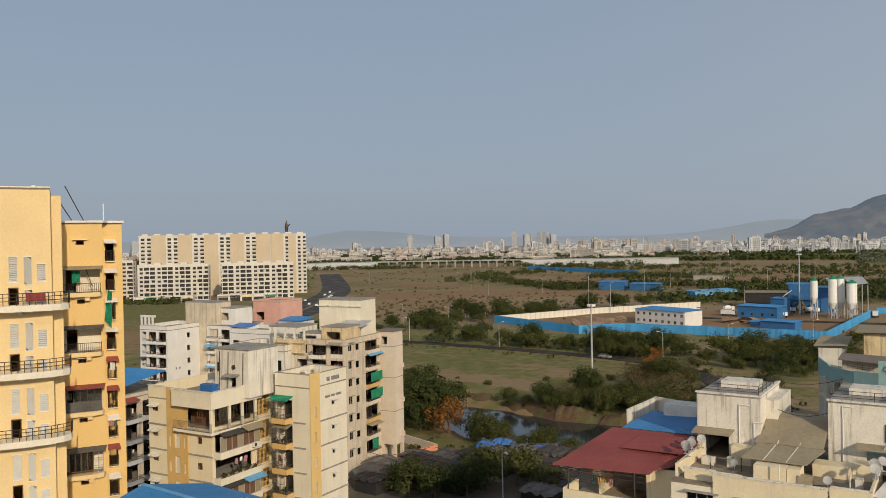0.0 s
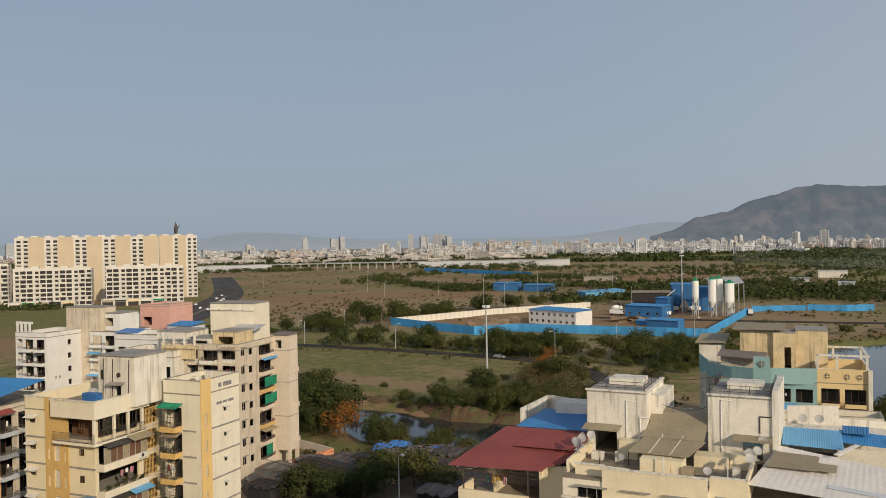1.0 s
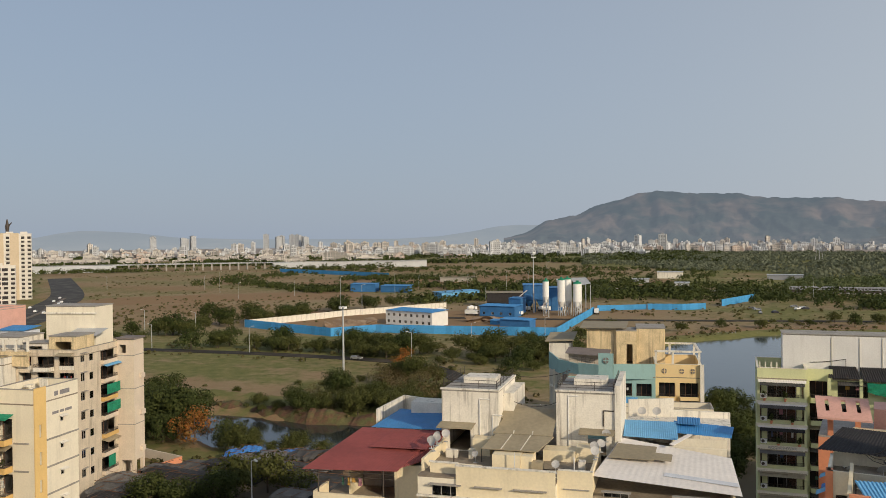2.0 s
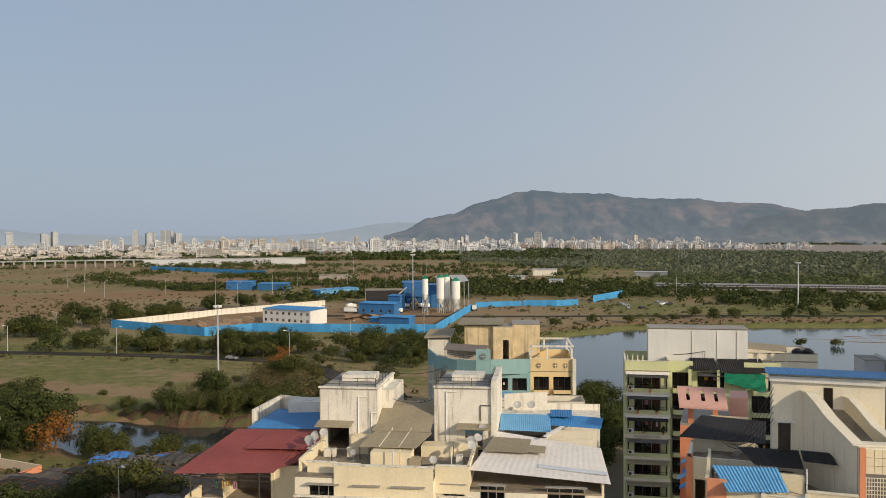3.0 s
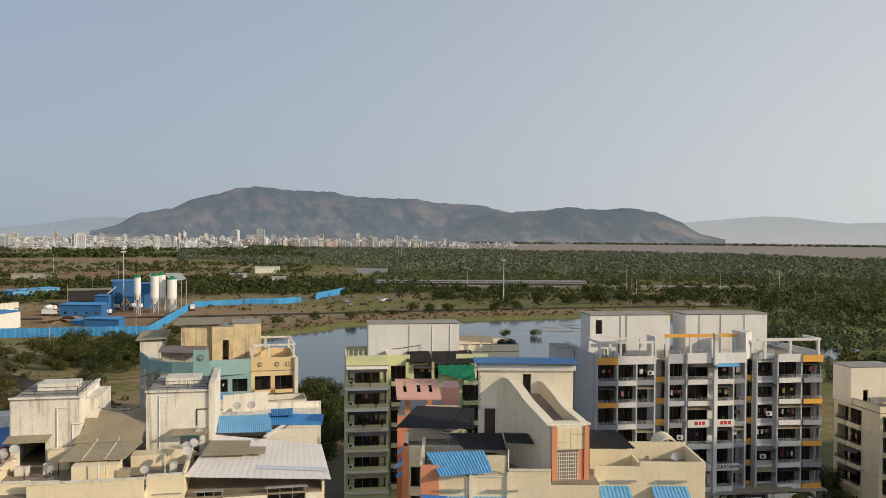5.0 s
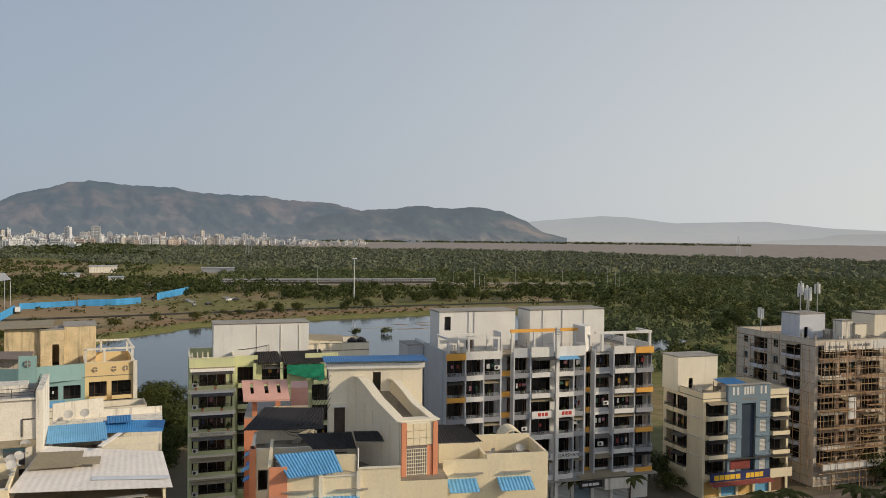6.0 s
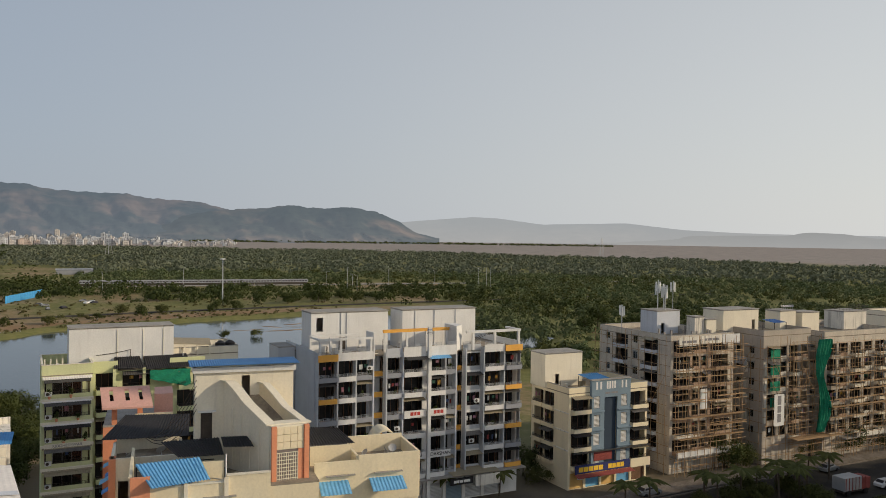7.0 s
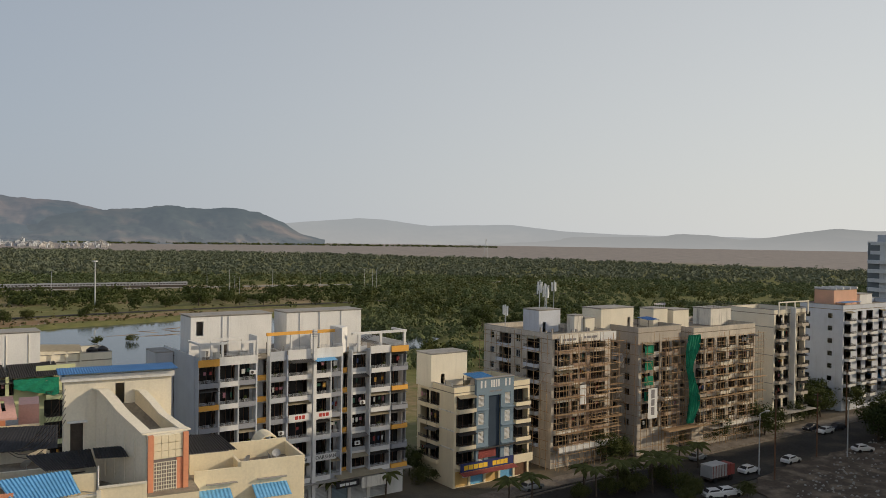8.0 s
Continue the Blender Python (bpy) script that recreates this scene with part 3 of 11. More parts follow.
def ground_material():
    m = bpy.data.materials.new("dry_grass_and_soil")
    m.use_nodes = True
    n, link = m.node_tree.nodes, m.node_tree.links.new
    b = n["Principled BSDF"]
    b.inputs["Roughness"].default_value, b.inputs["Specular IOR Level"].default_value = 0.97, 0.1
    at = n.new("ShaderNodeAttribute")
    at.attribute_name = "zone"
    sp = n.new("ShaderNodeSeparateColor")
    link(at.outputs["Color"], sp.inputs[0])
    co = n.new("ShaderNodeTexCoord")
    noises = []
    for s, d in ((0.03, 6), (0.25, 6), (1.6, 4)):
        t = n.new("ShaderNodeTexNoise")
        t.inputs["Scale"].default_value, t.inputs["Detail"].default_value, t.inputs["Roughness"].default_value = s, d, 0.65
        link(co.outputs["Object"], t.inputs["Vector"])
        noises.append(t.outputs["Fac"])

    def mix(fac, a, c):
        x = n.new("ShaderNodeMix")
        x.data_type = "RGBA"
        for sock, val in (("Factor", fac), ("A", a), ("B", c)):
            if isinstance(val, tuple):
                x.inputs[sock].default_value = (*val, 1)
            else:
                link(val, x.inputs[sock])
        return x.outputs["Result"]

    def fit(v, lo, hi, other=None, gain=0.8):
        r = n.new("ShaderNodeMapRange")
        r.inputs["From Min"].default_value, r.inputs["From Max"].default_value = lo, hi
        if other is not None:
            a = n.new("ShaderNodeMath")
            a.operation = "MULTIPLY_ADD"
            a.inputs[1].default_value = gain
            link(other, a.inputs[0])
            link(v, a.inputs[2])
            v = a.outputs[0]
        link(v, r.inputs["Value"])
        return r.outputs["Result"]
    soil_c = mix(fit(sp.outputs[1], 0.55, 1.15, noises[1], 0.9), (0.34, 0.255, 0.16), (0.29, 0.165, 0.10))
    dry = mix(fit(noises[2], 0.35, 0.7), soil_c, (0.27, 0.215, 0.115))
    green_c = mix(fit(noises[1], 0.35, 0.7), (0.215, 0.20, 0.078), (0.125, 0.138, 0.048))
    c = mix(fit(sp.outputs[0], 0.80, 1.2, noises[1], 1.25), dry, green_c)
    mud = mix(fit(noises[0], 0.35, 0.65), (0.36, 0.315, 0.28), (0.27, 0.24, 0.22))
    c = mix(sp.outputs[2], c, mud)
    town_c = mix(fit(noises[1], 0.4, 0.65), (0.11, 0.10, 0.085), (0.17, 0.14, 0.11))
    c = mix(at.outputs["Alpha"], c, town_c)
    link(c, b.inputs["Base Color"])
    bp = n.new("ShaderNodeBump")
    bp.inputs["Strength"].default_value, bp.inputs["Distance"].default_value = 0.55, 0.35
    link(noises[2], bp.inputs["Height"])
    link(bp.outputs["Normal"], b.inputs["Normal"])
    return m


gm.materials.append(ground_material())
tagged(new("ground", gm), "dry grass, bare brown soil and dark mangrove ground reaching the hills", "ground", kind="structure")


def ribbon(pts, width, z, steps=6):
    """A flat strip along a smoothed line."""
    p = [Vector((*q, 0)) for q in pts]
    line = []
    for i in range(len(p) - 1):
        a, b, c, d = p[max(i - 1, 0)], p[i], p[i + 1], p[min(i + 2, len(p) - 1)]
        for k in range(steps):
            t = k / steps
            line.append(0.5 * ((2 * b) + (c - a) * t + (2 * a - 5 * b + 4 * c - d) * t * t + (3 * b - 3 * c + d - a) * t ** 3))
    line.append(p[-1])
    s = Shape()
    vs = []
    for i, q in enumerate(line):
        d = (line[min(i + 1, len(line) - 1)] - line[max(i - 1, 0)]).normalized()
        side = Vector((-d.y, d.x, 0)) * width / 2
        vs += [(q.x + side.x, q.y + side.y, z), (q.x - side.x, q.y - side.y, z), (q.x + side.x, q.y + side.y, z - 0.4), (q.x - side.x, q.y - side.y, z - 0.4)]
    fs = []
    for i in range(len(line) - 1):
        k = 4 * i
        fs += [(k, k + 1, k + 5, k + 4), (k + 2, k, k + 4, k + 6), (k + 1, k + 3, k + 7, k + 5)]
    return s.add(vs, fs)


def structure(name, shape, mat, label, category):
    return solid(name, shape, mat, label, category, kind="structure")


structure("water", Shape().box(100, 90, -1.6, 380, 292, -1.3), WATER, "still grey-blue pond water", "water")
structure("water", Shape().prism([(-110, 262), (-20, 180), (20, 150), (70, 138), (72, 176), (20, 208), (-60, 285)], -1.7, -1.4), MUDWATER, "dark still canal water", "water")


def cut_bank(pts, low, crest, wide):
    """A crumbling earth bank: a steep uneven face rising from the water, rounded over at its crest."""
    line = []
    for (ax, ay), (bx, by) in zip(pts, pts[1:]):
        n = max(2, int(math.dist((ax, ay), (bx, by)) / 0.7))
        line += [(ax + (bx - ax) * k / n, ay + (by - ay) * k / n, bx - ax, by - ay) for k in range(n)]
    prof = ((0.0, 0.0), (0.10, 0.28), (0.2, 0.6), (0.32, 0.86), (0.5, 1.0), (0.75, 0.9), (1.0, 0.45))
    vs, fs = [], []
    for k, (x, y, dx, dy) in enumerate(line):
        L = math.hypot(dx, dy)
        nx_, ny_ = -dy / L, dx / L
        taper = min(1.0, k / 6, (len(line) - 1 - k) / 6)
        top = low + (crest - low) * (0.75 + 0.5 * noise.fractal(Vector((x * 0.16, y * 0.16, 1.0)), 0.9, 2.1, 4)) * (0.4 + 0.6 * taper)
        for o, hgt in prof:
            f = noise.fractal(Vector((x * 0.3, y * 0.3, o * 6.0)), 0.9, 2.1, 5)
            off = wide * o + 0.5 * f * (1 - o)
            vs.append((x + nx_ * off, y + ny_ * off, low + (top - low) * hgt + 0.25 * f))
    m = len(prof)
    for k in range(len(line) - 1):
        for i in range(m - 1):
            a = k * m + i
            fs.append((a, a + m, a + m + 1, a + 1))
    return Shape().add(vs, fs)


structure("canal_bank", cut_bank([(-2, 210), (10.0, 201), (17.0, 193), (24.2, 184), (35, 178.5), (49, 172.5), (65, 167)], -1.9, 1.3, 8.0), BANKSOIL, "steep red-brown earth bank with dry weeds above a canal", "bank")
structure("road", ribbon(MAIN_ROAD, 15, 0.06), ASPHALT, "worn dark asphalt street", "road")
structure("road", ribbon(FIELD_ROAD, 6, 0.08), ASPHALT, "narrow grey asphalt lane", "road")
structure("road", ribbon(HIGHWAY, 24, 0.10), HIGHWAY_TAR, "wide dark asphalt highway curve", "road")
structure("road", ribbon(BACK_ROAD, 6, 0.08), ASPHALT, "grey service road beside the pond", "road")
structure("railway_bed", ribbon(TRACK, 9, 0.5), CONCRETE, "grey ballast railway bed", "railway")


def hill_mesh(profile, d, depth, relief, seed, step=0.12):
    """A range of hills standing round the plain: ridge heights by azimuth, spurs and gullies running down to the front."""
    a0, a1 = profile[0][0], profile[-1][0]
    n = int((a1 - a0) / step)
    a = np.linspace(a0, a1, n)
    h = np.interp(a, [p[0] for p in profile], [p[1] for p in profile])
    h = np.convolve(np.pad(h, 3, mode="edge"), np.ones(7) / 7, mode="valid")
    top = d * np.tan(np.radians(h)) + 40
    rows = 30
    vs, fs = [], []
    for r in range(rows):
        t = r / (rows - 1)
        for ai, ti in zip(a, top):
            q = Vector((ai * 0.55 + t * 1.3, t * 2.2, seed * 7.0))
            f = noise.fractal(q, 0.9, 2.1, 5)
            g = noise.fractal(q * 3.1, 0.9, 2.1, 4)
            rr = d - depth * (1 - t) * (1 + relief * f)
            edge = t * (1 - t) * 4
            z = ti * t ** 1.25 * (1 + relief * 0.35 * edge * (f + 0.5 * g)) + (relief * 24 * g if r == rows - 1 else 0) * min(1, ti / 120)
            vs.append((math.sin(math.radians(ai)) * rr, math.cos(math.radians(ai)) * rr, max(z, 0) - 3 * (1 - t)))
    for r in range(rows - 1):
        for i in range(n - 1):
            k = r * n + i
            fs.append((k, k + 1, k + n + 1, k + n))
    return Shape().add(vs, fs)


def hill_material(name, scrub, rock, ridge_haze_glow, foot_haze_glow, top):
    """Scrub and bare rock; haze is painted on as emission by height, thicker towards the plain."""
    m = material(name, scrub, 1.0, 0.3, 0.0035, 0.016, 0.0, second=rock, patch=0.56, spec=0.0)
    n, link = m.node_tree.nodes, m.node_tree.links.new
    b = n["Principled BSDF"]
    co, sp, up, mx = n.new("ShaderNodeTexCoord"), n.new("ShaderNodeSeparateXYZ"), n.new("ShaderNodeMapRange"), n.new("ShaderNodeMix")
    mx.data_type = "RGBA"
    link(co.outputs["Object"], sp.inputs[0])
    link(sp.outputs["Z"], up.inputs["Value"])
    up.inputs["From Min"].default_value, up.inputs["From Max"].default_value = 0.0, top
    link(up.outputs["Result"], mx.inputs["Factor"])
    mx.inputs["A"].default_value, mx.inputs["B"].default_value = (*foot_haze_glow, 1), (*ridge_haze_glow, 1)
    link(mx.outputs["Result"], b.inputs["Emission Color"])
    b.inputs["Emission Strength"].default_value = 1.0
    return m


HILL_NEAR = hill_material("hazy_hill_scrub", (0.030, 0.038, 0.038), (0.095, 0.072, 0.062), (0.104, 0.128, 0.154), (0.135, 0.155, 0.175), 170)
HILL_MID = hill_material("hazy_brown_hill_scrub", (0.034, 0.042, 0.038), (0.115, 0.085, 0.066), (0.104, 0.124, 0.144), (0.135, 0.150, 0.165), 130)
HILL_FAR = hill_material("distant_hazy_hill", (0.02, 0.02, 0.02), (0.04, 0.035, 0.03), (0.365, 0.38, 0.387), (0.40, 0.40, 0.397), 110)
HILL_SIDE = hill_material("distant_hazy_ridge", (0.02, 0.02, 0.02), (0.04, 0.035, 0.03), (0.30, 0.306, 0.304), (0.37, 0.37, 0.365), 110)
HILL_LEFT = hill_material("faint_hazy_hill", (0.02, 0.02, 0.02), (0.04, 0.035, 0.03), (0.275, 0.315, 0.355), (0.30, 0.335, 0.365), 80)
MAIN_HILLS = [(21.5, 0.0), (23.2, 0.42), (24.4, 1.21), (26.8, 1.61), (27.6, 2.12), (29.2, 2.51), (30.7, 2.98), (32.1, 3.13), (33.9, 2.93), (37.1, 2.83), (38.6, 2.54), (40.5, 2.44), (42.8, 2.42), (44.3, 2.17), (47.6, 1.97), (49.4, 1.52), (51.5, 1.1), (54, 0.6), (57, 0.0), (58, -0.3)]
FRONT_HILLS = [(42.0, -0.2), (44.0, 0.3), (46.2, 0.95), (47.8, 1.28), (49.4, 1.50), (50.9, 1.57), (53.7, 1.87), (56.0, 1.69), (58.2, 1.85), (59.9, 1.39), (61.1, 0.93), (62.2, 0.15), (64, -0.3)]
FAR_HILLS = [(58, 0.5), (61.5, 0.85), (66.4, 1.27), (68.1, 1.19), (71.1, 0.79), (76.8, 0.94), (80.7, 0.52), (84.0, 0.37), (87.2, 0.3), (90.5, 0.3), (96, 0.2), (104, 0.2)]
SIDE_HILLS = [(74, -0.2), (80, 0.1), (84.0, 0.2), (87.2, 0.22), (88.3, 0.46), (90.5, 0.37), (92.3, 0.09), (94.3, 0.31), (96.0, 0.62), (98.0, 0.89), (100.2, 0.73), (104, 0.9), (112, 0.4), (120, 0.2)]
LEFT_HILLS = [(-30, 0.3), (-14, 0.1), (-9.4, 0.3), (-8.0, 0.6), (-6.5, 0.78), (-3.3, 0.6), (-0.9, 0.28), (4, 0.1), (14, 0.05), (17, 0.2), (19.5, 0.55), (21, 0.85), (22.5, 0.95), (24.1, 0.9), (27, 0.5), (30, 0.1)]
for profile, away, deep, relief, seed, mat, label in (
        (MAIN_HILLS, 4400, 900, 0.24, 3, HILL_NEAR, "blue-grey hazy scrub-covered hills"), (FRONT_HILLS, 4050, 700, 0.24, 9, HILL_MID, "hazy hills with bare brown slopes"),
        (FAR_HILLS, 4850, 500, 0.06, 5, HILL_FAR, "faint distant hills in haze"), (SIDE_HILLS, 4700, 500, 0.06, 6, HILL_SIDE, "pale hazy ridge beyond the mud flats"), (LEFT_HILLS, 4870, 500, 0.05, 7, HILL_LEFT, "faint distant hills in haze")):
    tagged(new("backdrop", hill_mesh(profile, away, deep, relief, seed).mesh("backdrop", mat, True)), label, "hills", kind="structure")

# ---- trees ----
def leaf_cloud(rng, blobs, per, leaf):
    """Many small leaf sprays scattered through a set of balls (x, y, z, r), denser towards their skins; also the way each spray faces."""
    s, facing = Shape(), []
    for bx, by, bz, br in blobs:
        for _ in range(per):
            d = Vector((rng.gauss(0, 1), rng.gauss(0, 1), rng.gauss(0, 1) * 0.8)).normalized()
            q = Vector((bx, by, bz)) + d * br * (0.55 + 0.5 * rng.random())
            u = Vector((rng.gauss(0, 1), rng.gauss(0, 1), rng.gauss(0, 0.6))).normalized()
            w = d.cross(u).normalized()
            k = leaf * (0.6 + 0.8 * rng.random())
            u = (u - d * u.dot(d) * 0.6) * k
            w = w * k * 0.7
            s.add([q - u, q - u * 0.2 + w + d * k * 0.2, q + u, q + u * 0.1 - w + d * k * 0.15], [(3, 2, 1, 0)])
            face = tuple((d + Vector((rng.gauss(0, .22), rng.gauss(0, .22), rng.gauss(0, .22)))).normalized())
            facing += [face] * 4
    return s, facing


def crown_mesh(cloud, mat):
    me = cloud[0].mesh("crown", mat, True)
    me.normals_split_custom_set_from_vertices(cloud[1])
    return me


def tree_parts(seed, height, spread, blobs, per, leaf, limbs=5, stem=0.35):
    rng = random.Random(seed)
    t = Shape()
    zt = height * 0.4
    t.tube((0, 0, -0.5), (rng.uniform(-.2, .2), rng.uniform(-.2, .2), zt), height * 0.030, height * 0.020, 7)
    balls = []
    for i in range(blobs):
        a = 6.283 * i / blobs + rng.uniform(-.5, .5)
        r = spread * rng.uniform(0.25, 0.75) if i else 0
        z = height * rng.uniform(0.26, 0.8) if i else height * 0.78
        balls.append((math.cos(a) * r, math.sin(a) * r, z, spread * rng.uniform(0.30, 0.48)))
    for b in balls[:limbs + 1]:
        t.tube((0, 0, zt * rng.uniform(0.6, 1.0)), (b[0] * 0.85, b[1] * 0.85, b[2]), height * 0.014, height * 0.004, 5)
    return t, leaf_cloud(rng, balls, per, leaf)


PROTO = {}


def tree(kind, x, y, scale, rng, z=0.0):
    """kind: broad, bushy, shrub, flame, dark. Copies share their meshes."""
    names = {"broad": ("tree", "broad green roadside tree with an open crown", "tree"), "bushy": ("tree", "dense olive-green tree in dry grass", "tree"),
             "shrub": ("bush", "low dusty green scrub bush", "bush"), "flame": ("tree", "tree with orange blossom and sparse leaves", "tree"), "dry": ("tree", "half-bare brown thicket tree on waste land", "tree"), "dark": ("tree", "dark green dense tree beside houses", "tree")}
    variant = rng.randrange(3)
    far = math.hypot(x, y) > 290
    key = (kind, variant, far)
    if key not in PROTO:
        seed = hash_text(kind) + variant
        spec = {"broad": (6.6, 4.4, 17, 260, 0.2, LEAF_A), "bushy": (5.2, 4.0, 16, 250, 0.18, LEAF_B), "shrub": (2.4, 2.4, 10, 150, 0.15, LEAF_B),
                "flame": (6.0, 4.4, 11, 150, 0.2, LEAF_C), "dark": (7.5, 4.4, 18, 270, 0.2, LEAF_A), "dry": (4.6, 3.6, 12, 70, 0.16, LEAF_D)}[kind]
        hh, wide, blobs, per, leaf = spec[:5]
        t, c = tree_parts(seed, hh, wide, blobs, per // 4 if far else int(per * 0.7), leaf * 1.6 if far else leaf * 1.0)
        PROTO[key] = (t.mesh("trunk", BARK), crown_mesh(c, spec[5]))
    n, label, cat = names[kind]
    e = thing(n, label, cat, pose(x, y, z, 0, 0, rng.uniform(0, 360)) @ Matrix.Diagonal((scale * rng.uniform(.9, 1.15), scale * rng.uniform(.9, 1.15), scale * rng.uniform(.85, 1.15), 1)), group="trees of the plain" if n == "tree" else "bushes of the plain")
    part("trunk", PROTO[key][0], None, e)
    part("crown", PROTO[key][1], None, e)
    return e


def hash_text(s):
    return sum(ord(c) * (i + 3) for i, c in enumerate(s))


rng = random.Random(11)


def clear(x, y):
    p = np.array([[x]]), np.array([[y]])
    if line_dist(*p, MAIN_ROAD)[0, 0] < 12 or line_dist(*p, FIELD_ROAD)[0, 0] < 4.5 or line_dist(*p, HIGHWAY)[0, 0] < 17 or line_dist(*p, TRACK)[0, 0] < 9 or line_dist(*p, BACK_ROAD)[0, 0] < 5:
        return False
    if line_dist(*p, CANAL)[0, 0] < (14 if x > 2 else 7):
        return False
    return not (inside(*p, POND)[0, 0])


def strip(kind, pts, count, width, scale, seed):
    """Trees strewn along a line."""
    r = random.Random(seed)
    made = 0
    for _ in range(count * 3):
        if made >= count:
            break
        i = r.randrange(len(pts) - 1)
        t = r.random()
        x = pts[i][0] + (pts[i + 1][0] - pts[i][0]) * t + r.gauss(0, width)
        y = pts[i][1] + (pts[i + 1][1] - pts[i][1]) * t + r.gauss(0, width)
        if not clear(x, y):
            continue
        k = kind if isinstance(kind, str) else r.choice(kind)
        tree(k, x, y, scale * r.uniform(0.75, 1.3), r)
        made += 1


# along the lane in front of the fenced site
strip(("broad", "broad", "bushy"), [(-6, 330), (20, 312), (40, 298), (64, 274)], 20, 4.0, 1.05, 1)
strip(("broad", "bushy", "bushy"), [(50, 276), (64, 272), (88, 264), (112, 254), (132, 242)], 27, 5.0, 1.12, 2)
strip(("bushy", "shrub", "broad"), [(70, 238), (88, 250), (118, 238)], 14, 6.0, 0.9, 3)
strip(("broad", "bushy"), [(78, 205), (90, 225), (120, 262)], 8, 3.0, 0.9, 4)
# between the brown field and the fenced site
strip(("broad", "bushy", "dark"), [(-34, 372), (-6, 364), (14, 398), (40, 422), (76, 448), (120, 476)], 36, 5.0, 1.1, 5)
# banks of the canal
strip(("shrub", "bushy", "broad"), [(-12, 216), (20, 196), (50, 178), (70, 184)], 20, 3.0, 0.8, 7)
strip(("shrub", "shrub", "bushy"), [(20, 232), (50, 212), (62, 228)], 10, 6.0, 0.8, 8)
strip(("dark", "broad"), [(-16, 206), (-10, 196), (-4, 186), (0, 178)], 14, 3.0, 1.1, 9)
strip(("shrub", "bushy"), [(2, 160), (10, 162), (18, 158), (24, 150)], 10, 1.5, 0.75, 29)
strip(("bushy", "shrub", "broad"), [(-20, 240), (8, 222), (30, 205), (60, 190)], 6, 5.0, 0.75, 30)
strip(("dry", "dry", "bushy"), [(48, 222), (62, 214), (74, 206), (70, 232)], 16, 4.0, 1.1, 31)
for x, y, k, what in ((12.5, 201.5, 0.42, "shrub"), (15.5, 198.0, 0.4, "shrub"), (19.5, 195.0, 0.45, "bushy"), (28.5, 192.5, 0.8, "bushy"), (31.5, 193.5, 0.7, "dry"), (35.0, 191.0, 0.85, "bushy"), (38.5, 190.5, 0.75, "shrub"), (41.5, 188.5, 0.85, "bushy"), (44.5, 186.5, 0.7, "dry"), (23.0, 189.5, 0.4, "shrub")):
    tree(what, x, y, k, rng)
strip(("bushy", "dry", "broad"), [(34, 204), (44, 199), (52, 193), (60, 193)], 16, 4.0, 0.95, 33)
strip(("bushy", "shrub", "dry"), [(38, 192), (46, 184), (54, 181)], 9, 2.0, 0.8, 34)
tree("flame", 0.5, 168.5, 1.15, rng)
tree("broad", 6.7, 163.5, 0.95, rng)
for x, y, k, what in ((-5.5, 171.0, 0.8, "dark"), (-9.0, 176.0, 0.95, "broad"), (-3.0, 177.5, 0.7, "bushy"), (-12.0, 171.0, 0.9, "dark"), (-7.5, 183.0, 0.9, "dark"), (11.5, 160.0, 0.55, "bushy"), (14.5, 158.0, 0.45, "shrub"), (3.0, 172.5, 0.6, "dry"), (-14.5, 181.0, 0.9, "broad"), (-2.0, 184.5, 0.8, "bushy")):
    tree(what, x, y, k, rng)
for x, y, k, what in ((6.6, 131.5, 1.15, "bushy"), (11.4, 132.0, 1.2, "bushy"), (-6.0, 128.5, 0.9, "dark"), (-2.0, 127.0, 0.8, "dark"), (3.0, 126.0, 0.9, "dark"), (16.0, 128.5, 0.9, "bushy")):
    tree(what, x, y, k, rng)
strip("flame", [(62, 232), (66, 262)], 3, 3.0, 0.8, 12)
strip(("dark", "dark", "bushy"), [(88, 150), (98, 140), (108, 134), (112, 152)], 14, 4.0, 0.9, 14)
for x, y, k in ((80, 110, 1.0), (84, 118, 1.1), (88, 124, 1.0), (93, 131, 1.1), (78, 116, 0.9), (90, 118, 0.9), (97, 128, 1.0)):
    tree("dark", x, y, k, rng)
# beyond the pond, towards the railway
strip(("bushy", "broad", "shrub"), [(170, 296), (240, 306), (300, 296), (352, 262)], 16, 6.0, 0.7, 15)
strip(("broad", "bushy", "dark"), [(330, 300), (400, 262), (430, 200), (450, 140)], 18, 9.0, 1.0, 16)
strip(("dark", "bushy"), [(330, 110), (350, 70), (340, 30), (330, -10)], 12, 10.0, 1.05, 19)
strip(("shrub", "bushy"), [(120, 300), (150, 290), (168, 300)], 8, 5.0, 1.0, 21)
strip(("broad", "bushy"), [(-60, 362), (-30, 345), (-14, 335)], 8, 3.0, 0.9, 22)


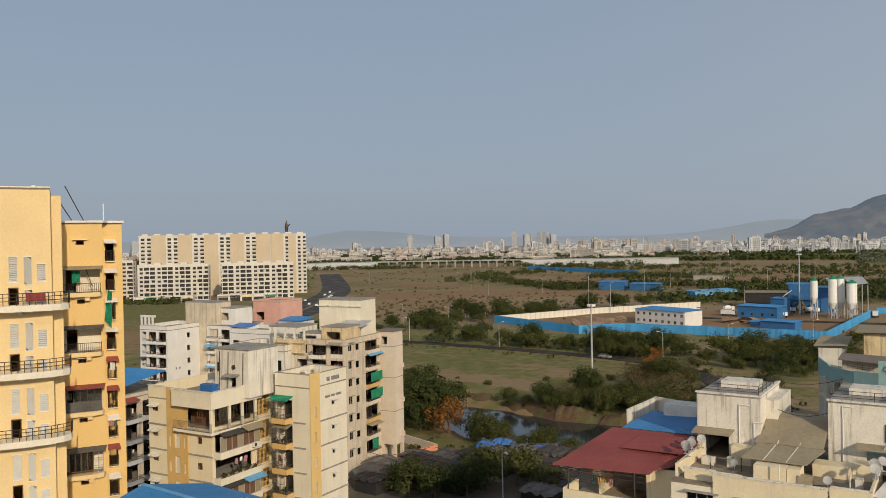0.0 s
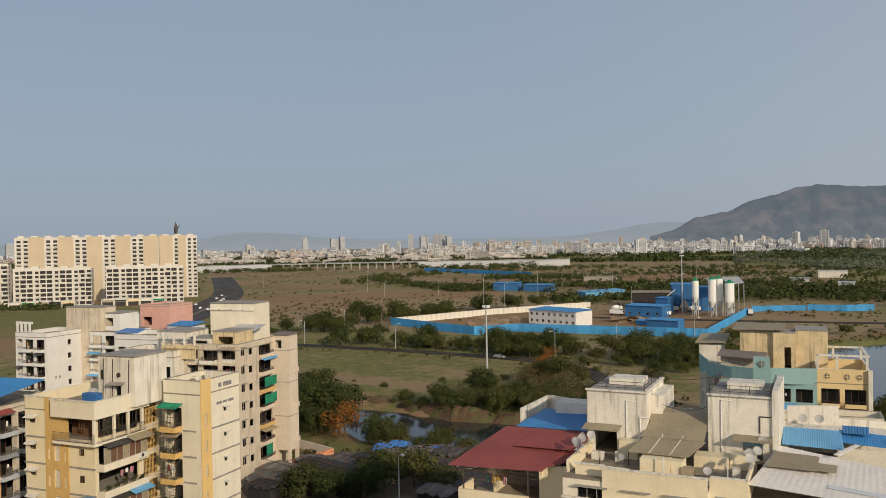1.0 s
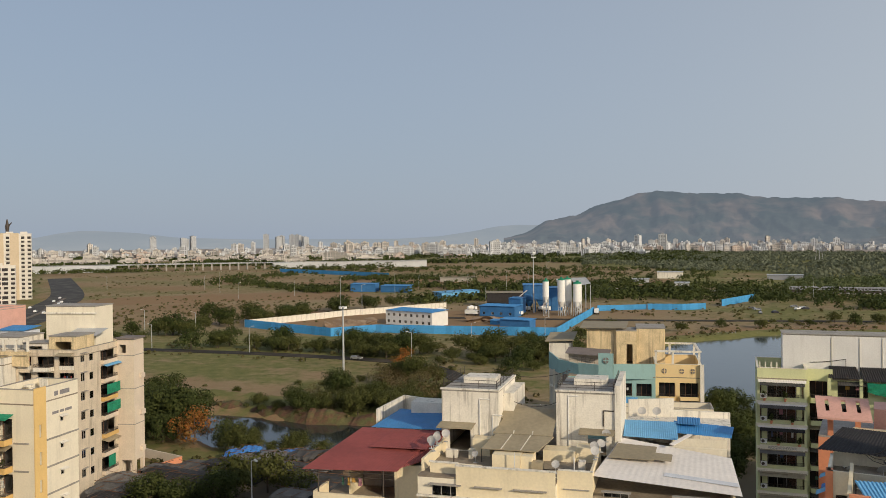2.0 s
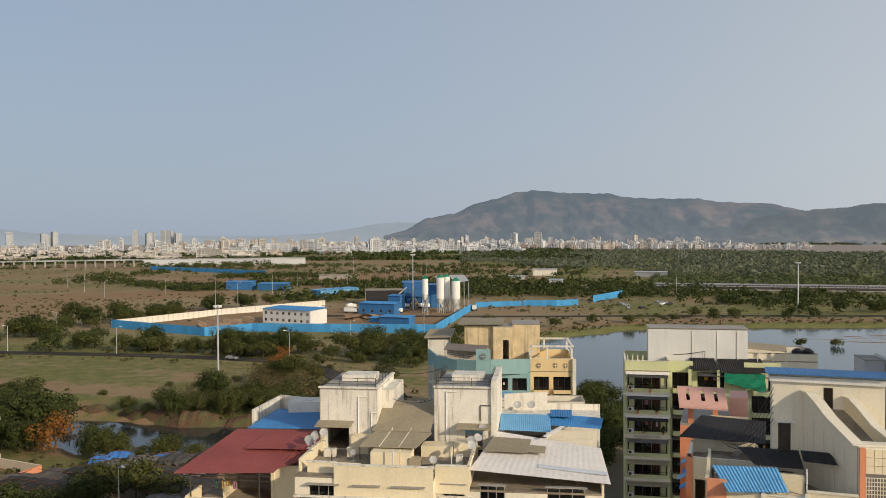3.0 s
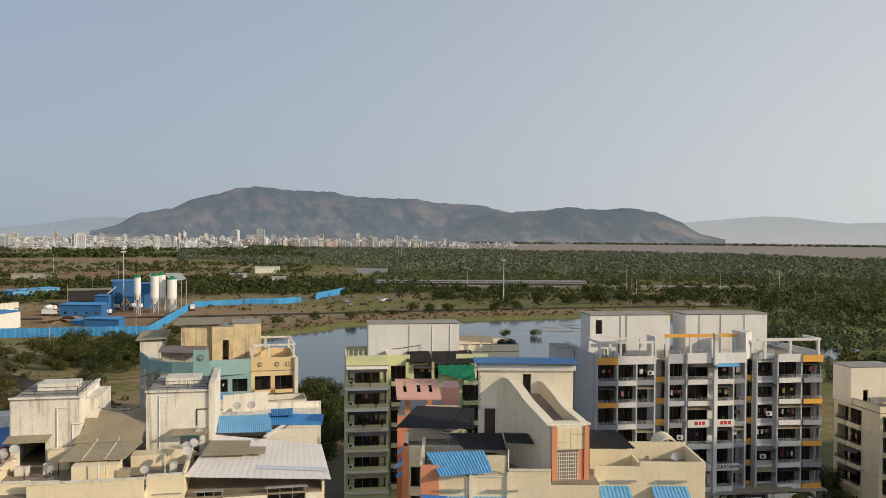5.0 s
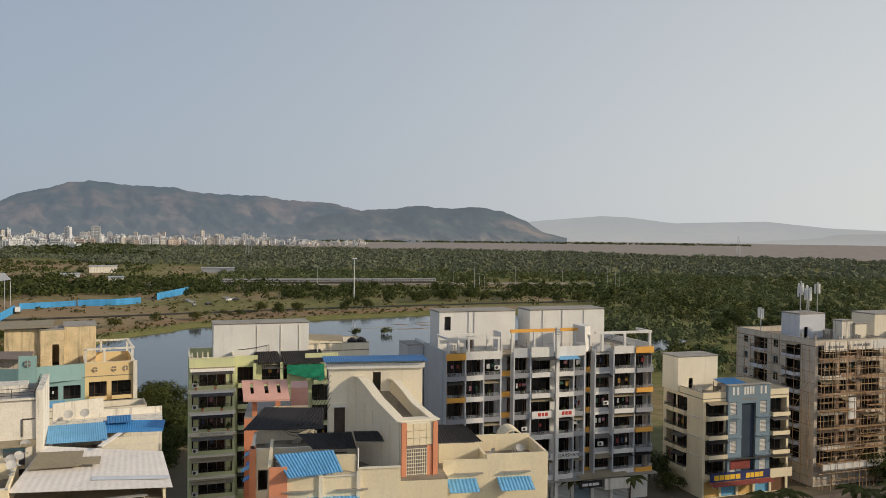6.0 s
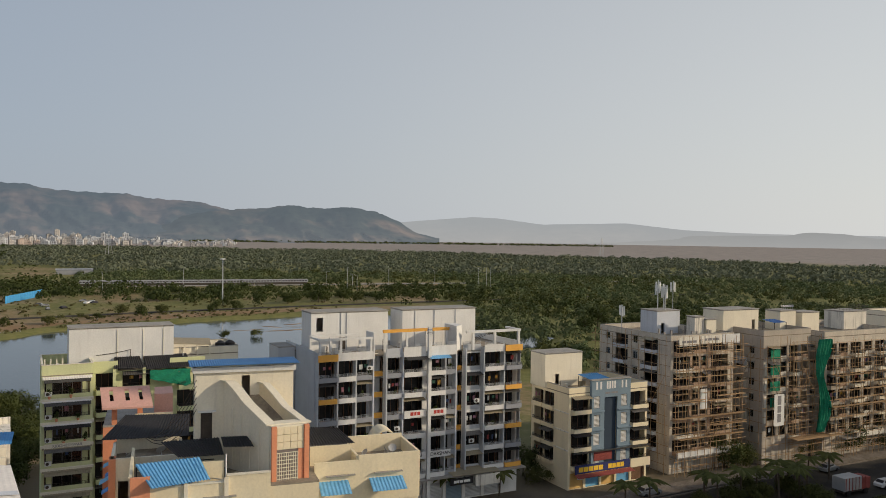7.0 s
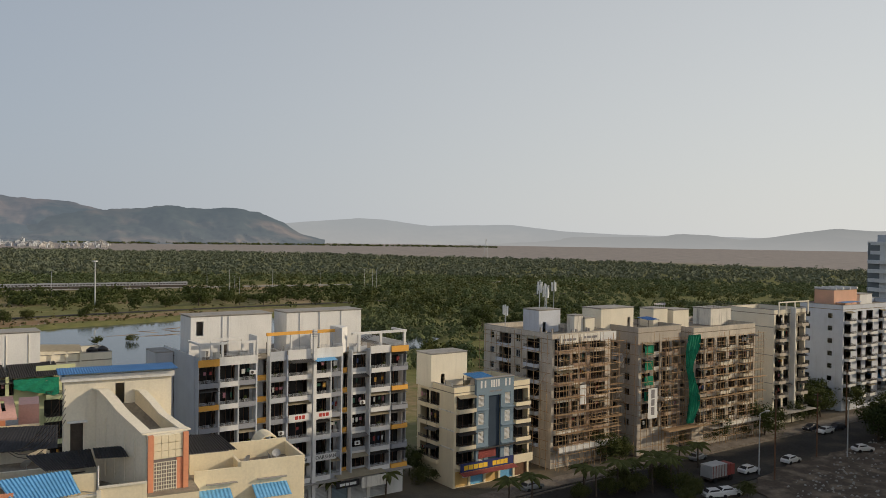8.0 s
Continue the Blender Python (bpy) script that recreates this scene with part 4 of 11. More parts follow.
def clumps(name, label, n, seed, where, leaves, mat, squash=0.75):
    """A wood of many crowns, each a ball of leaf sprays, as one sheet of growth."""
    r = np.random.default_rng(seed)
    spots = np.array(where(r, n))
    c = np.repeat(spots, leaves, axis=0)
    m = len(c)
    d = r.normal(size=(m, 3))
    d[:, 2] = np.abs(d[:, 2]) * 0.9 - 0.15
    d /= np.linalg.norm(d, axis=1)[:, None]
    size = c[:, 2:3]
    p = d * size * r.uniform(0.6, 1.08, (m, 1))
    p[:, 2] = p[:, 2] * squash + size[:, 0] * 0.35
    p[:, :2] += c[:, :2]
    u = r.normal(size=(m, 3))
    u -= d * (u * d).sum(1, keepdims=True) * 0.75
    u /= np.linalg.norm(u, axis=1)[:, None]
    w = np.cross(d, u)
    k = size ** 0.7 * r.uniform(0.14, 0.34, (m, 1)) * (40 / leaves) ** 0.5 * 1.25
    quad = np.stack([p - u * k, p + w * k * 0.75 + d * k * 0.2, p + u * k, p - w * k * 0.75 + d * k * 0.15], 1).reshape(-1, 3)
    me = bpy.data.meshes.new(name)
    me.from_pydata(quad.tolist(), [], np.arange(4 * m).reshape(-1, 4)[:, ::-1].tolist())
    me.materials.append(mat)
    me.polygons.foreach_set("use_smooth", [True] * m)
    face = d + r.normal(size=(m, 3)) * 0.16
    face /= np.linalg.norm(face, axis=1)[:, None]
    me.normals_split_custom_set_from_vertices(np.repeat(face, 4, axis=0).tolist())
    return tagged(new(name, me), label, "trees", kind="stuff")


def mangrove_spot(r, n, lo, hi, s0, s1):
    out = []
    while len(out) < n:
        d = math.sqrt(r.uniform(lo * lo, hi * hi))
        a = math.radians(r.uniform(27, 108))
        x, y = math.sin(a) * d, math.cos(a) * d
        if 0.68 * x + 0.73 * y < 650 and not (a > math.radians(66) and d > 262 + 25 * math.sin(a * 9)):
            continue
        if a < math.radians(40) and d < 900 + 20 * (40 - math.degrees(a)) + 40 * math.sin(a * 40):
            continue
        gap = math.sin(x / 41) * math.cos(y / 53) + 0.5 * math.sin(x / 17 + y / 23) + 0.35 * math.sin(x / 7 - y / 9)
        thin = 0.55 if d < 620 else 0.95
        if gap > thin or (gap > thin - 0.5 and r.random() < 0.5):
            continue
        if d > float(np.interp(math.degrees(a), SHORE_AZ, SHORE_D)) * 0.985 + 30 * math.sin(a * 19):
            continue
        out.append((x, y, s0 + (s1 - s0) * r.random() ** 2.2))
    return out


clumps("mangrove_wood", "dense olive-green mangrove wood on a tidal plain", 5200, 4, lambda r, n: mangrove_spot(r, n, 240, 820, 1.4, 4.8), 46, LEAF_M)
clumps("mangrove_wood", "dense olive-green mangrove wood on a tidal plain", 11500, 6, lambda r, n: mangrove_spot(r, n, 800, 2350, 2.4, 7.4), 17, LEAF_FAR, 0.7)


def tall_spot(r, n):
    out = []
    while len(out) < n:
        a, d = math.radians(r.uniform(50, 104)), 270 + 560 * r.random() ** 1.4
        if a < math.radians(66) and d < 700:
            continue
        x, y = math.sin(a) * d, math.cos(a) * d
        if math.sin(x / 31) + math.cos(y / 27) > -0.4:
            out.append((x, y, 2.6 + 2.8 * r.random() ** 2))
    return out


clumps("mangrove_wood", "taller bright green trees among mangrove scrub", 520, 41, tall_spot, 64, LEAF_B, 1.0)


def belts(lines):
    """Spots strewn along lines: points, spread, count, least and greatest crown."""
    def spots(r, n):
        out = []
        for pts, wide, count, s0, s1 in lines:
            for _ in range(count):
                i = r.integers(len(pts) - 1)
                t = r.random()
                x = pts[i][0] + (pts[i + 1][0] - pts[i][0]) * t + r.normal(0, wide)
                y = pts[i][1] + (pts[i + 1][1] - pts[i][1]) * t + r.normal(0, wide)
                if line_dist(np.array([[x]]), np.array([[y]]), TRACK)[0, 0] > 9 and line_dist(np.array([[x]]), np.array([[y]]), BACK_ROAD)[0, 0] > 5 and line_dist(np.array([[x]]), np.array([[y]]), HIGHWAY)[0, 0] > 18:
                    out.append((x, y, s0 + (s1 - s0) * r.random() ** 1.5))
        return out
    return spots


def polar(a, d):
    return (math.sin(math.radians(a)) * d, math.cos(math.radians(a)) * d)


clumps("tree_belt", "belt of dark dusty trees between the pond and the railway", 0, 61, belts((
    ([(240, 505), (275, 510), (305, 480), (360, 478), (410, 440)], 9.0, 130, 2.6, 6.0),
    ([(300, 450), (360, 420), (420, 370), (500, 300), (560, 220)], 15.0, 360, 1.8, 5.6),
    ([(340, 360), (400, 320), (450, 260), (500, 190)], 12.0, 220, 1.5, 4.8),
    ([(430, 470), (520, 390), (640, 260)], 9.0, 120, 1.5, 4.0),
    ([(420, 180), (450, 110), (450, 40)], 22.0, 200, 1.8, 5.0))), 50, LEAF_A, 0.9)
clumps("tree_belt", "dark hedges and thin tree lines on the brown plain", 0, 62, belts((
    ([polar(3.4, 790), polar(7.2, 668), polar(9, 640)], 6.0, 110, 2.4, 5.0),
    ([polar(1.0, 760), polar(4.0, 900), polar(7, 960)], 14.0, 80, 2.4, 5.5),
    ([polar(8.5, 640), polar(12, 665), polar(17, 690), polar(22, 640), polar(27, 600)], 14.0, 290, 2.6, 6.2),
    ([polar(10.5, 820), polar(14, 830), polar(19, 780)], 10.0, 90, 2.6, 5.5),
    ([polar(5, 1150), polar(9, 1080), polar(13, 1150)], 12.0, 70, 4.0, 8.0),
    ([polar(-9.5, 1150), polar(-5, 1160), polar(0, 1150)], 10.0, 80, 3.0, 6.5),
    ([polar(15, 520), polar(20, 540), polar(25, 545)], 12.0, 170, 2.4, 5.6),
    ([(-262, 590), (-232, 575), (-205, 548), (-185, 552)], 6.0, 60, 2.0, 4.2),
    ([polar(-26, 700), polar(-18, 720), polar(-12, 690)], 20.0, 60, 2.0, 4.5))), 34, LEAF_A, 0.85)
clumps("tree_belt", "scattered dark trees on brown building land", 0, 63, belts((
    ([polar(18, 600), polar(24, 700), polar(30, 640), polar(36, 700)], 25.0, 190, 2.2, 6.0),
    ([polar(12, 760), polar(20, 900), polar(28, 880), polar(34, 820)], 30.0, 190, 1.8, 5.0),
    ([polar(22, 1000), polar(28, 1050), polar(34, 950)], 40.0, 150, 2.0, 5.0),
    ([polar(10, 1000), polar(18, 1100)], 35.0, 90, 2.5, 5.5),
    ([polar(-8.5, 1000), polar(-8.5, 720)], 10.0, 30, 1.5, 3.5),
    ([polar(27, 530), polar(31, 590), polar(34, 620), polar(39, 640)], 14.0, 190, 2.4, 6.4),
    ([polar(24, 600), polar(27, 660), polar(30, 720)], 12.0, 110, 2.4, 6.0))), 34, LEAF_A, 0.85)


def town_trees(r, n):
    out = []
    for _ in range(n):
        a = math.radians(r.uniform(-27, 36))
        d = 1330 + 900 * r.random() ** 1.3
        if math.sin(a * 37) + math.sin(d / 90) < -0.7:
            continue
        out.append((math.sin(a) * d, math.cos(a) * d, r.uniform(3.5, 8.5)))
    return out


clumps("far_trees", "belt of dark trees before the distant town", 6500, 8, town_trees, 10, LEAF_A, 0.7)


def shore_trees(r, n):
    out = []
    for _ in range(n):
        a, d = math.radians(r.uniform(47, 76)), r.uniform(3250, 3420)
        if r.random() < 1.25 - math.degrees(a) / 85:
            out.append((math.sin(a) * d, math.cos(a) * d, r.uniform(3.5, 9.0)))
    return out


clumps("far_trees", "strip of dark trees at the foot of the hills", 1500, 18, shore_trees, 8, LEAF_A, 0.7)


def scrub_spots(r, n):
    out = []
    lines = ((CANAL, 24, 7), (FIELD_ROAD, 8, 4), ([(0, 330), (120, 280), (160, 262)], 0, 12), (RIDGE, 8, 8), ([(170, 300), (260, 300), (360, 250)], 0, 16), ([(200, 430), (330, 350), (470, 240)], 0, 30), ([(20, 410), (60, 470), (130, 520)], 0, 20), ([(-60, 380), (-20, 480), (20, 560)], 0, 30), ([(120, 190), (150, 280), (175, 300)], 0, 6))
    while len(out) < n:
        pts, off, sd = lines[r.integers(len(lines))]
        i = r.integers(len(pts) - 1)
        t = r.random()
        x = pts[i][0] + (pts[i + 1][0] - pts[i][0]) * t + r.choice((-1, 1)) * off * 0.8 + r.normal(0, sd)
        y = pts[i][1] + (pts[i + 1][1] - pts[i][1]) * t + r.choice((-1, 1)) * off * 0.8 + r.normal(0, sd)
        if clear(x, y) and y > 150:
            out.append((x, y, 0.3 + 0.9 * r.random() ** 2))
    return out


DRYLEAF = leaf_material("dry_scrub_leaves", (0.16, 0.12, 0.06), (0.085, 0.09, 0.032), 0.25, 0.85, 0.06)
clumps("scrub", "dry low scrub and weeds on waste land", 2200, 15, scrub_spots, 18, DRYLEAF, 0.7)


def plain_spots(r, n):
    out = []
    while len(out) < n:
        a, d = math.radians(r.uniform(-8, 38)), r.uniform(420, 1150)
        x, y = math.sin(a) * d, math.cos(a) * d
        if math.sin(x / 37) * math.cos(y / 29) + 0.6 * math.sin(x / 13 + y / 17) > 0.1 and clear(x, y) and not inside(np.array([[x]]), np.array([[y]]), [(22, 392), (76, 346), (142, 307), (206, 392), (140, 436), (70, 470)])[0, 0]:
            out.append((x, y, 0.4 + 1.1 * r.random() ** 2))
    return out


clumps("scrub", "dry low scrub and weeds on waste land", 1300, 16, plain_spots, 16, DRYLEAF, 0.6)

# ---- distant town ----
# bluish town walls take some of the haze into their colour
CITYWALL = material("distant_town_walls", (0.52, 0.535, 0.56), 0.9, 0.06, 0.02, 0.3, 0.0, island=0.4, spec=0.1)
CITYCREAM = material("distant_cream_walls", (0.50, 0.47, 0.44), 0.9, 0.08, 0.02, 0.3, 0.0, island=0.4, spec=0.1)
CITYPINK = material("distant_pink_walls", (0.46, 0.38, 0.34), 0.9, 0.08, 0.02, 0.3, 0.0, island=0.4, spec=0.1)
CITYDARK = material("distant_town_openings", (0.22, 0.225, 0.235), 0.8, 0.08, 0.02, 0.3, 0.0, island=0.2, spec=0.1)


def town(n, seed, a0, a1, d0, d1, h0, h1, w0, w1, tall=0.08):
    """Many far houses: pale floors stepping past dark recessed bands, roof rooms on top."""
    r = random.Random(seed)
    walls, bands = Shape(), Shape()
    for _ in range(n):
        a, d = math.radians(r.uniform(a0, a1)), r.uniform(d0, d1)
        x, y = math.sin(a) * d, math.cos(a) * d
        w, dp = r.uniform(w0, w1), r.uniform(w0, w1) * 0.7
        h = r.uniform(h0, h1) * (r.uniform(1.5, 2.2) if r.random() < tall else 1) * 0.85 * min(1.0, max(0.4, (52 - math.degrees(a)) / 12))
        yaw = -a + r.uniform(-.5, .5)
        c, s = math.cos(yaw), math.sin(yaw)

        def put(shape, x0, y0, z0, x1, y1, z1):
            k = len(shape.v)
            shape.box(x0, y0, z0, x1, y1, z1)
            for i in range(k, len(shape.v)):
                p = shape.v[i]
                shape.v[i] = (x + p[0] * c - p[1] * s, y + p[0] * s + p[1] * c, p[2])
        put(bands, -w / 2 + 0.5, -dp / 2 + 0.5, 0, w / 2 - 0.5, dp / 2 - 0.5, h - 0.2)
        nf = max(2, int(h / 3.8))
        for i in range(nf):
            z = h * (i + 0.45) / nf
            put(walls, -w / 2, -dp / 2, z, w / 2, dp / 2, z + h / nf * 0.55)
        cols = max(2, int(w / 4.5))
        for i in range(cols + 1):
            u = -w / 2 + (w - 1.6) * i / cols
            put(walls, u, -dp / 2 - 0.25, 0, u + 1.3 + r.random() * 1.6, dp / 2 - 1, h)
        put(walls, -w * 0.2, -dp * 0.2, h, w * 0.15, dp * 0.2, h + 3)
    return walls, bands


near_side = ((330, 1, -28, 22, 2000, 3300, 7, 20, 8, 20), (150, 10, -28, 22, 1900, 3000, 8, 22, 9, 24), (90, 4, -10, 14, 1450, 2050, 6, 13, 14, 42, 0.02), (60, 7, 6, 22, 1800, 2300, 9, 26, 10, 24, 0.1), (60, 14, -24, 20, 1500, 2600, 5, 14, 12, 30, 0.0))
hill_side = ((330, 2, 6, 50, 2250, 3300, 9, 24, 8, 20, 0.08), (260, 11, 6, 50, 2300, 3100, 9, 22, 8, 20, 0.08), (150, 3, 20, 46, 2300, 2900, 12, 30, 10, 24, 0.1), (9, 8, 10.3, 13.2, 2150, 2300, 34, 42, 14, 20, 0.0), (80, 9, 16, 31, 1750, 2150, 10, 22, 12, 30, 0.05), (60, 15, 8, 38, 2000, 2900, 9, 20, 10, 24, 0.0))
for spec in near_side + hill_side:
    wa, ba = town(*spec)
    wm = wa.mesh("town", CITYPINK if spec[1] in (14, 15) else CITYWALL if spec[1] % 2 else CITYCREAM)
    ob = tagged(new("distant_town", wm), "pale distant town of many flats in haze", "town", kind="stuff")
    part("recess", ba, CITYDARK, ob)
# farthest towers: haze mixed into one grey for walls and recesses alike
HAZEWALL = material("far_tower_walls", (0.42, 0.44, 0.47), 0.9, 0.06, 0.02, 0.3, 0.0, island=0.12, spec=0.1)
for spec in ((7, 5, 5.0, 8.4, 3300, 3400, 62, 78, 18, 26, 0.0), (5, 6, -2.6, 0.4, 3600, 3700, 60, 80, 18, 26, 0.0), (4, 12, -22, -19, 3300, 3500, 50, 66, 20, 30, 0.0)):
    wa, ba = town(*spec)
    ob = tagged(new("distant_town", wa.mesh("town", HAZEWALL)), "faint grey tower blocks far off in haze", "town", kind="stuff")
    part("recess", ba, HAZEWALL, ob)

# ---- building kit ----
CLOTH = [material("hung_cloth_" + n, c, 0.95, 0.15, 1.5, 8.0, 0.3) for n, c in (("red", (0.25, 0.05, 0.05)), ("white", (0.7, 0.69, 0.66)), ("blue", (0.07, 0.1, 0.2)), ("pink", (0.4, 0.2, 0.24)), ("ochre", (0.5, 0.3, 0.08)), ("green", (0.06, 0.14, 0.1)))]
BAR = material("faded_lettering", (0.25, 0.24, 0.25), 0.8, 0.2, 2.0, 8.0, 0.0)
REDPAINT = material("red_lettering", (0.5, 0.06, 0.05), 0.7, 0.1, 2.0, 8.0, 0.0)
GOLDPAINT = material("yellow_lettering", (0.85, 0.55, 0.05), 0.7, 0.08, 2.0, 8.0, 0.0)
NAVY = material("navy_sign_board", (0.03, 0.04, 0.14), 0.6, 0.1, 1.0, 8.0, 0.0)


def lettering(text, size, mat, parent, m, name="lettering"):
    c = bpy.data.curves.new("lettering", "FONT")
    c.body, c.size, c.extrude, c.align_x, c.align_y = text, size, 0.015, "CENTER", "CENTER"
    tmp = bpy.data.objects.new("lettering", c)
    me = bpy.data.meshes.new_from_object(tmp)
    bpy.data.objects.remove(tmp)
    me.materials.clear()
    me.materials.append(mat)
    ob = new(name, me)
    ob.parent, ob.matrix_basis = parent, m @ pose(0, 0, 0, 90, 0, 0)
    return ob


def bars(widths, gap, h, mat, parent, m, name="lettering"):
    s, x = Shape(), -(sum(widths) + gap * (len(widths) - 1)) / 2
    for w in widths:
        s.box(x, -0.015, -h / 2, x + w, 0, h / 2)
        x += w + gap
    return part(name, s, mat, parent, at=m)


def cloth_mesh(w, h, mat):
    def make():
        s = Shape()
        n = 5
        vs = [(-w / 2 + w * i / n, 0.05 * math.sin(i * 2.1 + j), -h * j / 3) for j in range(4) for i in range(n + 1)]
        back = [(x, y + 0.02, z) for x, y, z in vs]
        fs = [(j * (n + 1) + i, j * (n + 1) + i + 1, (j + 1) * (n + 1) + i + 1, (j + 1) * (n + 1) + i) for j in range(3) for i in range(n)]
        s.add(vs, fs).add(back, [q[::-1] for q in fs])
        return s.mesh("laundry", mat)
    return cached(("cloth", round(w, 1), round(h, 1), mat.name), make)


def laundry(world_m, rng, n=3, w=2.0):
    for i in range(n):
        mat = rng.choice(CLOTH)
        ob = new("laundry", cloth_mesh(rng.choice((0.25, 0.35, 0.5)), rng.choice((0.45, 0.7)), mat))
        ob.matrix_basis = world_m @ pose(-w / 2 + w * (i + 0.5) / n + rng.uniform(-.1, .1), rng.uniform(-.05, .05), 0)
        tagged(ob, mat.name.split("_")[-1] + " cloth hung out to dry on a balcony", "laundry", "washing on the balconies")


def potted_plant(world_m, rng):
    e = thing("potted_plant", "leafy plant in a clay pot on a balcony", "plant", world_m @ pose(0, 0, 0, 0, 0, rng.uniform(0, 360)) @ Matrix.Diagonal((1, 1, rng.uniform(0.8, 1.3), 1)), "plants on the balconies")
    part("pot", cached("pot", lambda: Shape().tube((0, 0, 0), (0, 0, 0.32), 0.13, 0.19, 10).mesh("pot", TERRACOTTA)), None, e)
    part("foliage", cached("pot_leaves", lambda: crown_mesh(leaf_cloud(random.Random(8), [(0, 0, 0.6, 0.3), (0.12, 0.1, 0.85, 0.24), (-0.1, 0.06, 0.95, 0.2)], 40, 0.1), LEAF_A)), None, e)


def ac_unit(world_m):
    e = thing("air_conditioner", "white outdoor air conditioner unit on a wall bracket", "air conditioner", world_m, "air conditioners on the flats")
    part("casing", cached("ac", lambda: Shape().box(-0.4, -0.34, 0, 0.4, -0.04, 0.55).mesh("casing", PLASTICWHITE)), None, e)
    part("fan_grille", cached("acf", lambda: Shape().tube((-0.1, -0.34, 0.28), (-0.1, -0.37, 0.28), 0.21, n=14).mesh("fan_grille", METAL)), None, e)
    part("bracket", cached("acb", lambda: Shape().box(-0.35, -0.34, -0.05, -0.3, 0, 0).box(0.3, -0.34, -0.05, 0.35, 0, 0).mesh("bracket", METAL)), None, e)
    return e


DISHMAT = material("grey_dish_paint", (0.46, 0.45, 0.44), 0.5, 0.12, 1.0, 8.0, 0.05, per=0.25)


def dish(x, y, z, yaw, size=0.45, label="grey satellite dish on a roof"):
    size *= 0.75
    e = thing("satellite_dish", label, "satellite dish", pose(x, y, z, 0, 0, yaw), "satellite dishes on the roofs")

    def bowl():
        s, n, rings = Shape(), 16, 4
        vs = [(0, 0, 0)]
        for r in range(1, rings + 1):
            q = r / rings
            vs += [(math.cos(6.2832 * i / n) * q, 0.25 * q * q - 0.0, math.sin(6.2832 * i / n) * q) for i in range(n)]
        fs = [(0, 1 + i, 1 + (i + 1) % n) for i in range(n)]
        for r in range(rings - 1):
            b, c = 1 + r * n, 1 + (r + 1) * n
            fs += [(b + i, c + i, c + (i + 1) % n, b + (i + 1) % n) for i in range(n)]
        k = len(vs)
        s.add([(x, -y, z) for x, y, z in vs], fs).add([(x, 0.03 - y, z) for x, y, z in vs], [q[::-1] for q in fs])
        return s.mesh("bowl", DISHMAT, True)
    tilt = pose(0, 0, 0.75, -38, 0, 0) @ Matrix.Diagonal((size, size, size, 1))
    part("bowl", cached("bowl", bowl), None, e, at=tilt)
    part("mast", cached("mast", lambda: Shape().tube((0, 0.06, 0), (0, 0.06, 0.8), 0.03).box(-0.18, -0.1, 0, 0.18, 0.22, 0.03).mesh("mast", STEEL)), None, e)
    part("feed_arm", cached("arm", lambda: Shape().tube((0, 0, -0.9), (0, -0.85, 0.05), 0.03).tube((0, -0.85, 0.0), (0, -0.7, 0.05), 0.09, n=8).mesh("feed_arm", STEEL)), None, e, at=tilt)
    return e


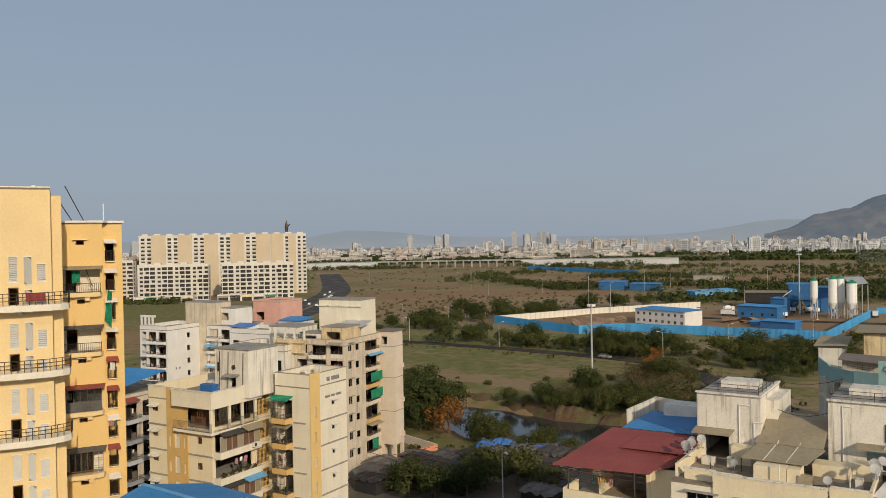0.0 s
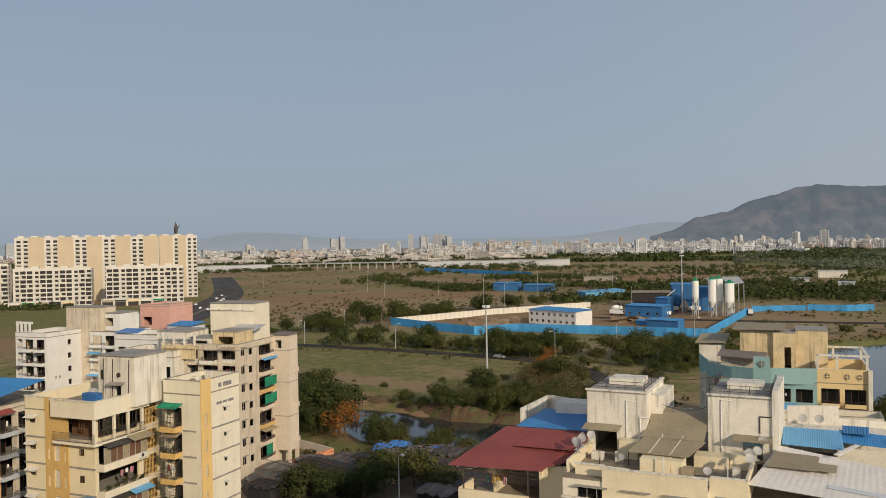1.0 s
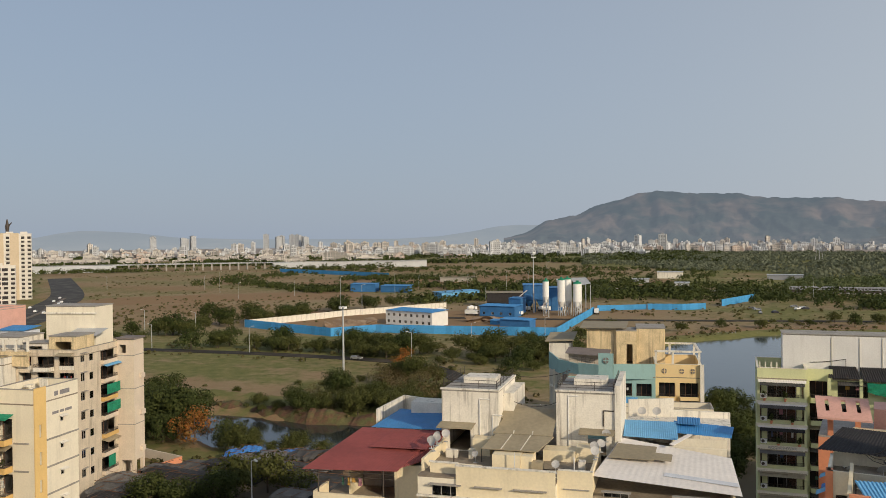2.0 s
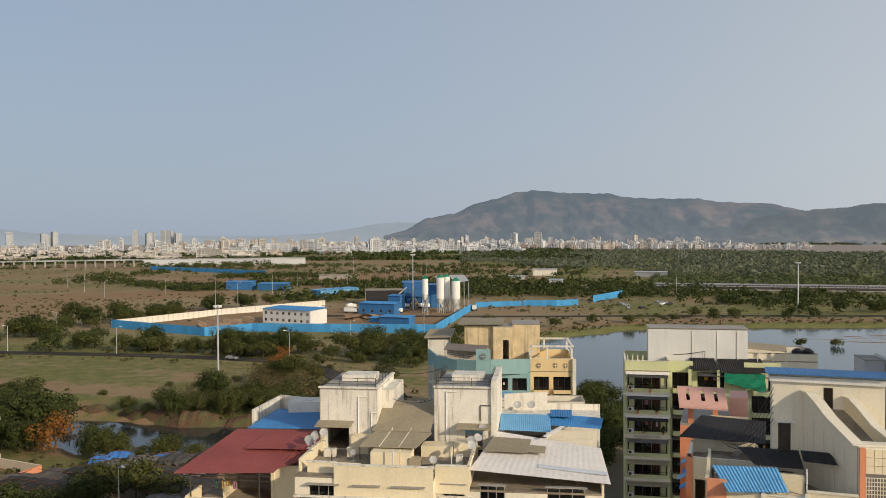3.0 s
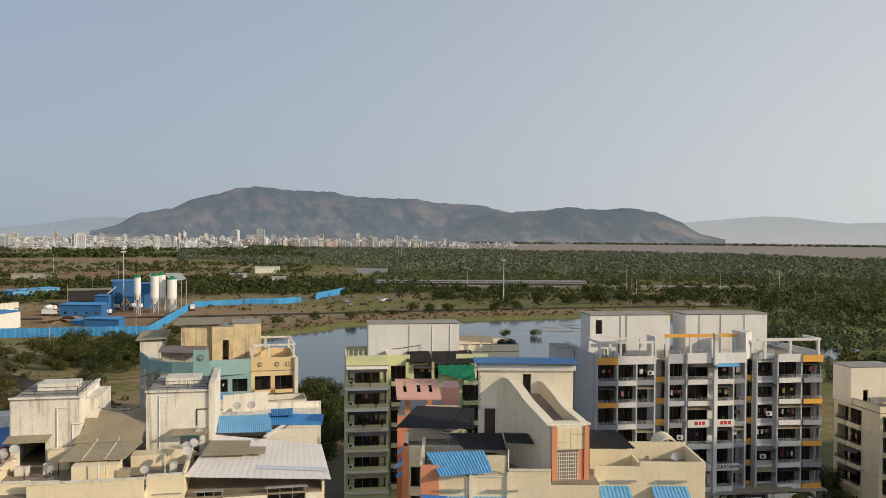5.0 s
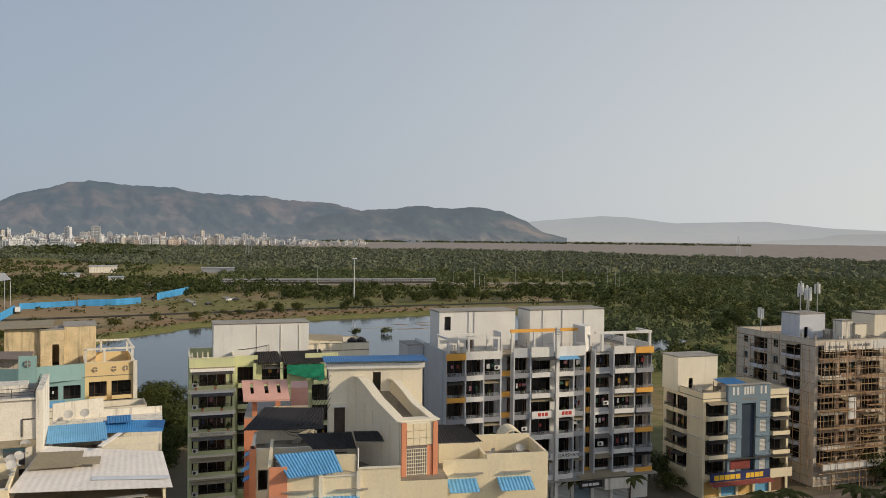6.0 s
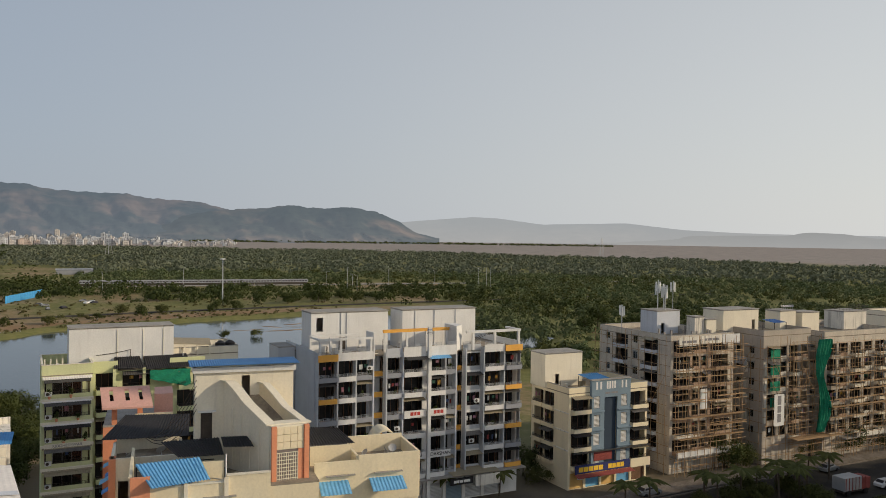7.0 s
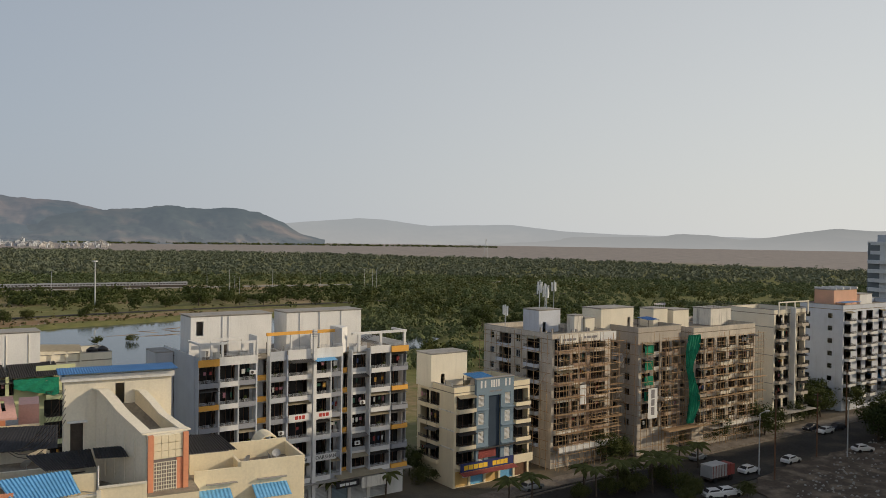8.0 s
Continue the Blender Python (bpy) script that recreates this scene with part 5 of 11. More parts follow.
class House:
    """A house as one thing with its parts; local x along the front, y into the depth."""

    def __init__(self, name, label, x, y, yaw, seed, category="apartment building"):
        self.m = pose(x, y, 0, 0, 0, yaw)
        self.e = thing(name, label, category, self.m)
        self.rng = random.Random(seed)
        self.low, self.rail, self.shaded, self.plants = 0.5, (None, True), 0.22, 0.0

    def p(self, name, shape, mat, label="", at=None, smooth=False):
        return part(name, shape, mat, self.e, label, at, smooth)

    def bays(self, face, d, zs, fh, bays, sash=None, wash=0.3, curtain=0.4):
        """d = (x0, y0, x1, y1). bays: (u0, u1, kind, material, depth). Returns the holes of that wall and sets windows and balconies."""
        holes, rng = [], self.rng
        for fi, z in enumerate(zs):
            for bay in bays:
                u0, u1, kind = bay[:3]
                mat = bay[3] if len(bay) > 3 else None
                if callable(mat):
                    mat = mat(fi)
                dep = bay[4] if len(bay) > 4 else 1.0
                w, uc = u1 - u0, (u0 + u1) / 2

                def m(zz):
                    return on_face(face, *d, uc, zz)
                if kind == "w":
                    holes.append((u0, u1, z + 1.0, z + 2.3))
                    set_window(self.e, m(z + 1.0), w, 1.3, 1 if w < 1.6 else 2, sash, curtain, rng)
                    self.p("sunshade", cached(("shade", round(w, 1)), lambda: Shape().box(-w / 2 - 0.15, -0.45, 0, w / 2 + 0.15, 0, 0.07).mesh("sunshade", CONCRETE)), None, at=m(z + 2.42))
                elif kind == "s":
                    holes.append((u0, u1, z + 0.9, z + 2.1))
                    set_window(self.e, m(z + 0.9), w, 1.2, 0, sash, 0, rng)
                elif kind == "v":
                    holes.append((u0, u1, z + 1.5, z + 2.1))
                    set_window(self.e, m(z + 1.5), w, 0.6, 0, sash, 0, rng)
                elif kind in ("b", "r"):
                    top = z + fh - 0.42
                    holes.append((u0, u1, z, top))
                    back = m(z) @ pose(0, 1.2, 0)
                    part("door", door_mesh(w - 0.1, top - z - 0.02, 2 if w > 2.4 else 1), None, self.e, at=back)
                    if kind == "b":
                        set_balcony(self.e, m(z), w - 0.06, dep, self.low, mat, 0.95 - self.low, 0.14 if self.rail[1] else 0.6, self.rail[0], self.rail[1])
                        if rng.random() < self.plants:
                            potted_plant(self.m @ m(z) @ pose(w * rng.uniform(-.35, .35), -dep * 0.6, 0), rng)
                    else:
                        self.p("balcony_wall", cached(("bw", round(w, 2), mat.name), lambda: Shape().box(-w / 2, 0.02, 0, w / 2, 0.14, 0.62).mesh("balcony_wall", mat)), None, at=m(z))
                        part("railing", railing_mesh(w, 0.42, 0.16, METAL), None, self.e, at=m(z) @ pose(0, 0.08, 0.62))
                    if rng.random() < wash * 0.55:
                        laundry(self.m @ m(z + 2.0) @ pose(0, -dep * 0.5 if kind == "b" else 0.3, 0), rng, rng.randint(1, 3), w * 0.7)
                    if rng.random() < self.shaded:
                        aw = w + 0.1
                        self.p("awning", awning_mesh(aw, 1.2, 0.35, rng.choice((BROWNSHEET, GREYTARP, GREYTARP, BLACKSHEET, BROWNSHEET))), None, at=m(top + 0.1))
                elif kind == "o":
                    holes.append((u0, u1, z + 0.15, z + fh - 0.5))
        return holes

    def tank(self, x0, y0, x1, y1, z0, z1, mat, door=None):
        """A roof room: hollow walls, a roof slab with a drip edge."""
        block(self.e, x0, y0, x1, y1, z0, z1, mat, {"front": [door] if door else []}, CONCRETE, 0, name="roof_room_wall")
        self.p("roof_slab", Shape().box(x0 - 0.12, y0 - 0.12, z1 + 0.152, x1 + 0.12, y1 + 0.12, z1 + 0.25), CONCRETE)


def roof_junk(h, x0, y0, x1, y1, z, n, seed):
    """Boxes, pipes and stacked odds and ends left on a roof."""
    r = random.Random(seed)
    for k in range(n):
        u, v = r.uniform(x0, x1), r.uniform(y0, y1)
        if k % 3 == 0:
            h.p("roof_pipe", Shape().tube((u, v, z + 0.12), (u + r.uniform(-3, 3), v + r.uniform(-1, 1), z + 0.12), 0.05, n=5), r.choice((PALE, METAL)))
        elif k % 3 == 1:
            h.p("roof_clutter", Shape().box(u, v, z + 0.004, u + r.uniform(.3, 1.1), v + r.uniform(.3, .8), z + r.uniform(.3, 1.0)), r.choice((STAINED, CONCRETE, BROWNSHEET, STAINED, PALE)))
        else:
            h.p("vent_pipe", Shape().tube((u, v, z), (u, v, z + r.uniform(0.9, 2.0)), 0.05, n=6), r.choice((PLASTICWHITE, METAL)))


def black_tank(x, y, z, r=0.75, h=1.4):
    e = thing("water_tank", "black plastic water tank on a roof", "water tank", pose(x, y, z), "roof water tanks")
    part("drum", cached(("drum", r, h), lambda: Shape().tube((0, 0, 0), (0, 0, h), r, n=18).mesh("drum", BLACKPLASTIC)), None, e)
    part("shoulder", cached(("shld", r, h), lambda: Shape().tube((0, 0, h), (0, 0, h + 0.25), r, r * 0.45, 18).mesh("shoulder", BLACKPLASTIC)), None, e)
    part("lid", cached(("lid", r, h), lambda: Shape().tube((0, 0, h + 0.25), (0, 0, h + 0.33), r * 0.4, n=14).mesh("lid", BLACKPLASTIC)), None, e)


def unit_pole():
    return cached("pole", lambda: Shape().tube((0, 0, 0), (0, 0, 1), 0.047, n=5).mesh("pole", BAMBOO))


def pole_between(parent, a, b):
    a, b = Vector(a), Vector(b)
    d = b - a
    q = Vector((0, 0, 1)).rotation_difference(d.normalized())
    ob = part("pole", unit_pole(), None, parent)
    ob.matrix_basis = Matrix.LocRotScale(a, q, (1, 1, d.length))


def scaffold(house, face, d, z1, rng, label, offsets=(0.55, 1.5), step=1.7, lift=1.75):
    """Bamboo staging before a wall: uprights, ledgers, braces, some boards."""
    e = thing("bamboo_scaffold", label, "scaffold", house.m, "scaffolds on the flats")
    x0, y0, x1, y1 = d
    L = (x1 - x0) if face in ("front", "back") else (y1 - y0)

    def q(u, off, z):
        return (x0 + u, y0 - off, z) if face == "front" else ((x0 - off, y0 + u, z) if face == "left" else (x1 + off, y0 + u, z))
    n = max(2, int(L / step))
    for off in offsets:
        for i in range(n + 1):
            u = L * i / n + rng.uniform(-.12, .12)
            pole_between(e, q(u, off, 0), q(u + rng.uniform(-.15, .15), off, z1 + rng.uniform(-.5, 1.2)))
        z = lift
        while z < z1 + 0.4:
            pole_between(e, q(-rng.uniform(0.2, 1.2), off, z + rng.uniform(-.1, .1)), q(L + rng.uniform(0.2, 1.4), off, z + rng.uniform(-.15, .15)))
            z += lift * rng.uniform(0.85, 1.1)
    for k in range(5):
        u = rng.uniform(0, L * 0.75)
        z = rng.uniform(3, z1 - 5)
        pole_between(e, q(u, offsets[-1] + 0.08, z), q(u + rng.choice((-1, 1)) * 3.0, offsets[-1] + 0.08, z + 4.5))
    return e

# ---- the street row beside the pond ----
ROW = -37.0


def grey_white_flats():
    h = House("apartment_building", "seven-storey grey and white flats with orange balcony bands", 93.9, 64.6, ROW, 21)
    h.low, h.rail, h.shaded, h.plants = 0.55, (STEEL, False), 0.4, 0.45
    W, D, g, fh = 33.1, 14.0, 4.5, 3.0
    zs = [g + fh * i for i in range(6)]
    roof = g + fh * 6

    def ends(fi):
        return ORANGE if fi % 2 == 0 else GREYPAINT
    Bm, C = (lambda f: WHITE), (lambda f: GREYPAINT)
    d = (0, 0, W, D)
    bays = [(0.15, 2.9, "b", ends, 1.2), (3.0, 5.6, "b", Bm, 1.2), (5.75, 8.2, "b", C, 1.0), (10.4, 12.8, "b", lambda f: GREYPAINT if f % 2 else MIDGREY, 1.0),
            (13.0, 16.5, "b", Bm, 1.3), (17.3, 19.7, "b", Bm, 1.3), (19.9, 21.5, "b", C, 1.0), (23.4, 26.3, "r", MIDGREY, 0.5), (26.5, 29.9, "b", Bm, 1.2), (30.1, 33.0, "b", ends, 1.4)]
    holes = h.bays("front", d, zs, fh, bays, wash=0.55)
    # recessed strips with orange bands
    for u0, u1 in ((8.35, 10.25), (21.65, 23.2)):
        holes.append((u0, u1, g, roof))
        for z in zs:
            h.p("orange_band", Shape().box(u0, 0.35, z - 0.1, u1, 0.5, z + 0.75), ORANGE)
        h.p("inner_wall", Shape().box(u0 - 0.2, 1.8, g, u1 + 0.2, 1.95, roof), MIDGREY)
    # shops at street level
    holes += [(0.8 + 3.3 * i, 3.6 + 3.3 * i, 0.1, 3.0) for i in range(9)]
    for i in range(9):
        h.p("shutter", Shape().corrugated((0.8 + 3.3 * i, 0.3, 0.1), (0.8 + 3.3 * i, 0.3, 3.0), (3.6 + 3.3 * i, 0.3, 3.0), (3.6 + 3.3 * i, 0.3, 0.1), 14, 0.03), STEEL if i % 3 else BLUEGREY)
    lholes = h.bays("left", d, zs, fh, [(10.2, 11.2, "s"), (12.2, 13.0, "v")])
    block(h.e, 0, 0, W, D, 0, roof, WHITE, {"front": holes, "left": lholes}, TERRACE, 0, slabs=zs)
    # left flank: a grey skin over the white wall, colouring in its shade
    h.p("side_wall", Shape().box(-0.12, -0.05, 0, -0.003, 8.6, roof + 1.1), MIDGREY)
    # fins between the balconies
    for u in (2.95, 5.68, 8.28, 10.32, 12.9, 19.8, 21.58, 23.3, 26.4, 30.0):
        h.p("fin", Shape().box(u - 0.1, -1.05, g - 0.2, u + 0.1, -0.003, roof + 0.5), BLUEWHITE if u in (8.28, 12.9, 21.58) else MIDGREY)
    h.p("fin", Shape().box(0.0, -1.2, g - 0.2, 0.12, -0.003, roof + 1.0), MIDGREY)
    h.p("fin", Shape().box(W - 0.12, -0.7, g - 0.2, W, -0.003, roof + 1.0), GREYPAINT)
    h.p("mast_column", Shape().box(16.6, -1.75, 0, 17.1, -1.3, roof + 4.0), WHITE, "tall white front column")
    for i in range(4):
        h.p("column_slat", Shape().box(16.5, -1.8, roof + 3.0 + 0.22 * i, 17.2, -1.25, roof + 3.08 + 0.22 * i), GREYPAINT)
    # canopy over the shops
    h.p("canopy", Shape().box(-0.3, -2.2, g - 0.35, W + 0.3, -0.003, g - 0.16), CONCRETE)
    h.p("canopy_sheet", Shape().corrugated((20.5, 0, g + 0.3), (28.5, 0, g + 0.3), (28.5, -2.6, g - 0.1), (20.5, -2.6, g - 0.1), 26, 0.04), BROWNSHEET)
    h.p("hoarding", Shape().box(24.2, -2.75, g - 1.9, 28.4, -2.65, g - 0.3), STAINED)
    # roof parapets, stepped in blocks
    for u0, u1, y, mat, hh in ((0.0, 2.95, -1.2, ORANGE, 0.7), (2.95, 8.3, -1.1, WHITE, 0.9), (10.3, 12.9, -0.9, MIDGREY, 1.1), (12.9, 16.5, -1.2, WHITE, 1.2), (17.2, 21.6, -1.2, WHITE, 1.2), (23.3, 26.4, 0.0, MIDGREY, 0.9), (26.4, 30.0, -1.1, WHITE, 0.9), (30.0, 33.1, -1.3, ORANGE, 0.7)):
        h.p("parapet", Shape().box(u0 + 0.01, y, roof - 0.25, u1 - 0.01, y + 0.12, roof + hh), mat)
        h.p("overhang", Shape().box(u0 + 0.01, y + 0.12, roof - 0.2, u1 - 0.01, -0.003, roof + 0.05), CONCRETE)
        part("railing", railing_mesh(u1 - u0 - 0.1, 0.45, 0.8, STEEL, 0, False), None, h.e, at=pose((u0 + u1) / 2, y + 0.06, roof + hh))
    for a in ((W - 0.15, 0.25, W, D), (0.0, 8.6, 0.15, D)):
        h.p("parapet", Shape().box(a[0], a[1], roof + 0.152, a[2], a[3], roof + 1.1), WHITE)
    # tank rooms
    h.tank(1.0, 5.0, 13.0, 9.5, roof + 0.15, 28.3, WHITE, (1.8, 2.8, roof + 3.2, roof + 5.2))
    h.tank(15.4, 5.0, 28.1, 9.5, roof + 0.15, 28.3, WHITE)
    for u in (5.5, 6.4, 17.5, 20.8, 24.5):
        h.p("downpipe", Shape().tube((u, 4.93, roof + 0.2), (u, 4.93, 28.3), 0.05), MIDGREY)
    h.p("stair_door", Shape().box(5.2, 4.96, roof + 0.2, 6.2, 4.995, roof + 2.2), METAL)
    roof_junk(h, 1.0, 0.6, 30.0, 4.2, roof + 0.15, 20, 71)
    # pergola beams
    zt = roof + 2.6
    for u in (0.4, 3.4, 7.9):
        for y in (-0.9, 3.4):
            h.p("pergola_post", Shape().box(u - 0.15, y - 0.15, roof + 0.15, u + 0.15, y + 0.15, zt), WHITE)
    h.p("pergola_beam", Shape().box(0.1, -1.05, zt, 8.2, -0.75, zt + 0.3), WHITE)
    h.p("pergola_beam", Shape().box(0.1, 3.25, zt, 8.2, 3.55, zt + 0.3), WHITE)
    h.p("pergola_beam", Shape().box(0.2, -0.74, zt + 0.02, 0.5, 3.24, zt + 0.28), WHITE)
    h.p("pergola_wall", Shape().box(8.2, -1.1, roof - 0.2, 8.45, 1.8, zt + 0.9), WHITE)
    for u0, u1, y in ((10.6, 14.6, 1.0), (14.62, 21.4, 1.0)):
        h.p("pergola_beam", Shape().box(u0, y, zt + 0.5, u1, y + 0.3, zt + 0.95), ORANGE)
    for u in (10.9, 14.4, 17.6, 21.0):
        h.p("pergola_post", Shape().box(u - 0.14, 1.02, roof + 0.15, u + 0.14, 1.28, zt + 0.5), WHITE)
    h.p("pergola_wall", Shape().prism([(21.6, -0.9), (23.3, 0.6), (23.3, 3.0), (21.6, 3.0)], roof + 0.152, zt + 1.3), WHITE)
    for u in (24.6, 28.4, 32.7):
        h.p("pergola_post", Shape().box(u - 0.18, -0.8, roof + 0.15, u + 0.18, -0.4, zt + 0.1), WHITE)
    h.p("pergola_beam", Shape().box(23.4, -0.85, zt + 0.1, 33.0, -0.45, zt + 0.45), WHITE)
    h.p("pergola_beam", Shape().box(32.6, -0.44, zt + 0.12, 33.0, 3.2, zt + 0.43), WHITE)
    for i in range(3):
        s = Shape()
        for k in range(10):
            a0, a1 = math.pi * k / 18, math.pi * (k + 1) / 18
            s.tube((28.2 - 3.2 * math.cos(a0), 0.6 * i, roof + 0.3 + 2.0 * math.sin(a0)), (28.2 - 3.2 * math.cos(a1), 0.6 * i, roof + 0.3 + 2.0 * math.sin(a1)), 0.03, n=4)
        h.p("arch_bar", s, METAL)
    # signs
    s1 = h.p("sign_board", Shape().box(13.0, -1.42, zs[3] + 0.02, 16.4, -1.33, zs[3] + 0.95), WHITE)
    s2 = h.p("sign_board", Shape().box(17.3, -1.42, zs[3] + 0.02, 19.8, -1.33, zs[3] + 0.95), WHITE)
    bars((0.5, 0.35, 0.45), 0.12, 0.5, REDPAINT, s1, pose(14.7, -1.42, zs[3] + 0.5))
    bars((0.45, 0.4, 0.5), 0.12, 0.5, REDPAINT, s2, pose(18.5, -1.42, zs[3] + 0.5))
    s3 = h.p("sign_board", Shape().box(13.0, -1.42, zs[1] - 0.2, 16.5, -1.33, zs[1] + 0.75), WHITE)
    s4 = h.p("sign_board", Shape().box(17.2, -1.42, zs[1] - 0.2, 20.6, -1.33, zs[1] + 0.75), WHITE)
    lettering("SAI", 0.75, BLACKSHEET, s3, pose(15.4, -1.44, zs[1] + 0.3))
    lettering("DARSHAN", 0.72, BLACKSHEET, s4, pose(18.9, -1.44, zs[1] + 0.3))
    s4 = h.p("sign_board", Shape().box(20.2, -2.35, 3.0, 24.0, -2.22, 4.0), BLACKSHEET)
    bars((0.9, 0.5, 1.1), 0.12, 0.4, WHITEPAINT, s4, pose(22.1, -2.36, 3.5))
    # blue tarpaulin shades on the upper floors
    h.p("awning", awning_mesh(3.4, 1.2, 0.3, PALEBLUE), None, at=pose(18.5, -1.2, zs[5] + 2.75))
    h.p("awning", awning_mesh(3.5, 1.2, 0.3, GREYTARP), None, at=pose(14.8, -1.2, zs[5] + 2.75))
    # lower wing behind
    block(h.e, -2.6, 9.0, -0.13, 14.0, 0, roof + 0.6, MIDGREY, {}, CONCRETE, 0, name="wing_wall")
    for u, z in ((7.6, zs[5]), (11.9, zs[2]), (25.0, zs[3]), (24.2, zs[1])):
        ac_unit(h.m @ pose(u, -1.05, z + 1.3))


grey_white_flats()


def sign_house():
    """The low cream house with a blue-grey front."""
    h = House("apartment_building", "cream five-storey house with a blue-grey front bay and shops", 124.0, 37.5, ROW, 33)
    h.shaded, h.plants = 0.7, 0.4
    W, D, g, fh = 15.9, 10.5, 3.3, 2.95
    zs = [g + fh * i for i in range(4)]
    roof = g + fh * 4
    d = (0, 0, W, D)
    holes = h.bays("front", d, zs, fh, [(0.5, 3.9, "b", lambda f: CREAM, 0.9), (12.2, 15.5, "b", lambda f: CREAM, 0.9)], wash=0.3)
    holes += [(4.4, 5.6, z + 0.4, z + 2.6) for z in zs] + [(9.8, 11.0, z + 0.4, z + 2.6) for z in zs] + [(6.6, 9.2, g + 0.2, roof - 1.2)]
    holes += [(0.4 + 3.1 * i, 3.1 + 3.1 * i, 0.05, 2.6) for i in range(5)]
    lholes = h.bays("left", d, zs, fh, [(4.0, 6.8, "b", lambda f: CREAM, 0.5), (7.0, 9.6, "b", lambda f: CREAM, 0.5)], wash=0.6)
    block(h.e, 0, 0, W, D, 0, roof, CREAM, {"front": holes, "left": lholes}, TERRACE, 0.9, slabs=zs)
    # blue-grey bay standing proud, with louvres and a dark glazed slot
    bh = [(6.6, 9.2, g + 0.3, roof - 0.8)] + [(4.5, 5.7, z + 0.5, z + 2.4) for z in zs] + [(10.0, 11.2, z + 0.5, z + 2.4) for z in zs]
    s = Shape()
    facade(s, "front", 4.1, -0.55, 11.9, 0, g, roof + 2.0, bh, 0.22)
    h.p("blue_front", s, BLUEGREY, "blue-grey painted front bay")
    h.p("bay_side", Shape().box(4.1, -0.33, g, 4.3, -0.003, roof + 2.0), BLUEGREY)
    h.p("bay_side", Shape().box(11.7, -0.33, g, 11.9, -0.003, roof + 2.0), BLUEGREY)
    h.p("bay_top", Shape().box(4.0, -0.7, roof + 2.0, 12.0, 0.2, roof + 2.12), CONCRETE)
    h.p("dark_glazing", Shape().box(6.6, -0.15, g + 0.3, 9.2, -0.05, roof - 0.8), DARKGLASSWALL)
    for z in zs:
        for u in (4.5, 10.0):
            for k in range(9):
                h.p("louvre", Shape().box(u, -0.5, z + 0.55 + 0.2 * k, u + 1.2, -0.36, z + 0.66 + 0.2 * k), WHITE)
        h.p("bay_ledge", Shape().box(4.0, -0.8, z - 0.1, 6.5, -0.56, z + 0.1), BLUEGREY)
        h.p("bay_ledge", Shape().box(9.3, -0.8, z - 0.1, 12.0, -0.56, z + 0.1), BLUEGREY)
    for u in (4.9, 5.7, 7.0, 7.5, 8.0, 8.5, 10.0, 10.8):
        h.p("roof_slot", Shape().box(u, -0.57, roof + 0.55, u + 0.34, -0.553, roof + 1.75), WHITE)
    bars((1.0, 1.3), 0.2, 0.28, BAR, h.e, pose(8.0, -0.56, roof - 0.1))
    for k in range(5):
        h.p("shop_shutter", Shape().box(0.4 + 3.1 * k, 0.3, 0.05, 3.1 + 3.1 * k, 0.36, 2.6), (OCHRE, PALEBLUE, OCHRE, PALEBLUE, WOOD)[k])
    sg = h.p("sign_board", Shape().box(0.6, -1.25, 2.75, 11.4, -1.1, 4.1), NAVY, "navy shop sign with yellow lettering")
    bars((0.85,) * 5, 0.12, 0.75, GOLDPAINT, sg, pose(3.6, -1.25, 3.4))
    bars((0.7,) * 4, 0.12, 0.75, GOLDPAINT, sg, pose(8.6, -1.25, 3.4))
    h.p("sign_stripe", Shape().box(0.6, -1.26, 2.5, 11.4, -1.1, 2.74), GOLDPAINT)
    h.p("awning", awning_mesh(11.2, 1.3, 0.35, REDROOF), None, at=pose(6.0, -1.1, 2.75))
    h.p("red_blind", Shape().corrugated((4.6, -0.62, 4.3), (4.6, -0.62, 5.8), (8.2, -0.62, 5.8), (8.2, -0.62, 4.3), 12, 0.05), REDROOF)
    for z in zs[1:]:
        h.p("string_course", Shape().box(-0.1, -0.1, z - 0.1, -0.003, D, z + 0.08), STAINED)
    h.p("shade_board", Shape().box(11.6, -1.2, 2.6, 15.7, -1.08, 4.0), CREAM)
    h.p("first_floor_awning", Shape().box(0.2, -1.3, 5.9, 15.7, -0.95, 6.05), GREYTARP)
    h.tank(-0.4, 6.0, 7.0, 10.3, roof + 0.15, 20.6, PALE, (1.6, 2.4, roof + 0.3, roof + 2.2))
    h.p("roof_sheet", Shape().corrugated((5.0, 1.2, roof + 1.9), (9.0, 1.2, roof + 1.9), (9.0, 4.5, roof + 2.2), (5.0, 4.5, roof + 2.2), 12, 0.04), BLUESHEET)
    for u in (5.1, 8.9):
        for y in (1.3, 4.4):
            h.p("sheet_post", Shape().tube((u, y, roof + 0.15), (u, y, roof + 1.9), 0.05), METAL)
    roof_junk(h, 0.6, 0.8, 15.0, 5.0, roof + 0.15, 10, 72)
    for u in (1.5, 5.8, 9.8):
        ac_unit(h.m @ pose(u, -0.95, 1.9))


sign_house()


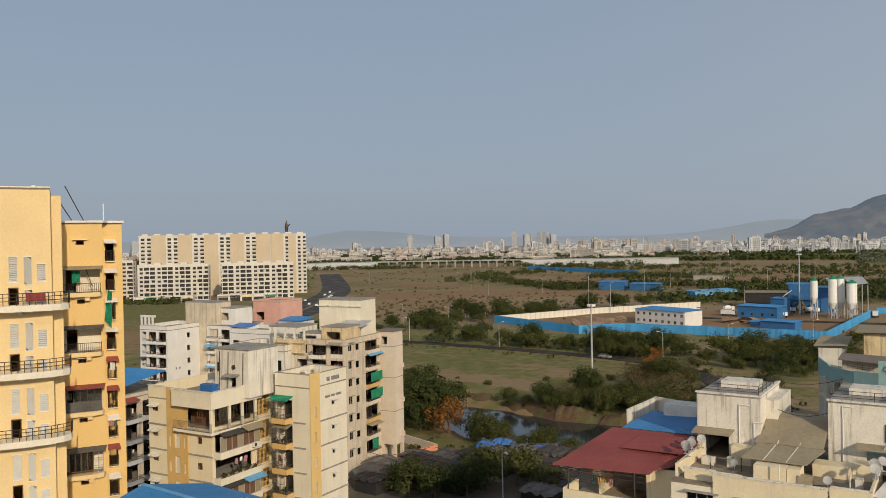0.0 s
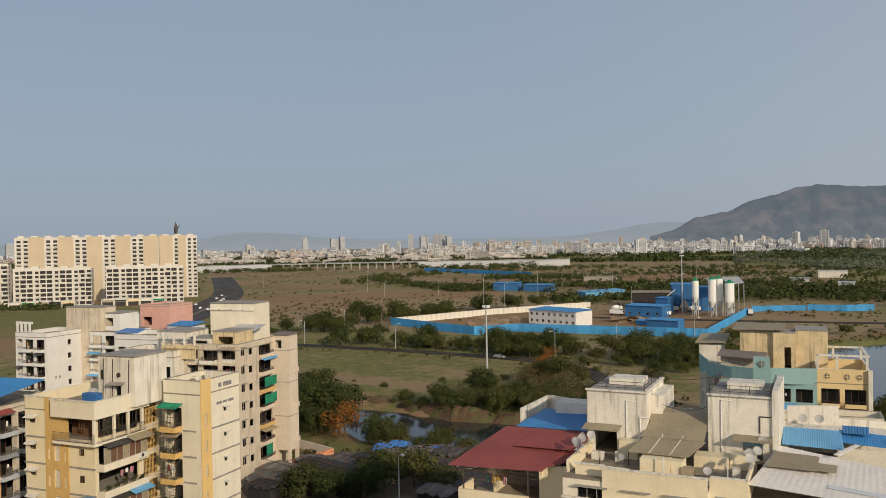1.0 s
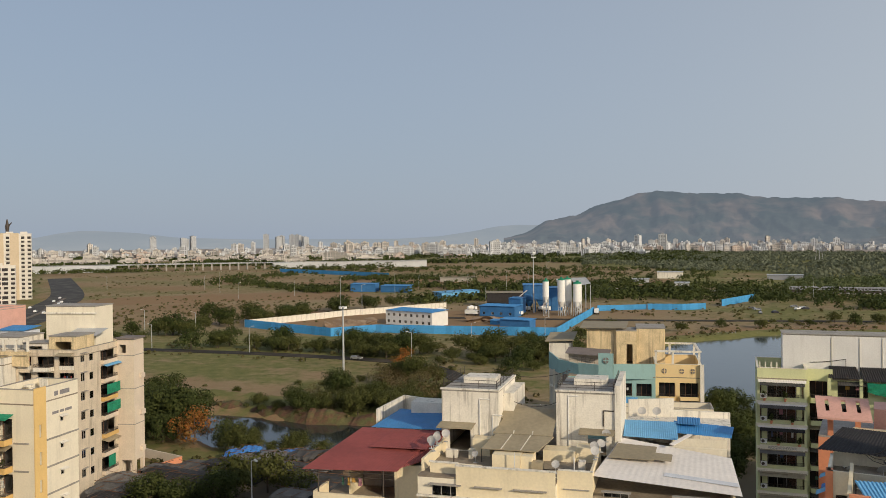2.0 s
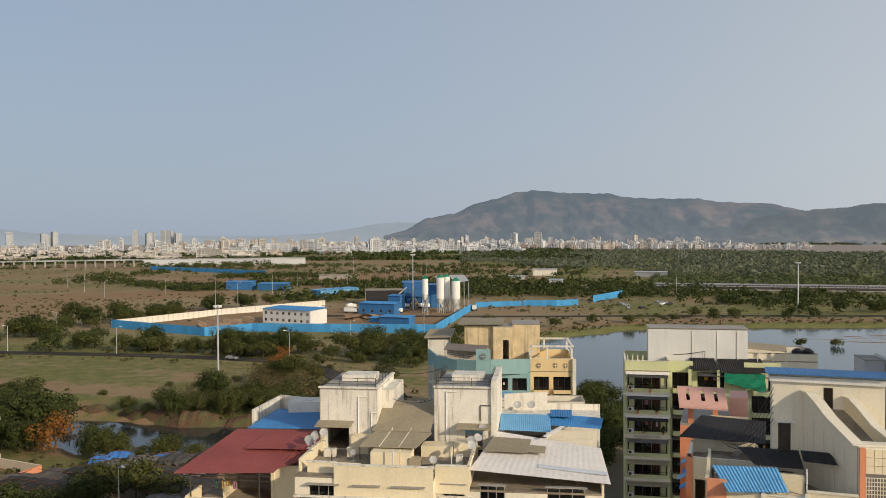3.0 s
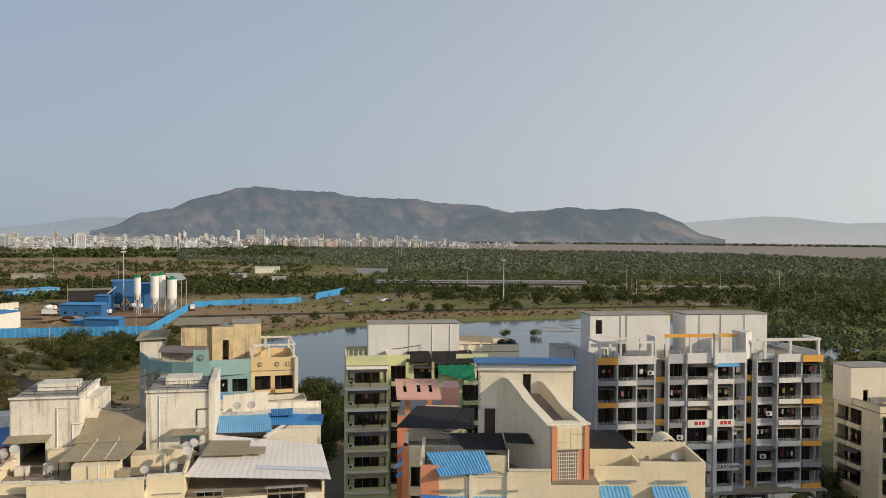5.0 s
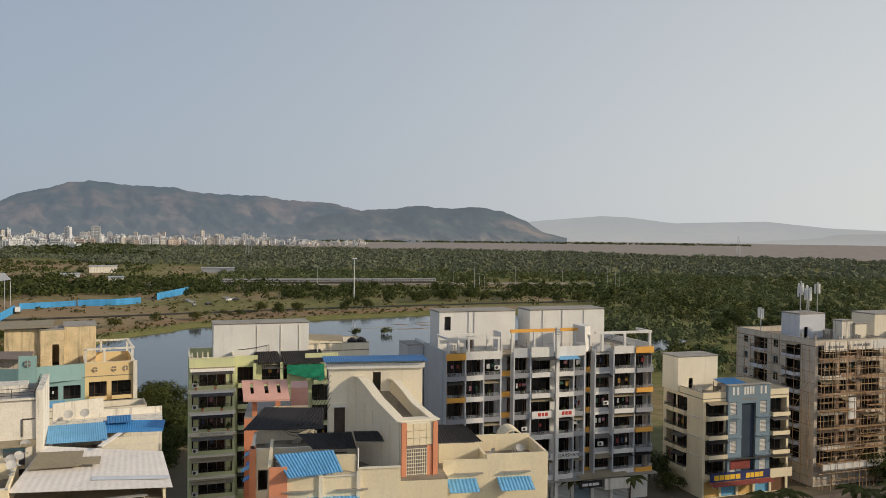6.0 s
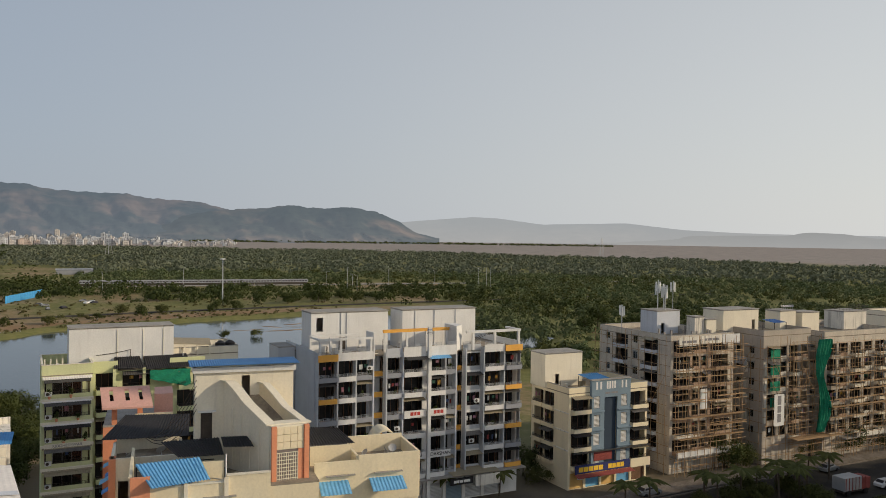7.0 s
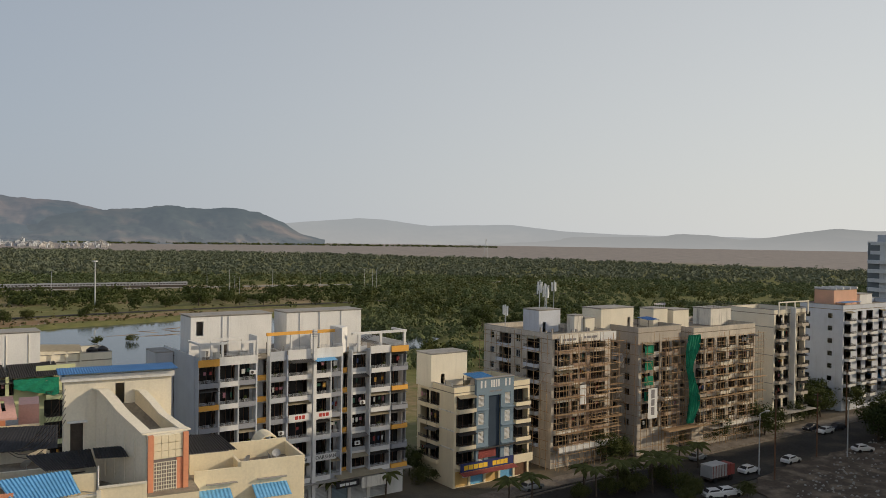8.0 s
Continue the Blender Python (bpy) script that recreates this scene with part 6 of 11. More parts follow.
def scaffold_flats_one():
    h = House("apartment_building", "weathered pale flats under bamboo scaffolding with roof antennas", 140.5, 24.9, ROW, 44)
    W, D, g, fh = 14.6, 19.0, 3.4, 2.8
    zs = [g + fh * i for i in range(7)]
    roof = g + fh * 7 - 0.6
    d = (0, 0, W, D)
    holes = h.bays("front", d, zs, fh - 0.05, [(0.6, 4.3, "b", lambda f: STAINED if f % 2 else RAWBRICK, 1.1), (4.8, 6.4, "r", RAWBRICK), (6.8, 8.4, "r", RAWBRICK), (9.2, 13.2, "b", lambda f: RAWBRICK if f % 3 else PEACH, 1.2)], wash=0.6)
    holes += [(1.0 + 3.4 * i, 3.8 + 3.4 * i, 0.1, 2.7) for i in range(4)]
    lholes = h.bays("left", d, zs, fh, [(3.2, 6.6, "b", lambda f: BLUEWHITE, 0.9), (8.4, 9.6, "w"), (11.0, 14.4, "b", lambda f: BLUEWHITE, 0.9), (16, 17.2, "s")], wash=0.3)
    block(h.e, 0, 0, W, D, 0, roof, WEATHERED, {"front": holes, "left": lholes}, TERRACE, 0.9, slabs=zs)
    for u0, u1 in ((4.35, 4.75), (6.42, 6.78), (8.45, 9.15)):
        h.p("bare_pier", Shape().box(u0, -0.05, g, u1, -0.003, roof - 0.7), RAWBRICK)
    b = h.p("sign_board", Shape().box(0.6, -1.3, roof - 0.6, 5.2, -1.18, roof + 0.9), STAINED)
    bars((0.8, 1.2, 0.9), 0.15, 0.4, BAR, b, pose(2.9, -1.3, roof + 0.1))
    b = h.p("sign_board", Shape().box(5.6, -1.3, roof - 0.5, 10.4, -1.18, roof + 0.95), STAINED)
    bars((0.6, 1.0, 1.4), 0.15, 0.4, BAR, b, pose(8.0, -1.3, roof + 0.3))
    h.p("front_parapet", Shape().box(10.6, -1.3, roof - 0.6, 14.6, -1.15, roof + 1.0), WHITE)
    h.p("canopy", Shape().box(0, -1.9, 3.0, W, -0.003, 3.2), CONCRETE)
    h.p("canopy_wall", Shape().box(0, -1.95, 3.2, W, -1.8, 4.2), WHITE)
    for i in range(4):
        h.p("shutter", Shape().box(1.0 + 3.4 * i, 0.25, 0.1, 3.8 + 3.4 * i, 0.3, 2.7), STEEL)
    h.p("banner", Shape().box(5.2, -1.75, 11.0, 6.7, -1.7, 14.4), PLASTICWHITE)
    rng = random.Random(5)
    scaffold(h, "front", d, roof, rng, "bamboo scaffold tied before a block of flats", (1.3, 2.1), 1.45, 1.4)
    scaffold(h, "left", d, roof, rng, "bamboo scaffold tied before a block of flats", (1.1,), 1.7, 1.75)
    for k, (u0, u1, z) in enumerate(((-0.4, 15.4, 9.7), (0.4, 15.2, 6.2), (8.0, 15.8, 8.0), (-0.6, 6.0, 12.6), (9.0, 15.4, 13.0))):
        h.p("staging_board", Shape().box(u0, -2.2, z, u1, -1.5, z + 0.08), BAMBOO)
    # roof rooms and antennas
    h.tank(4.6, 8.6, 10.0, 13.0, roof + 0.15, roof + 4.2, BLUEWHITE, (5.6, 6.4, roof + 0.2, roof + 2.1))
    h.tank(9.2, 4.0, 11.4, 6.0, roof + 0.15, roof + 3.4, STAINED)
    h.tank(11.6, 3.6, 14.0, 6.0, roof + 0.15, roof + 2.9, PALE)
    for k, (u, y) in enumerate(((7.4, 9.6), (8.2, 10.6), (9.0, 9.4), (8.6, 11.4), (6.6, 10.8), (7.8, 12.0), (9.4, 12.2), (1.0, 14.0), (1.9, 15.0))):
        z0 = roof + (4.4 if k < 7 else 0.15)
        tall = 4.0 + 0.6 * (k % 3) if k < 7 else 4.8
        e = thing("antenna_mast", "steel roof mast with pale panel antennas", "antenna", h.m @ pose(u, y, z0), "antennas on the flats")
        part("mast", cached(("am", round(tall, 1)), lambda: Shape().tube((0, 0, 0), (0, 0, tall), 0.06, n=6).mesh("mast", STEEL)), None, e)
        for j in range(3):
            a = 2.1 * j + k
            part("panel_antenna", cached("pa", lambda: Shape().box(-0.14, -0.08, 0, 0.14, 0.08, 1.7).mesh("panel_antenna", PLASTICWHITE)), None, e, at=pose(0.38 * math.cos(a), 0.38 * math.sin(a), tall - 1.9 + 0.3 * (j % 2), 0, 0, 57 * a))
    r = random.Random(9)
    for _ in range(14):
        u, y = r.uniform(2, 13), r.uniform(2.5, 16)
        h.p("starter_bar", Shape().box(u - 0.15, y - 0.15, roof + 0.15, u + 0.15, y + 0.15, roof + r.uniform(0.8, 1.8)), CONCRETE)


scaffold_flats_one()


def scaffold_flats_two():
    h = House("apartment_building", "grey-brown flats behind bamboo scaffolding and green netting", 157.0, 9.6, ROW, 55)
    W, D, g, fh = 31.0, 14.0, 4.2, 2.85
    zs = [g + fh * i for i in range(6)]
    roof = g + fh * 6 + 1.4
    d = (0, 0, W, D)
    # left wing stands back, right wing comes forward
    lw = (-3.0, 0.0, 9.2, D)
    holes = h.bays("front", lw, zs, fh, [(-2.0, 0.4, "r", TAUPE), (1.2, 3.0, "r", STAINED), (3.6, 6.0, "b", lambda f: RAWBRICK if f % 2 else STAINED, 0.9), (6.6, 8.6, "r", RAWBRICK)], wash=0.4)
    lh = h.bays("left", lw, zs, fh, [(2.0, 3.2, "w"), (5.0, 6.2, "s"), (8.5, 11.0, "b", lambda f: TAUPE, 0.8)])
    block(h.e, *lw, 0, roof, TAUPE, {"front": holes, "left": lh}, TERRACE, 0.9, slabs=zs)
    rw = (11.0, -1.5, W, D)
    rz = [g + fh * i for i in range(6)]
    holes = h.bays("front", rw, rz, fh, [(11.8, 14.4, "b", lambda f: TAUPE, 0.9), (15.0, 17.6, "r", RAWBRICK), (18.4, 21.4, "b", lambda f: PALE, 1.0), (22.2, 24.6, "r", STAINED), (25.4, 28.4, "b", lambda f: PALE, 1.0), (28.9, 30.6, "r", TAUPE)], wash=0.5)
    lh = h.bays("left", rw, rz, fh, [(0.4, 1.6, "v")])
    block(h.e, *rw, 0, roof - 0.6, WEATHERED, {"front": holes, "left": lh}, TERRACE, 0.9, slabs=rz)
    h.p("link_wall", Shape().box(9.2, 2.0, 0, 11.0, D - 2, roof - 0.8), TAUPE)
    rng = random.Random(7)
    scaffold(h, "front", (2.6, 0.0, 10.6, D), roof - 1.0, rng, "bamboo scaffold tied before grey flats", (1.2, 2.0), 1.5, 1.6)
    scaffold(h, "front", (11.8, -1.5, 31.0, D), roof - 1.5, rng, "bamboo scaffold tied before grey flats", (1.3, 2.0), 1.7, 1.6)
    scaffold(h, "front", (-3.0, 0.0, 3.8, D), roof - 1.0, rng, "bamboo scaffold tied before grey flats", (0.9,), 1.6, 1.7)
    scaffold(h, "left", (-3.0, 0.0, 3.8, D), roof - 1.0, rng, "bamboo scaffold tied before grey flats", (0.8,), 1.8, 1.9)
    for k in range(4):
        h.p("pale_panel", Shape().box(-2.6, -0.06, zs[1 + k] + 0.2, -2.1, -0.003, zs[1 + k] + 2.2), STAINED)
        h.p("pale_panel", Shape().box(-3.06, 3.4, zs[1 + k] + 0.3, -3.003, 4.8, zs[1 + k] + 2.1), STAINED)
    for z, u0, u1 in ((9.6, 11.4, 31.6), (15.2, 12.0, 21.0), (12.4, 20.0, 32.0)):
        h.p("staging_board", Shape().box(u0, -3.6, z, u1, -2.9, z + 0.08), BAMBOO)
    h.p("staging_board", Shape().box(2.5, -3.0, 4.3, 14.5, -1.0, 4.5), BAMBOO)
    b = h.p("sign_board", Shape().box(-3.12, 3.6, 17.2, -3.02, 8.2, 18.6), BLUEWHITE)
    bars((0.7, 1.0, 0.6), 0.15, 0.35, BAR, b, pose(-3.12, 5.9, 17.9, 0, 0, -90))
    # green net hung down the staging, and short green screens
    def net(x0, x1, y, z0, z1, seed, folds=9):
        r = random.Random(seed)
        s = Shape()
        n, mrows = folds * 2, 26
        vs = []
        for j in range(mrows + 1):
            t = j / mrows
            for i in range(n + 1):
                u = i / n
                wob = 0.5 * math.sin(t * 7 + seed) * (1 - t * 0.5)
                vs.append((x0 + (x1 - x0) * u * (0.75 + 0.3 * math.sin(t * 9 + 1)) + wob, y + 0.28 * math.sin(i * 1.6 + t * 6) + r.uniform(-.08, .08), z1 + (z0 - z1) * t))
        fs = [(j * (n + 1) + i, j * (n + 1) + i + 1, (j + 1) * (n + 1) + i + 1, (j + 1) * (n + 1) + i) for j in range(mrows) for i in range(n)]
        s.add(vs, fs)
        return s
    solid("safety_net", net(8.3, 11.6, -2.5, 5.2, 22.0, 3), GREENNET, "green safety net draped down bamboo scaffolding", "safety net", h.m, smooth=True)
    for k in range(4):
        h.p("green_screen", Shape().box(-1.9, -0.75, zs[2 + k % 4] + 0.3, 0.5, -0.7, zs[2 + k % 4] + 2.0), GREENNET)
    h.p("roof_sheet", Shape().corrugated((0.4, 0.6, roof + 2.3), (3.6, 0.6, roof + 2.3), (3.6, 3.4, roof + 2.6), (0.4, 3.4, roof + 2.6), 10, 0.04), TARP)
    for u in (0.5, 3.5):
        for y in (0.7, 3.3):
            h.p("sheet_post", Shape().tube((u, y, roof + 0.15), (u, y, roof + 2.3), 0.05), METAL)
    solid("banner", Shape().box(-1.7, -1.5, 7.0, 0.8, -1.44, 12.6), PLASTICWHITE, "long white printed banner hung on scaffolding", "banner", h.m)
    bars((1.6, 1.2, 1.5), 0.2, 0.9, BAR, h.e, pose(-0.45, -1.51, 10.0, 0, 90, 0))
    h.tank(-5.5, 7.0, 3.5, 12.0, roof + 0.15, roof + 4.0, PALE, (1.8, 2.6, roof + 0.3, roof + 2.2))
    h.tank(7.6, 5.5, 11.8, 9.0, roof + 0.15, roof + 3.6, PALE)
    h.tank(13.0, 5.0, 17.8, 8.5, roof - 0.4, roof + 3.2, PALE)
    h.tank(25.0, 5.0, 31.8, 9.5, roof - 0.4, roof + 3.0, STAINED)
    part("railing", railing_mesh(7.2, 0.9, 0.9, METAL, 4.0, False), None, h.e, at=pose(28.4, 4.9, roof + 3.3))
    for i in range(6):
        dish(*(h.m @ Vector((8.2 + 0.6 * i, 5.8, roof + 3.85))), -20 - 12 * i, 0.35, "small grey satellite dish on a roof room")
    h.p("canopy", Shape().box(15.0, -3.4, 3.4, W, -1.51, 3.6), CONCRETE)
    h.p("canopy_wall", Shape().box(18.0, -3.5, 3.6, W - 0.4, -3.38, 4.5), STAINED)


scaffold_flats_two()


def beige_flats():
    h = House("apartment_building", "beige flats with dark stacked balconies", 190.5, -14.6, ROW, 66)
    W, D, g, fh = 12.2, 12.0, 3.2, 3.05
    zs = [g + fh * i for i in range(7)]
    roof = g + fh * 7 - 0.4
    d = (0, 0, W, D)
    holes = h.bays("front", d, zs, fh - 0.06, [(0.6, 3.2, "b", lambda f: TAUPE, 1.1), (3.8, 6.0, "r", TAUPE), (6.9, 8.6, "r", TAUPE), (9.0, 11.8, "b", lambda f: TAUPE, 1.1)], wash=0.3)
    block(h.e, 0, 0, W, D, 0, roof, PALE, {"front": holes}, TERRACE, 0.9, slabs=zs)
    h.p("fin", Shape().box(6.2, -1.2, g, 6.45, -0.003, roof + 1.5), WHITE)
    for z in zs[::2]:
        h.p("string_course", Shape().box(-0.06, 0.1, z - 0.15, -0.003, D, z), CONCRETE)
    for u in (0.5, 3.3, 6.6, 11.7):
        h.p("roof_frame", Shape().box(u - 0.12, -0.9, roof - 0.2, u + 0.12, -0.66, roof + 2.6), PALE)
    h.p("roof_frame", Shape().box(0.4, -0.92, roof + 2.6, 11.9, -0.64, roof + 2.85), PALE)
    h.p("canopy", Shape().box(0, -3.0, 3.0, W, -0.003, 3.2), CONCRETE)


beige_flats()


def white_flats():
    h = House("apartment_building", "white flats with open balconies and a peach roof room", 213.0, -31.5, ROW, 77)
    W, D, g, fh = 36.0, 11.0, 3.0, 3.0
    zs = [g + fh * i for i in range(7)]
    roof = g + fh * 7
    d = (0, 0, W, D)
    holes = h.bays("front", d, zs, fh, [(0.6 + 5.0 * i + (1.0 if i % 2 else 0), 3.8 + 5.0 * i, "b", lambda f: WHITE, 1.3) for i in range(7)], wash=0.2)
    lh = h.bays("left", d, zs, fh, [(2.6, 3.8, "s"), (8.2, 9.4, "s")])
    block(h.e, 0, 0, W, D, 0, roof, BLUEWHITE, {"front": holes, "left": lh}, TERRACE, 1.0, slabs=zs)
    h.tank(3.0, 4.0, 13.5, 9.0, roof + 0.15, roof + 4.4, SALMON)
    h.tank(15.0, 4.0, 21.0, 9.0, roof + 0.15, roof + 3.0, WHITE)
    for u in (3.4, 6.6, 9.8, 13.0):
        h.p("roof_frame", Shape().box(u - 0.15, 3.6, roof + 4.5, u + 0.15, 9.2, roof + 5.1), WHITE)
    h.p("roof_sheet", Shape().box(2.4, 1.0, roof + 1.6, 10.0, 3.4, roof + 1.7), BLUESHEET)
    for u in (2.6, 9.8):
        for y in (1.2, 3.2):
            h.p("sheet_post", Shape().tube((u, y, roof + 0.15), (u, y, roof + 1.6), 0.05), METAL)


white_flats()


def corner_shop():
    e = House("shop_row", "low white shop with a blue sheet canopy on posts", 226.0, -46.0, ROW, 79, "shops")
    block(e.e, 0, 3.0, 30.0, 8.0, 0, 4.4, WHITE, {"front": [(1.0 + 5.6 * k, 5.6 + 5.6 * k, 0.1, 3.2) for k in range(5)]}, CONCRETE, 0)
    e.p("blue_roof", Shape().corrugated((-1.0, -1.0, 5.6), (31.0, -1.0, 5.6), (31.0, 8.4, 7.0), (-1.0, 8.4, 7.0), 60, 0.06), BLUESHEET, "blue sheet roof")
    e.p("fascia", Shape().box(-0.6, -0.9, 4.3, 30.6, -0.75, 5.4), WHITE)
    for k in range(6):
        e.p("canopy_post", Shape().tube((0.2 + 5.9 * k, -0.6, 0), (0.2 + 5.9 * k, -0.6, 4.3), 0.12), WHITE)


corner_shop()


def far_tower():
    h = House("tower_block", "tall white tower with dark glass and rounded balconies", 320.0, -66.0, ROW, 78, "tower")
    W, D = 22.0, 13.0
    h.p("core", Shape().box(0.6, 0.6, 0, W - 0.4, D - 0.4, 40.0), TOWERGLASS, "grey-green glazing")
    for i in range(12):
        z = 3.3 * i
        out = [(W + 0.4, -0.6), (W + 0.4, D)] + [(1.0 - (3.4 if i < 10 else 1.4) * math.sin(math.pi * k / 8), D * (1 - k / 8) - 0.6 * k / 8) for k in range(9)]
        h.p("floor_slab", Shape().prism(out, z + 3.0, z + 3.3), WHITE)
        part("balcony_wall", Shape().prism(out, z + 3.302, z + 4.3), WHITE, h.e)
    for u in (0.0, 7.2, 14.4, 21.4):
        h.p("column", Shape().box(u, -0.2, 0, u + 0.7, 0.59, 40.0), WHITE)
    h.p("side_column", Shape().box(-0.1, 5.0, 0, 0.59, 8.0, 40.0), WHITE)
    h.p("roof_house", Shape().box(4, 2, 40.5, 18, 11, 43.0), MIDGREY)
    h.p("roof_frame", Shape().box(1.0, 0.4, 42.2, 20.0, 0.8, 42.6).box(1.0, 0.45, 40.5, 1.4, 0.75, 42.198).box(19.6, 0.45, 40.5, 20.0, 0.75, 42.198), WHITE)


far_tower()

# ---- near roofs ----
def wall_between(a, b, za, zb, base, t=0.2):
    """A wall of thickness t from a to b whose top slopes from za to zb."""
    a, b = Vector((*a, 0)), Vector((*b, 0))
    n = Vector((-(b - a).y, (b - a).x, 0)).normalized() * t / 2
    return Shape().add([(a.x - n.x, a.y - n.y, base), (b.x - n.x, b.y - n.y, base), (b.x + n.x, b.y + n.y, base), (a.x + n.x, a.y + n.y, base),
                        (a.x - n.x, a.y - n.y, za), (b.x - n.x, b.y - n.y, zb), (b.x + n.x, b.y + n.y, zb), (a.x + n.x, a.y + n.y, za)],
                       [(3, 2, 1, 0), (4, 5, 6, 7), (0, 1, 5, 4), (1, 2, 6, 5), (2, 3, 7, 6), (3, 0, 4, 7)])


def cable(points, r=0.02, sag=0.0):
    s = Shape()
    for a, b in zip(points, points[1:]):
        a, b = Vector(a), Vector(b)
        prev = a
        for k in range(1, 7):
            t = k / 6
            q = a.lerp(b, t) - Vector((0, 0, sag * 4 * t * (1 - t)))
            s.tube(prev, q, r, n=4)
            prev = q
    return s


def cream_terraces():
    h = House("apartment_building", "cream flats with stained roof tanks, red and white sheet roofs", 20.7, 63.4, -33.0, 81)
    fl = 20.55
    d = (-3.4, 0.0, 8.0, 19.0)
    zs = [2.5 + 3.0 * i for i in range(6)]
    fh_holes = h.bays("front", d, zs, 3.0, [(-2.2, 0.2, "w"), (1.6, 3.6, "w"), (4.8, 7.2, "w")], wash=0)
    block(h.e, *d, 0, fl - 0.15, PALE, {"front": fh_holes}, TERRACE, 0, slabs=zs)
    # right wing under the white sheet roof
    rw = (8.0, 1.3, 21.3, 20.0)
    rh = h.bays("front", rw, zs, 3.0, [(8.6, 10.4, "w"), (11.6, 13.6, "w"), (17.0, 20.0, "w")], wash=0)
    block(h.e, *rw, 0, 19.3, PALE, {"front": rh}, TERRACE, 0, slabs=zs)
    # left wing under the red roof
    lw = (-12.6, 2.6, -3.45, 19.0)
    lh = h.bays("front", lw, zs[:-1], 3.0, [(-11.5, -9.5, "w"), (-8.6, -5.0, "o"), (-4.6, -3.6, "w")], wash=0)
    block(h.e, *lw, 0, 17.4, CREAM, {"front": lh}, TERRACE, 0, slabs=zs[:-1])
    h.p("terrace_wall", Shape().box(-6.0, 2.6, 17.4, -3.46, 2.85, 20.5), CREAM)
    set_window(h.e, pose(-4.8, 2.6, 17.9), 1.4, 1.5, 1, WOOD, 1.0, h.rng)
    h.p("terrace_post", Shape().box(-6.3, 2.5, 17.4, -6.0, 2.9, 20.5), CREAM)
    # back wall coloured dark for the shaded hollow under the red roof
    h.p("terrace_back_wall", Shape().box(-10.4, 5.6, 17.4, -3.6, 5.8, 20.9), DARKBROWN)
    h.p("terrace_side_wall", Shape().box(-10.6, 2.6, 17.4, -10.42, 5.8, 20.7), CREAM)
    h.p("terrace_front_wall", Shape().box(-12.7, -0.3, 17.4, -6.3, -0.1, 18.5), CREAM)
    h.p("terrace_parapet", wall_between((-12.6, -0.2), (-12.6, 2.6), 18.6, 18.6, 16.8), CREAM)
    h.p("terrace_slab", Shape().box(-12.7, -0.3, 16.9, -6.0, 2.58, 17.4), CREAM)
    for u in (-12.4, -6.5):
        h.p("roof_post", Shape().tube((u, 0.2, 17.4), (u, 0.2, 20.6), 0.06), METAL)
    laundry(h.m @ pose(-10.0, 1.6, 19.4), h.rng, 4, 2.2)
    # front parapet of the terrace, stepped
    h.p("parapet", Shape().box(-0.1, -0.15, fl - 1.6, 8.0, 0.02, 21.5), CREAM)
    h.p("parapet", Shape().box(-2.6, 0.9, fl - 1.0, -0.1, 1.07, 21.4), CREAM)
    h.p("parapet", Shape().box(8.0, 0.95, fl - 1.4, 10.8, 1.12, 21.4), CREAM)
    h.p("coping", Shape().box(-0.18, -0.22, 21.5, 8.06, 0.09, 21.6), STAINED)
    h.p("coping", Shape().box(-2.7, 0.84, 21.4, -0.19, 1.13, 21.49), STAINED)
    h.p("coping", Shape().box(8.07, 0.9, 21.4, 10.85, 1.17, 21.49), STAINED)
    h.p("parapet", Shape().box(-3.4, 1.1, fl, -3.2, 8.2, 21.6), CREAM)
    h.p("parapet", Shape().box(10.6, 1.2, fl - 1.0, 10.8, 9.0, 21.5), CREAM)
    h.p("terrace_floor", Shape().box(8.0, 1.15, fl - 0.2, 10.6, 9.0, fl), TERRACE)
    for u0, u1 in ((-2.9, 0.6), (1.0, 4.2), (4.4, 7.9), (8.3, 11.0), (15.6, 20.8)):
        y = 0.0 if u0 < 8 else 1.3
        h.p("window_shade", Shape().slab((u0, y, 18.9), (u1, y, 18.9), (u1, y - 1.0, 18.5), (u0, y - 1.0, 18.5), 0.09), STAINED if u0 > 3 else BROWNSHEET)
    # two stained tank rooms with rails on top
    for u0, v0, u1, v1, door in ((-3.6, 8.2, 1.7, 16.5, (-2.9, -0.9, fl + 0.05, fl + 2.4)), (6.8, 9.4, 12.0, 17.2, (9.6, 11.2, fl + 0.05, fl + 2.3))):
        block(h.e, u0, v0, u1, v1, fl, 26.0, STAINED, {"front": [door]}, CONCRETE, 0, name="tank_room_wall")
        h.p("tank_roof_edge", Shape().box(u0 - 0.1, v0 - 0.1, 26.152, u1 + 0.1, v0 + 0.25, 26.3), STAINED)
        h.p("tank_roof_edge", Shape().box(u1 - 0.25, v0 + 0.26, 26.152, u1 + 0.1, v1 + 0.1, 26.3), STAINED)
        part("railing", railing_mesh(u1 - u0 - 0.3, 0.75, 1.3, METAL, 0, False), None, h.e, at=pose((u0 + u1) / 2, v0 + 0.15, 26.3))
        part("railing", railing_mesh(v1 - v0 - 0.6, 0.75, 1.4, METAL, 0, False), None, h.e, at=pose(u1 - 0.15, (v0 + v1) / 2, 26.3, 0, 0, 90))
        part("railing", railing_mesh(v1 - v0 - 0.6, 0.75, 1.4, METAL, 0, False), None, h.e, at=pose(u0 + 0.15, (v0 + v1) / 2, 26.3, 0, 0, 90))
        h.p("tank_hatch", Shape().box(u0 + 1.2, v0 + 3.5, 26.152, u1 - 1.0, v0 + 6.0, 26.75), STAINED)
    h.p("side_fin", Shape().box(12.0, 9.2, fl, 12.5, 17.4, 26.9), STAINED)
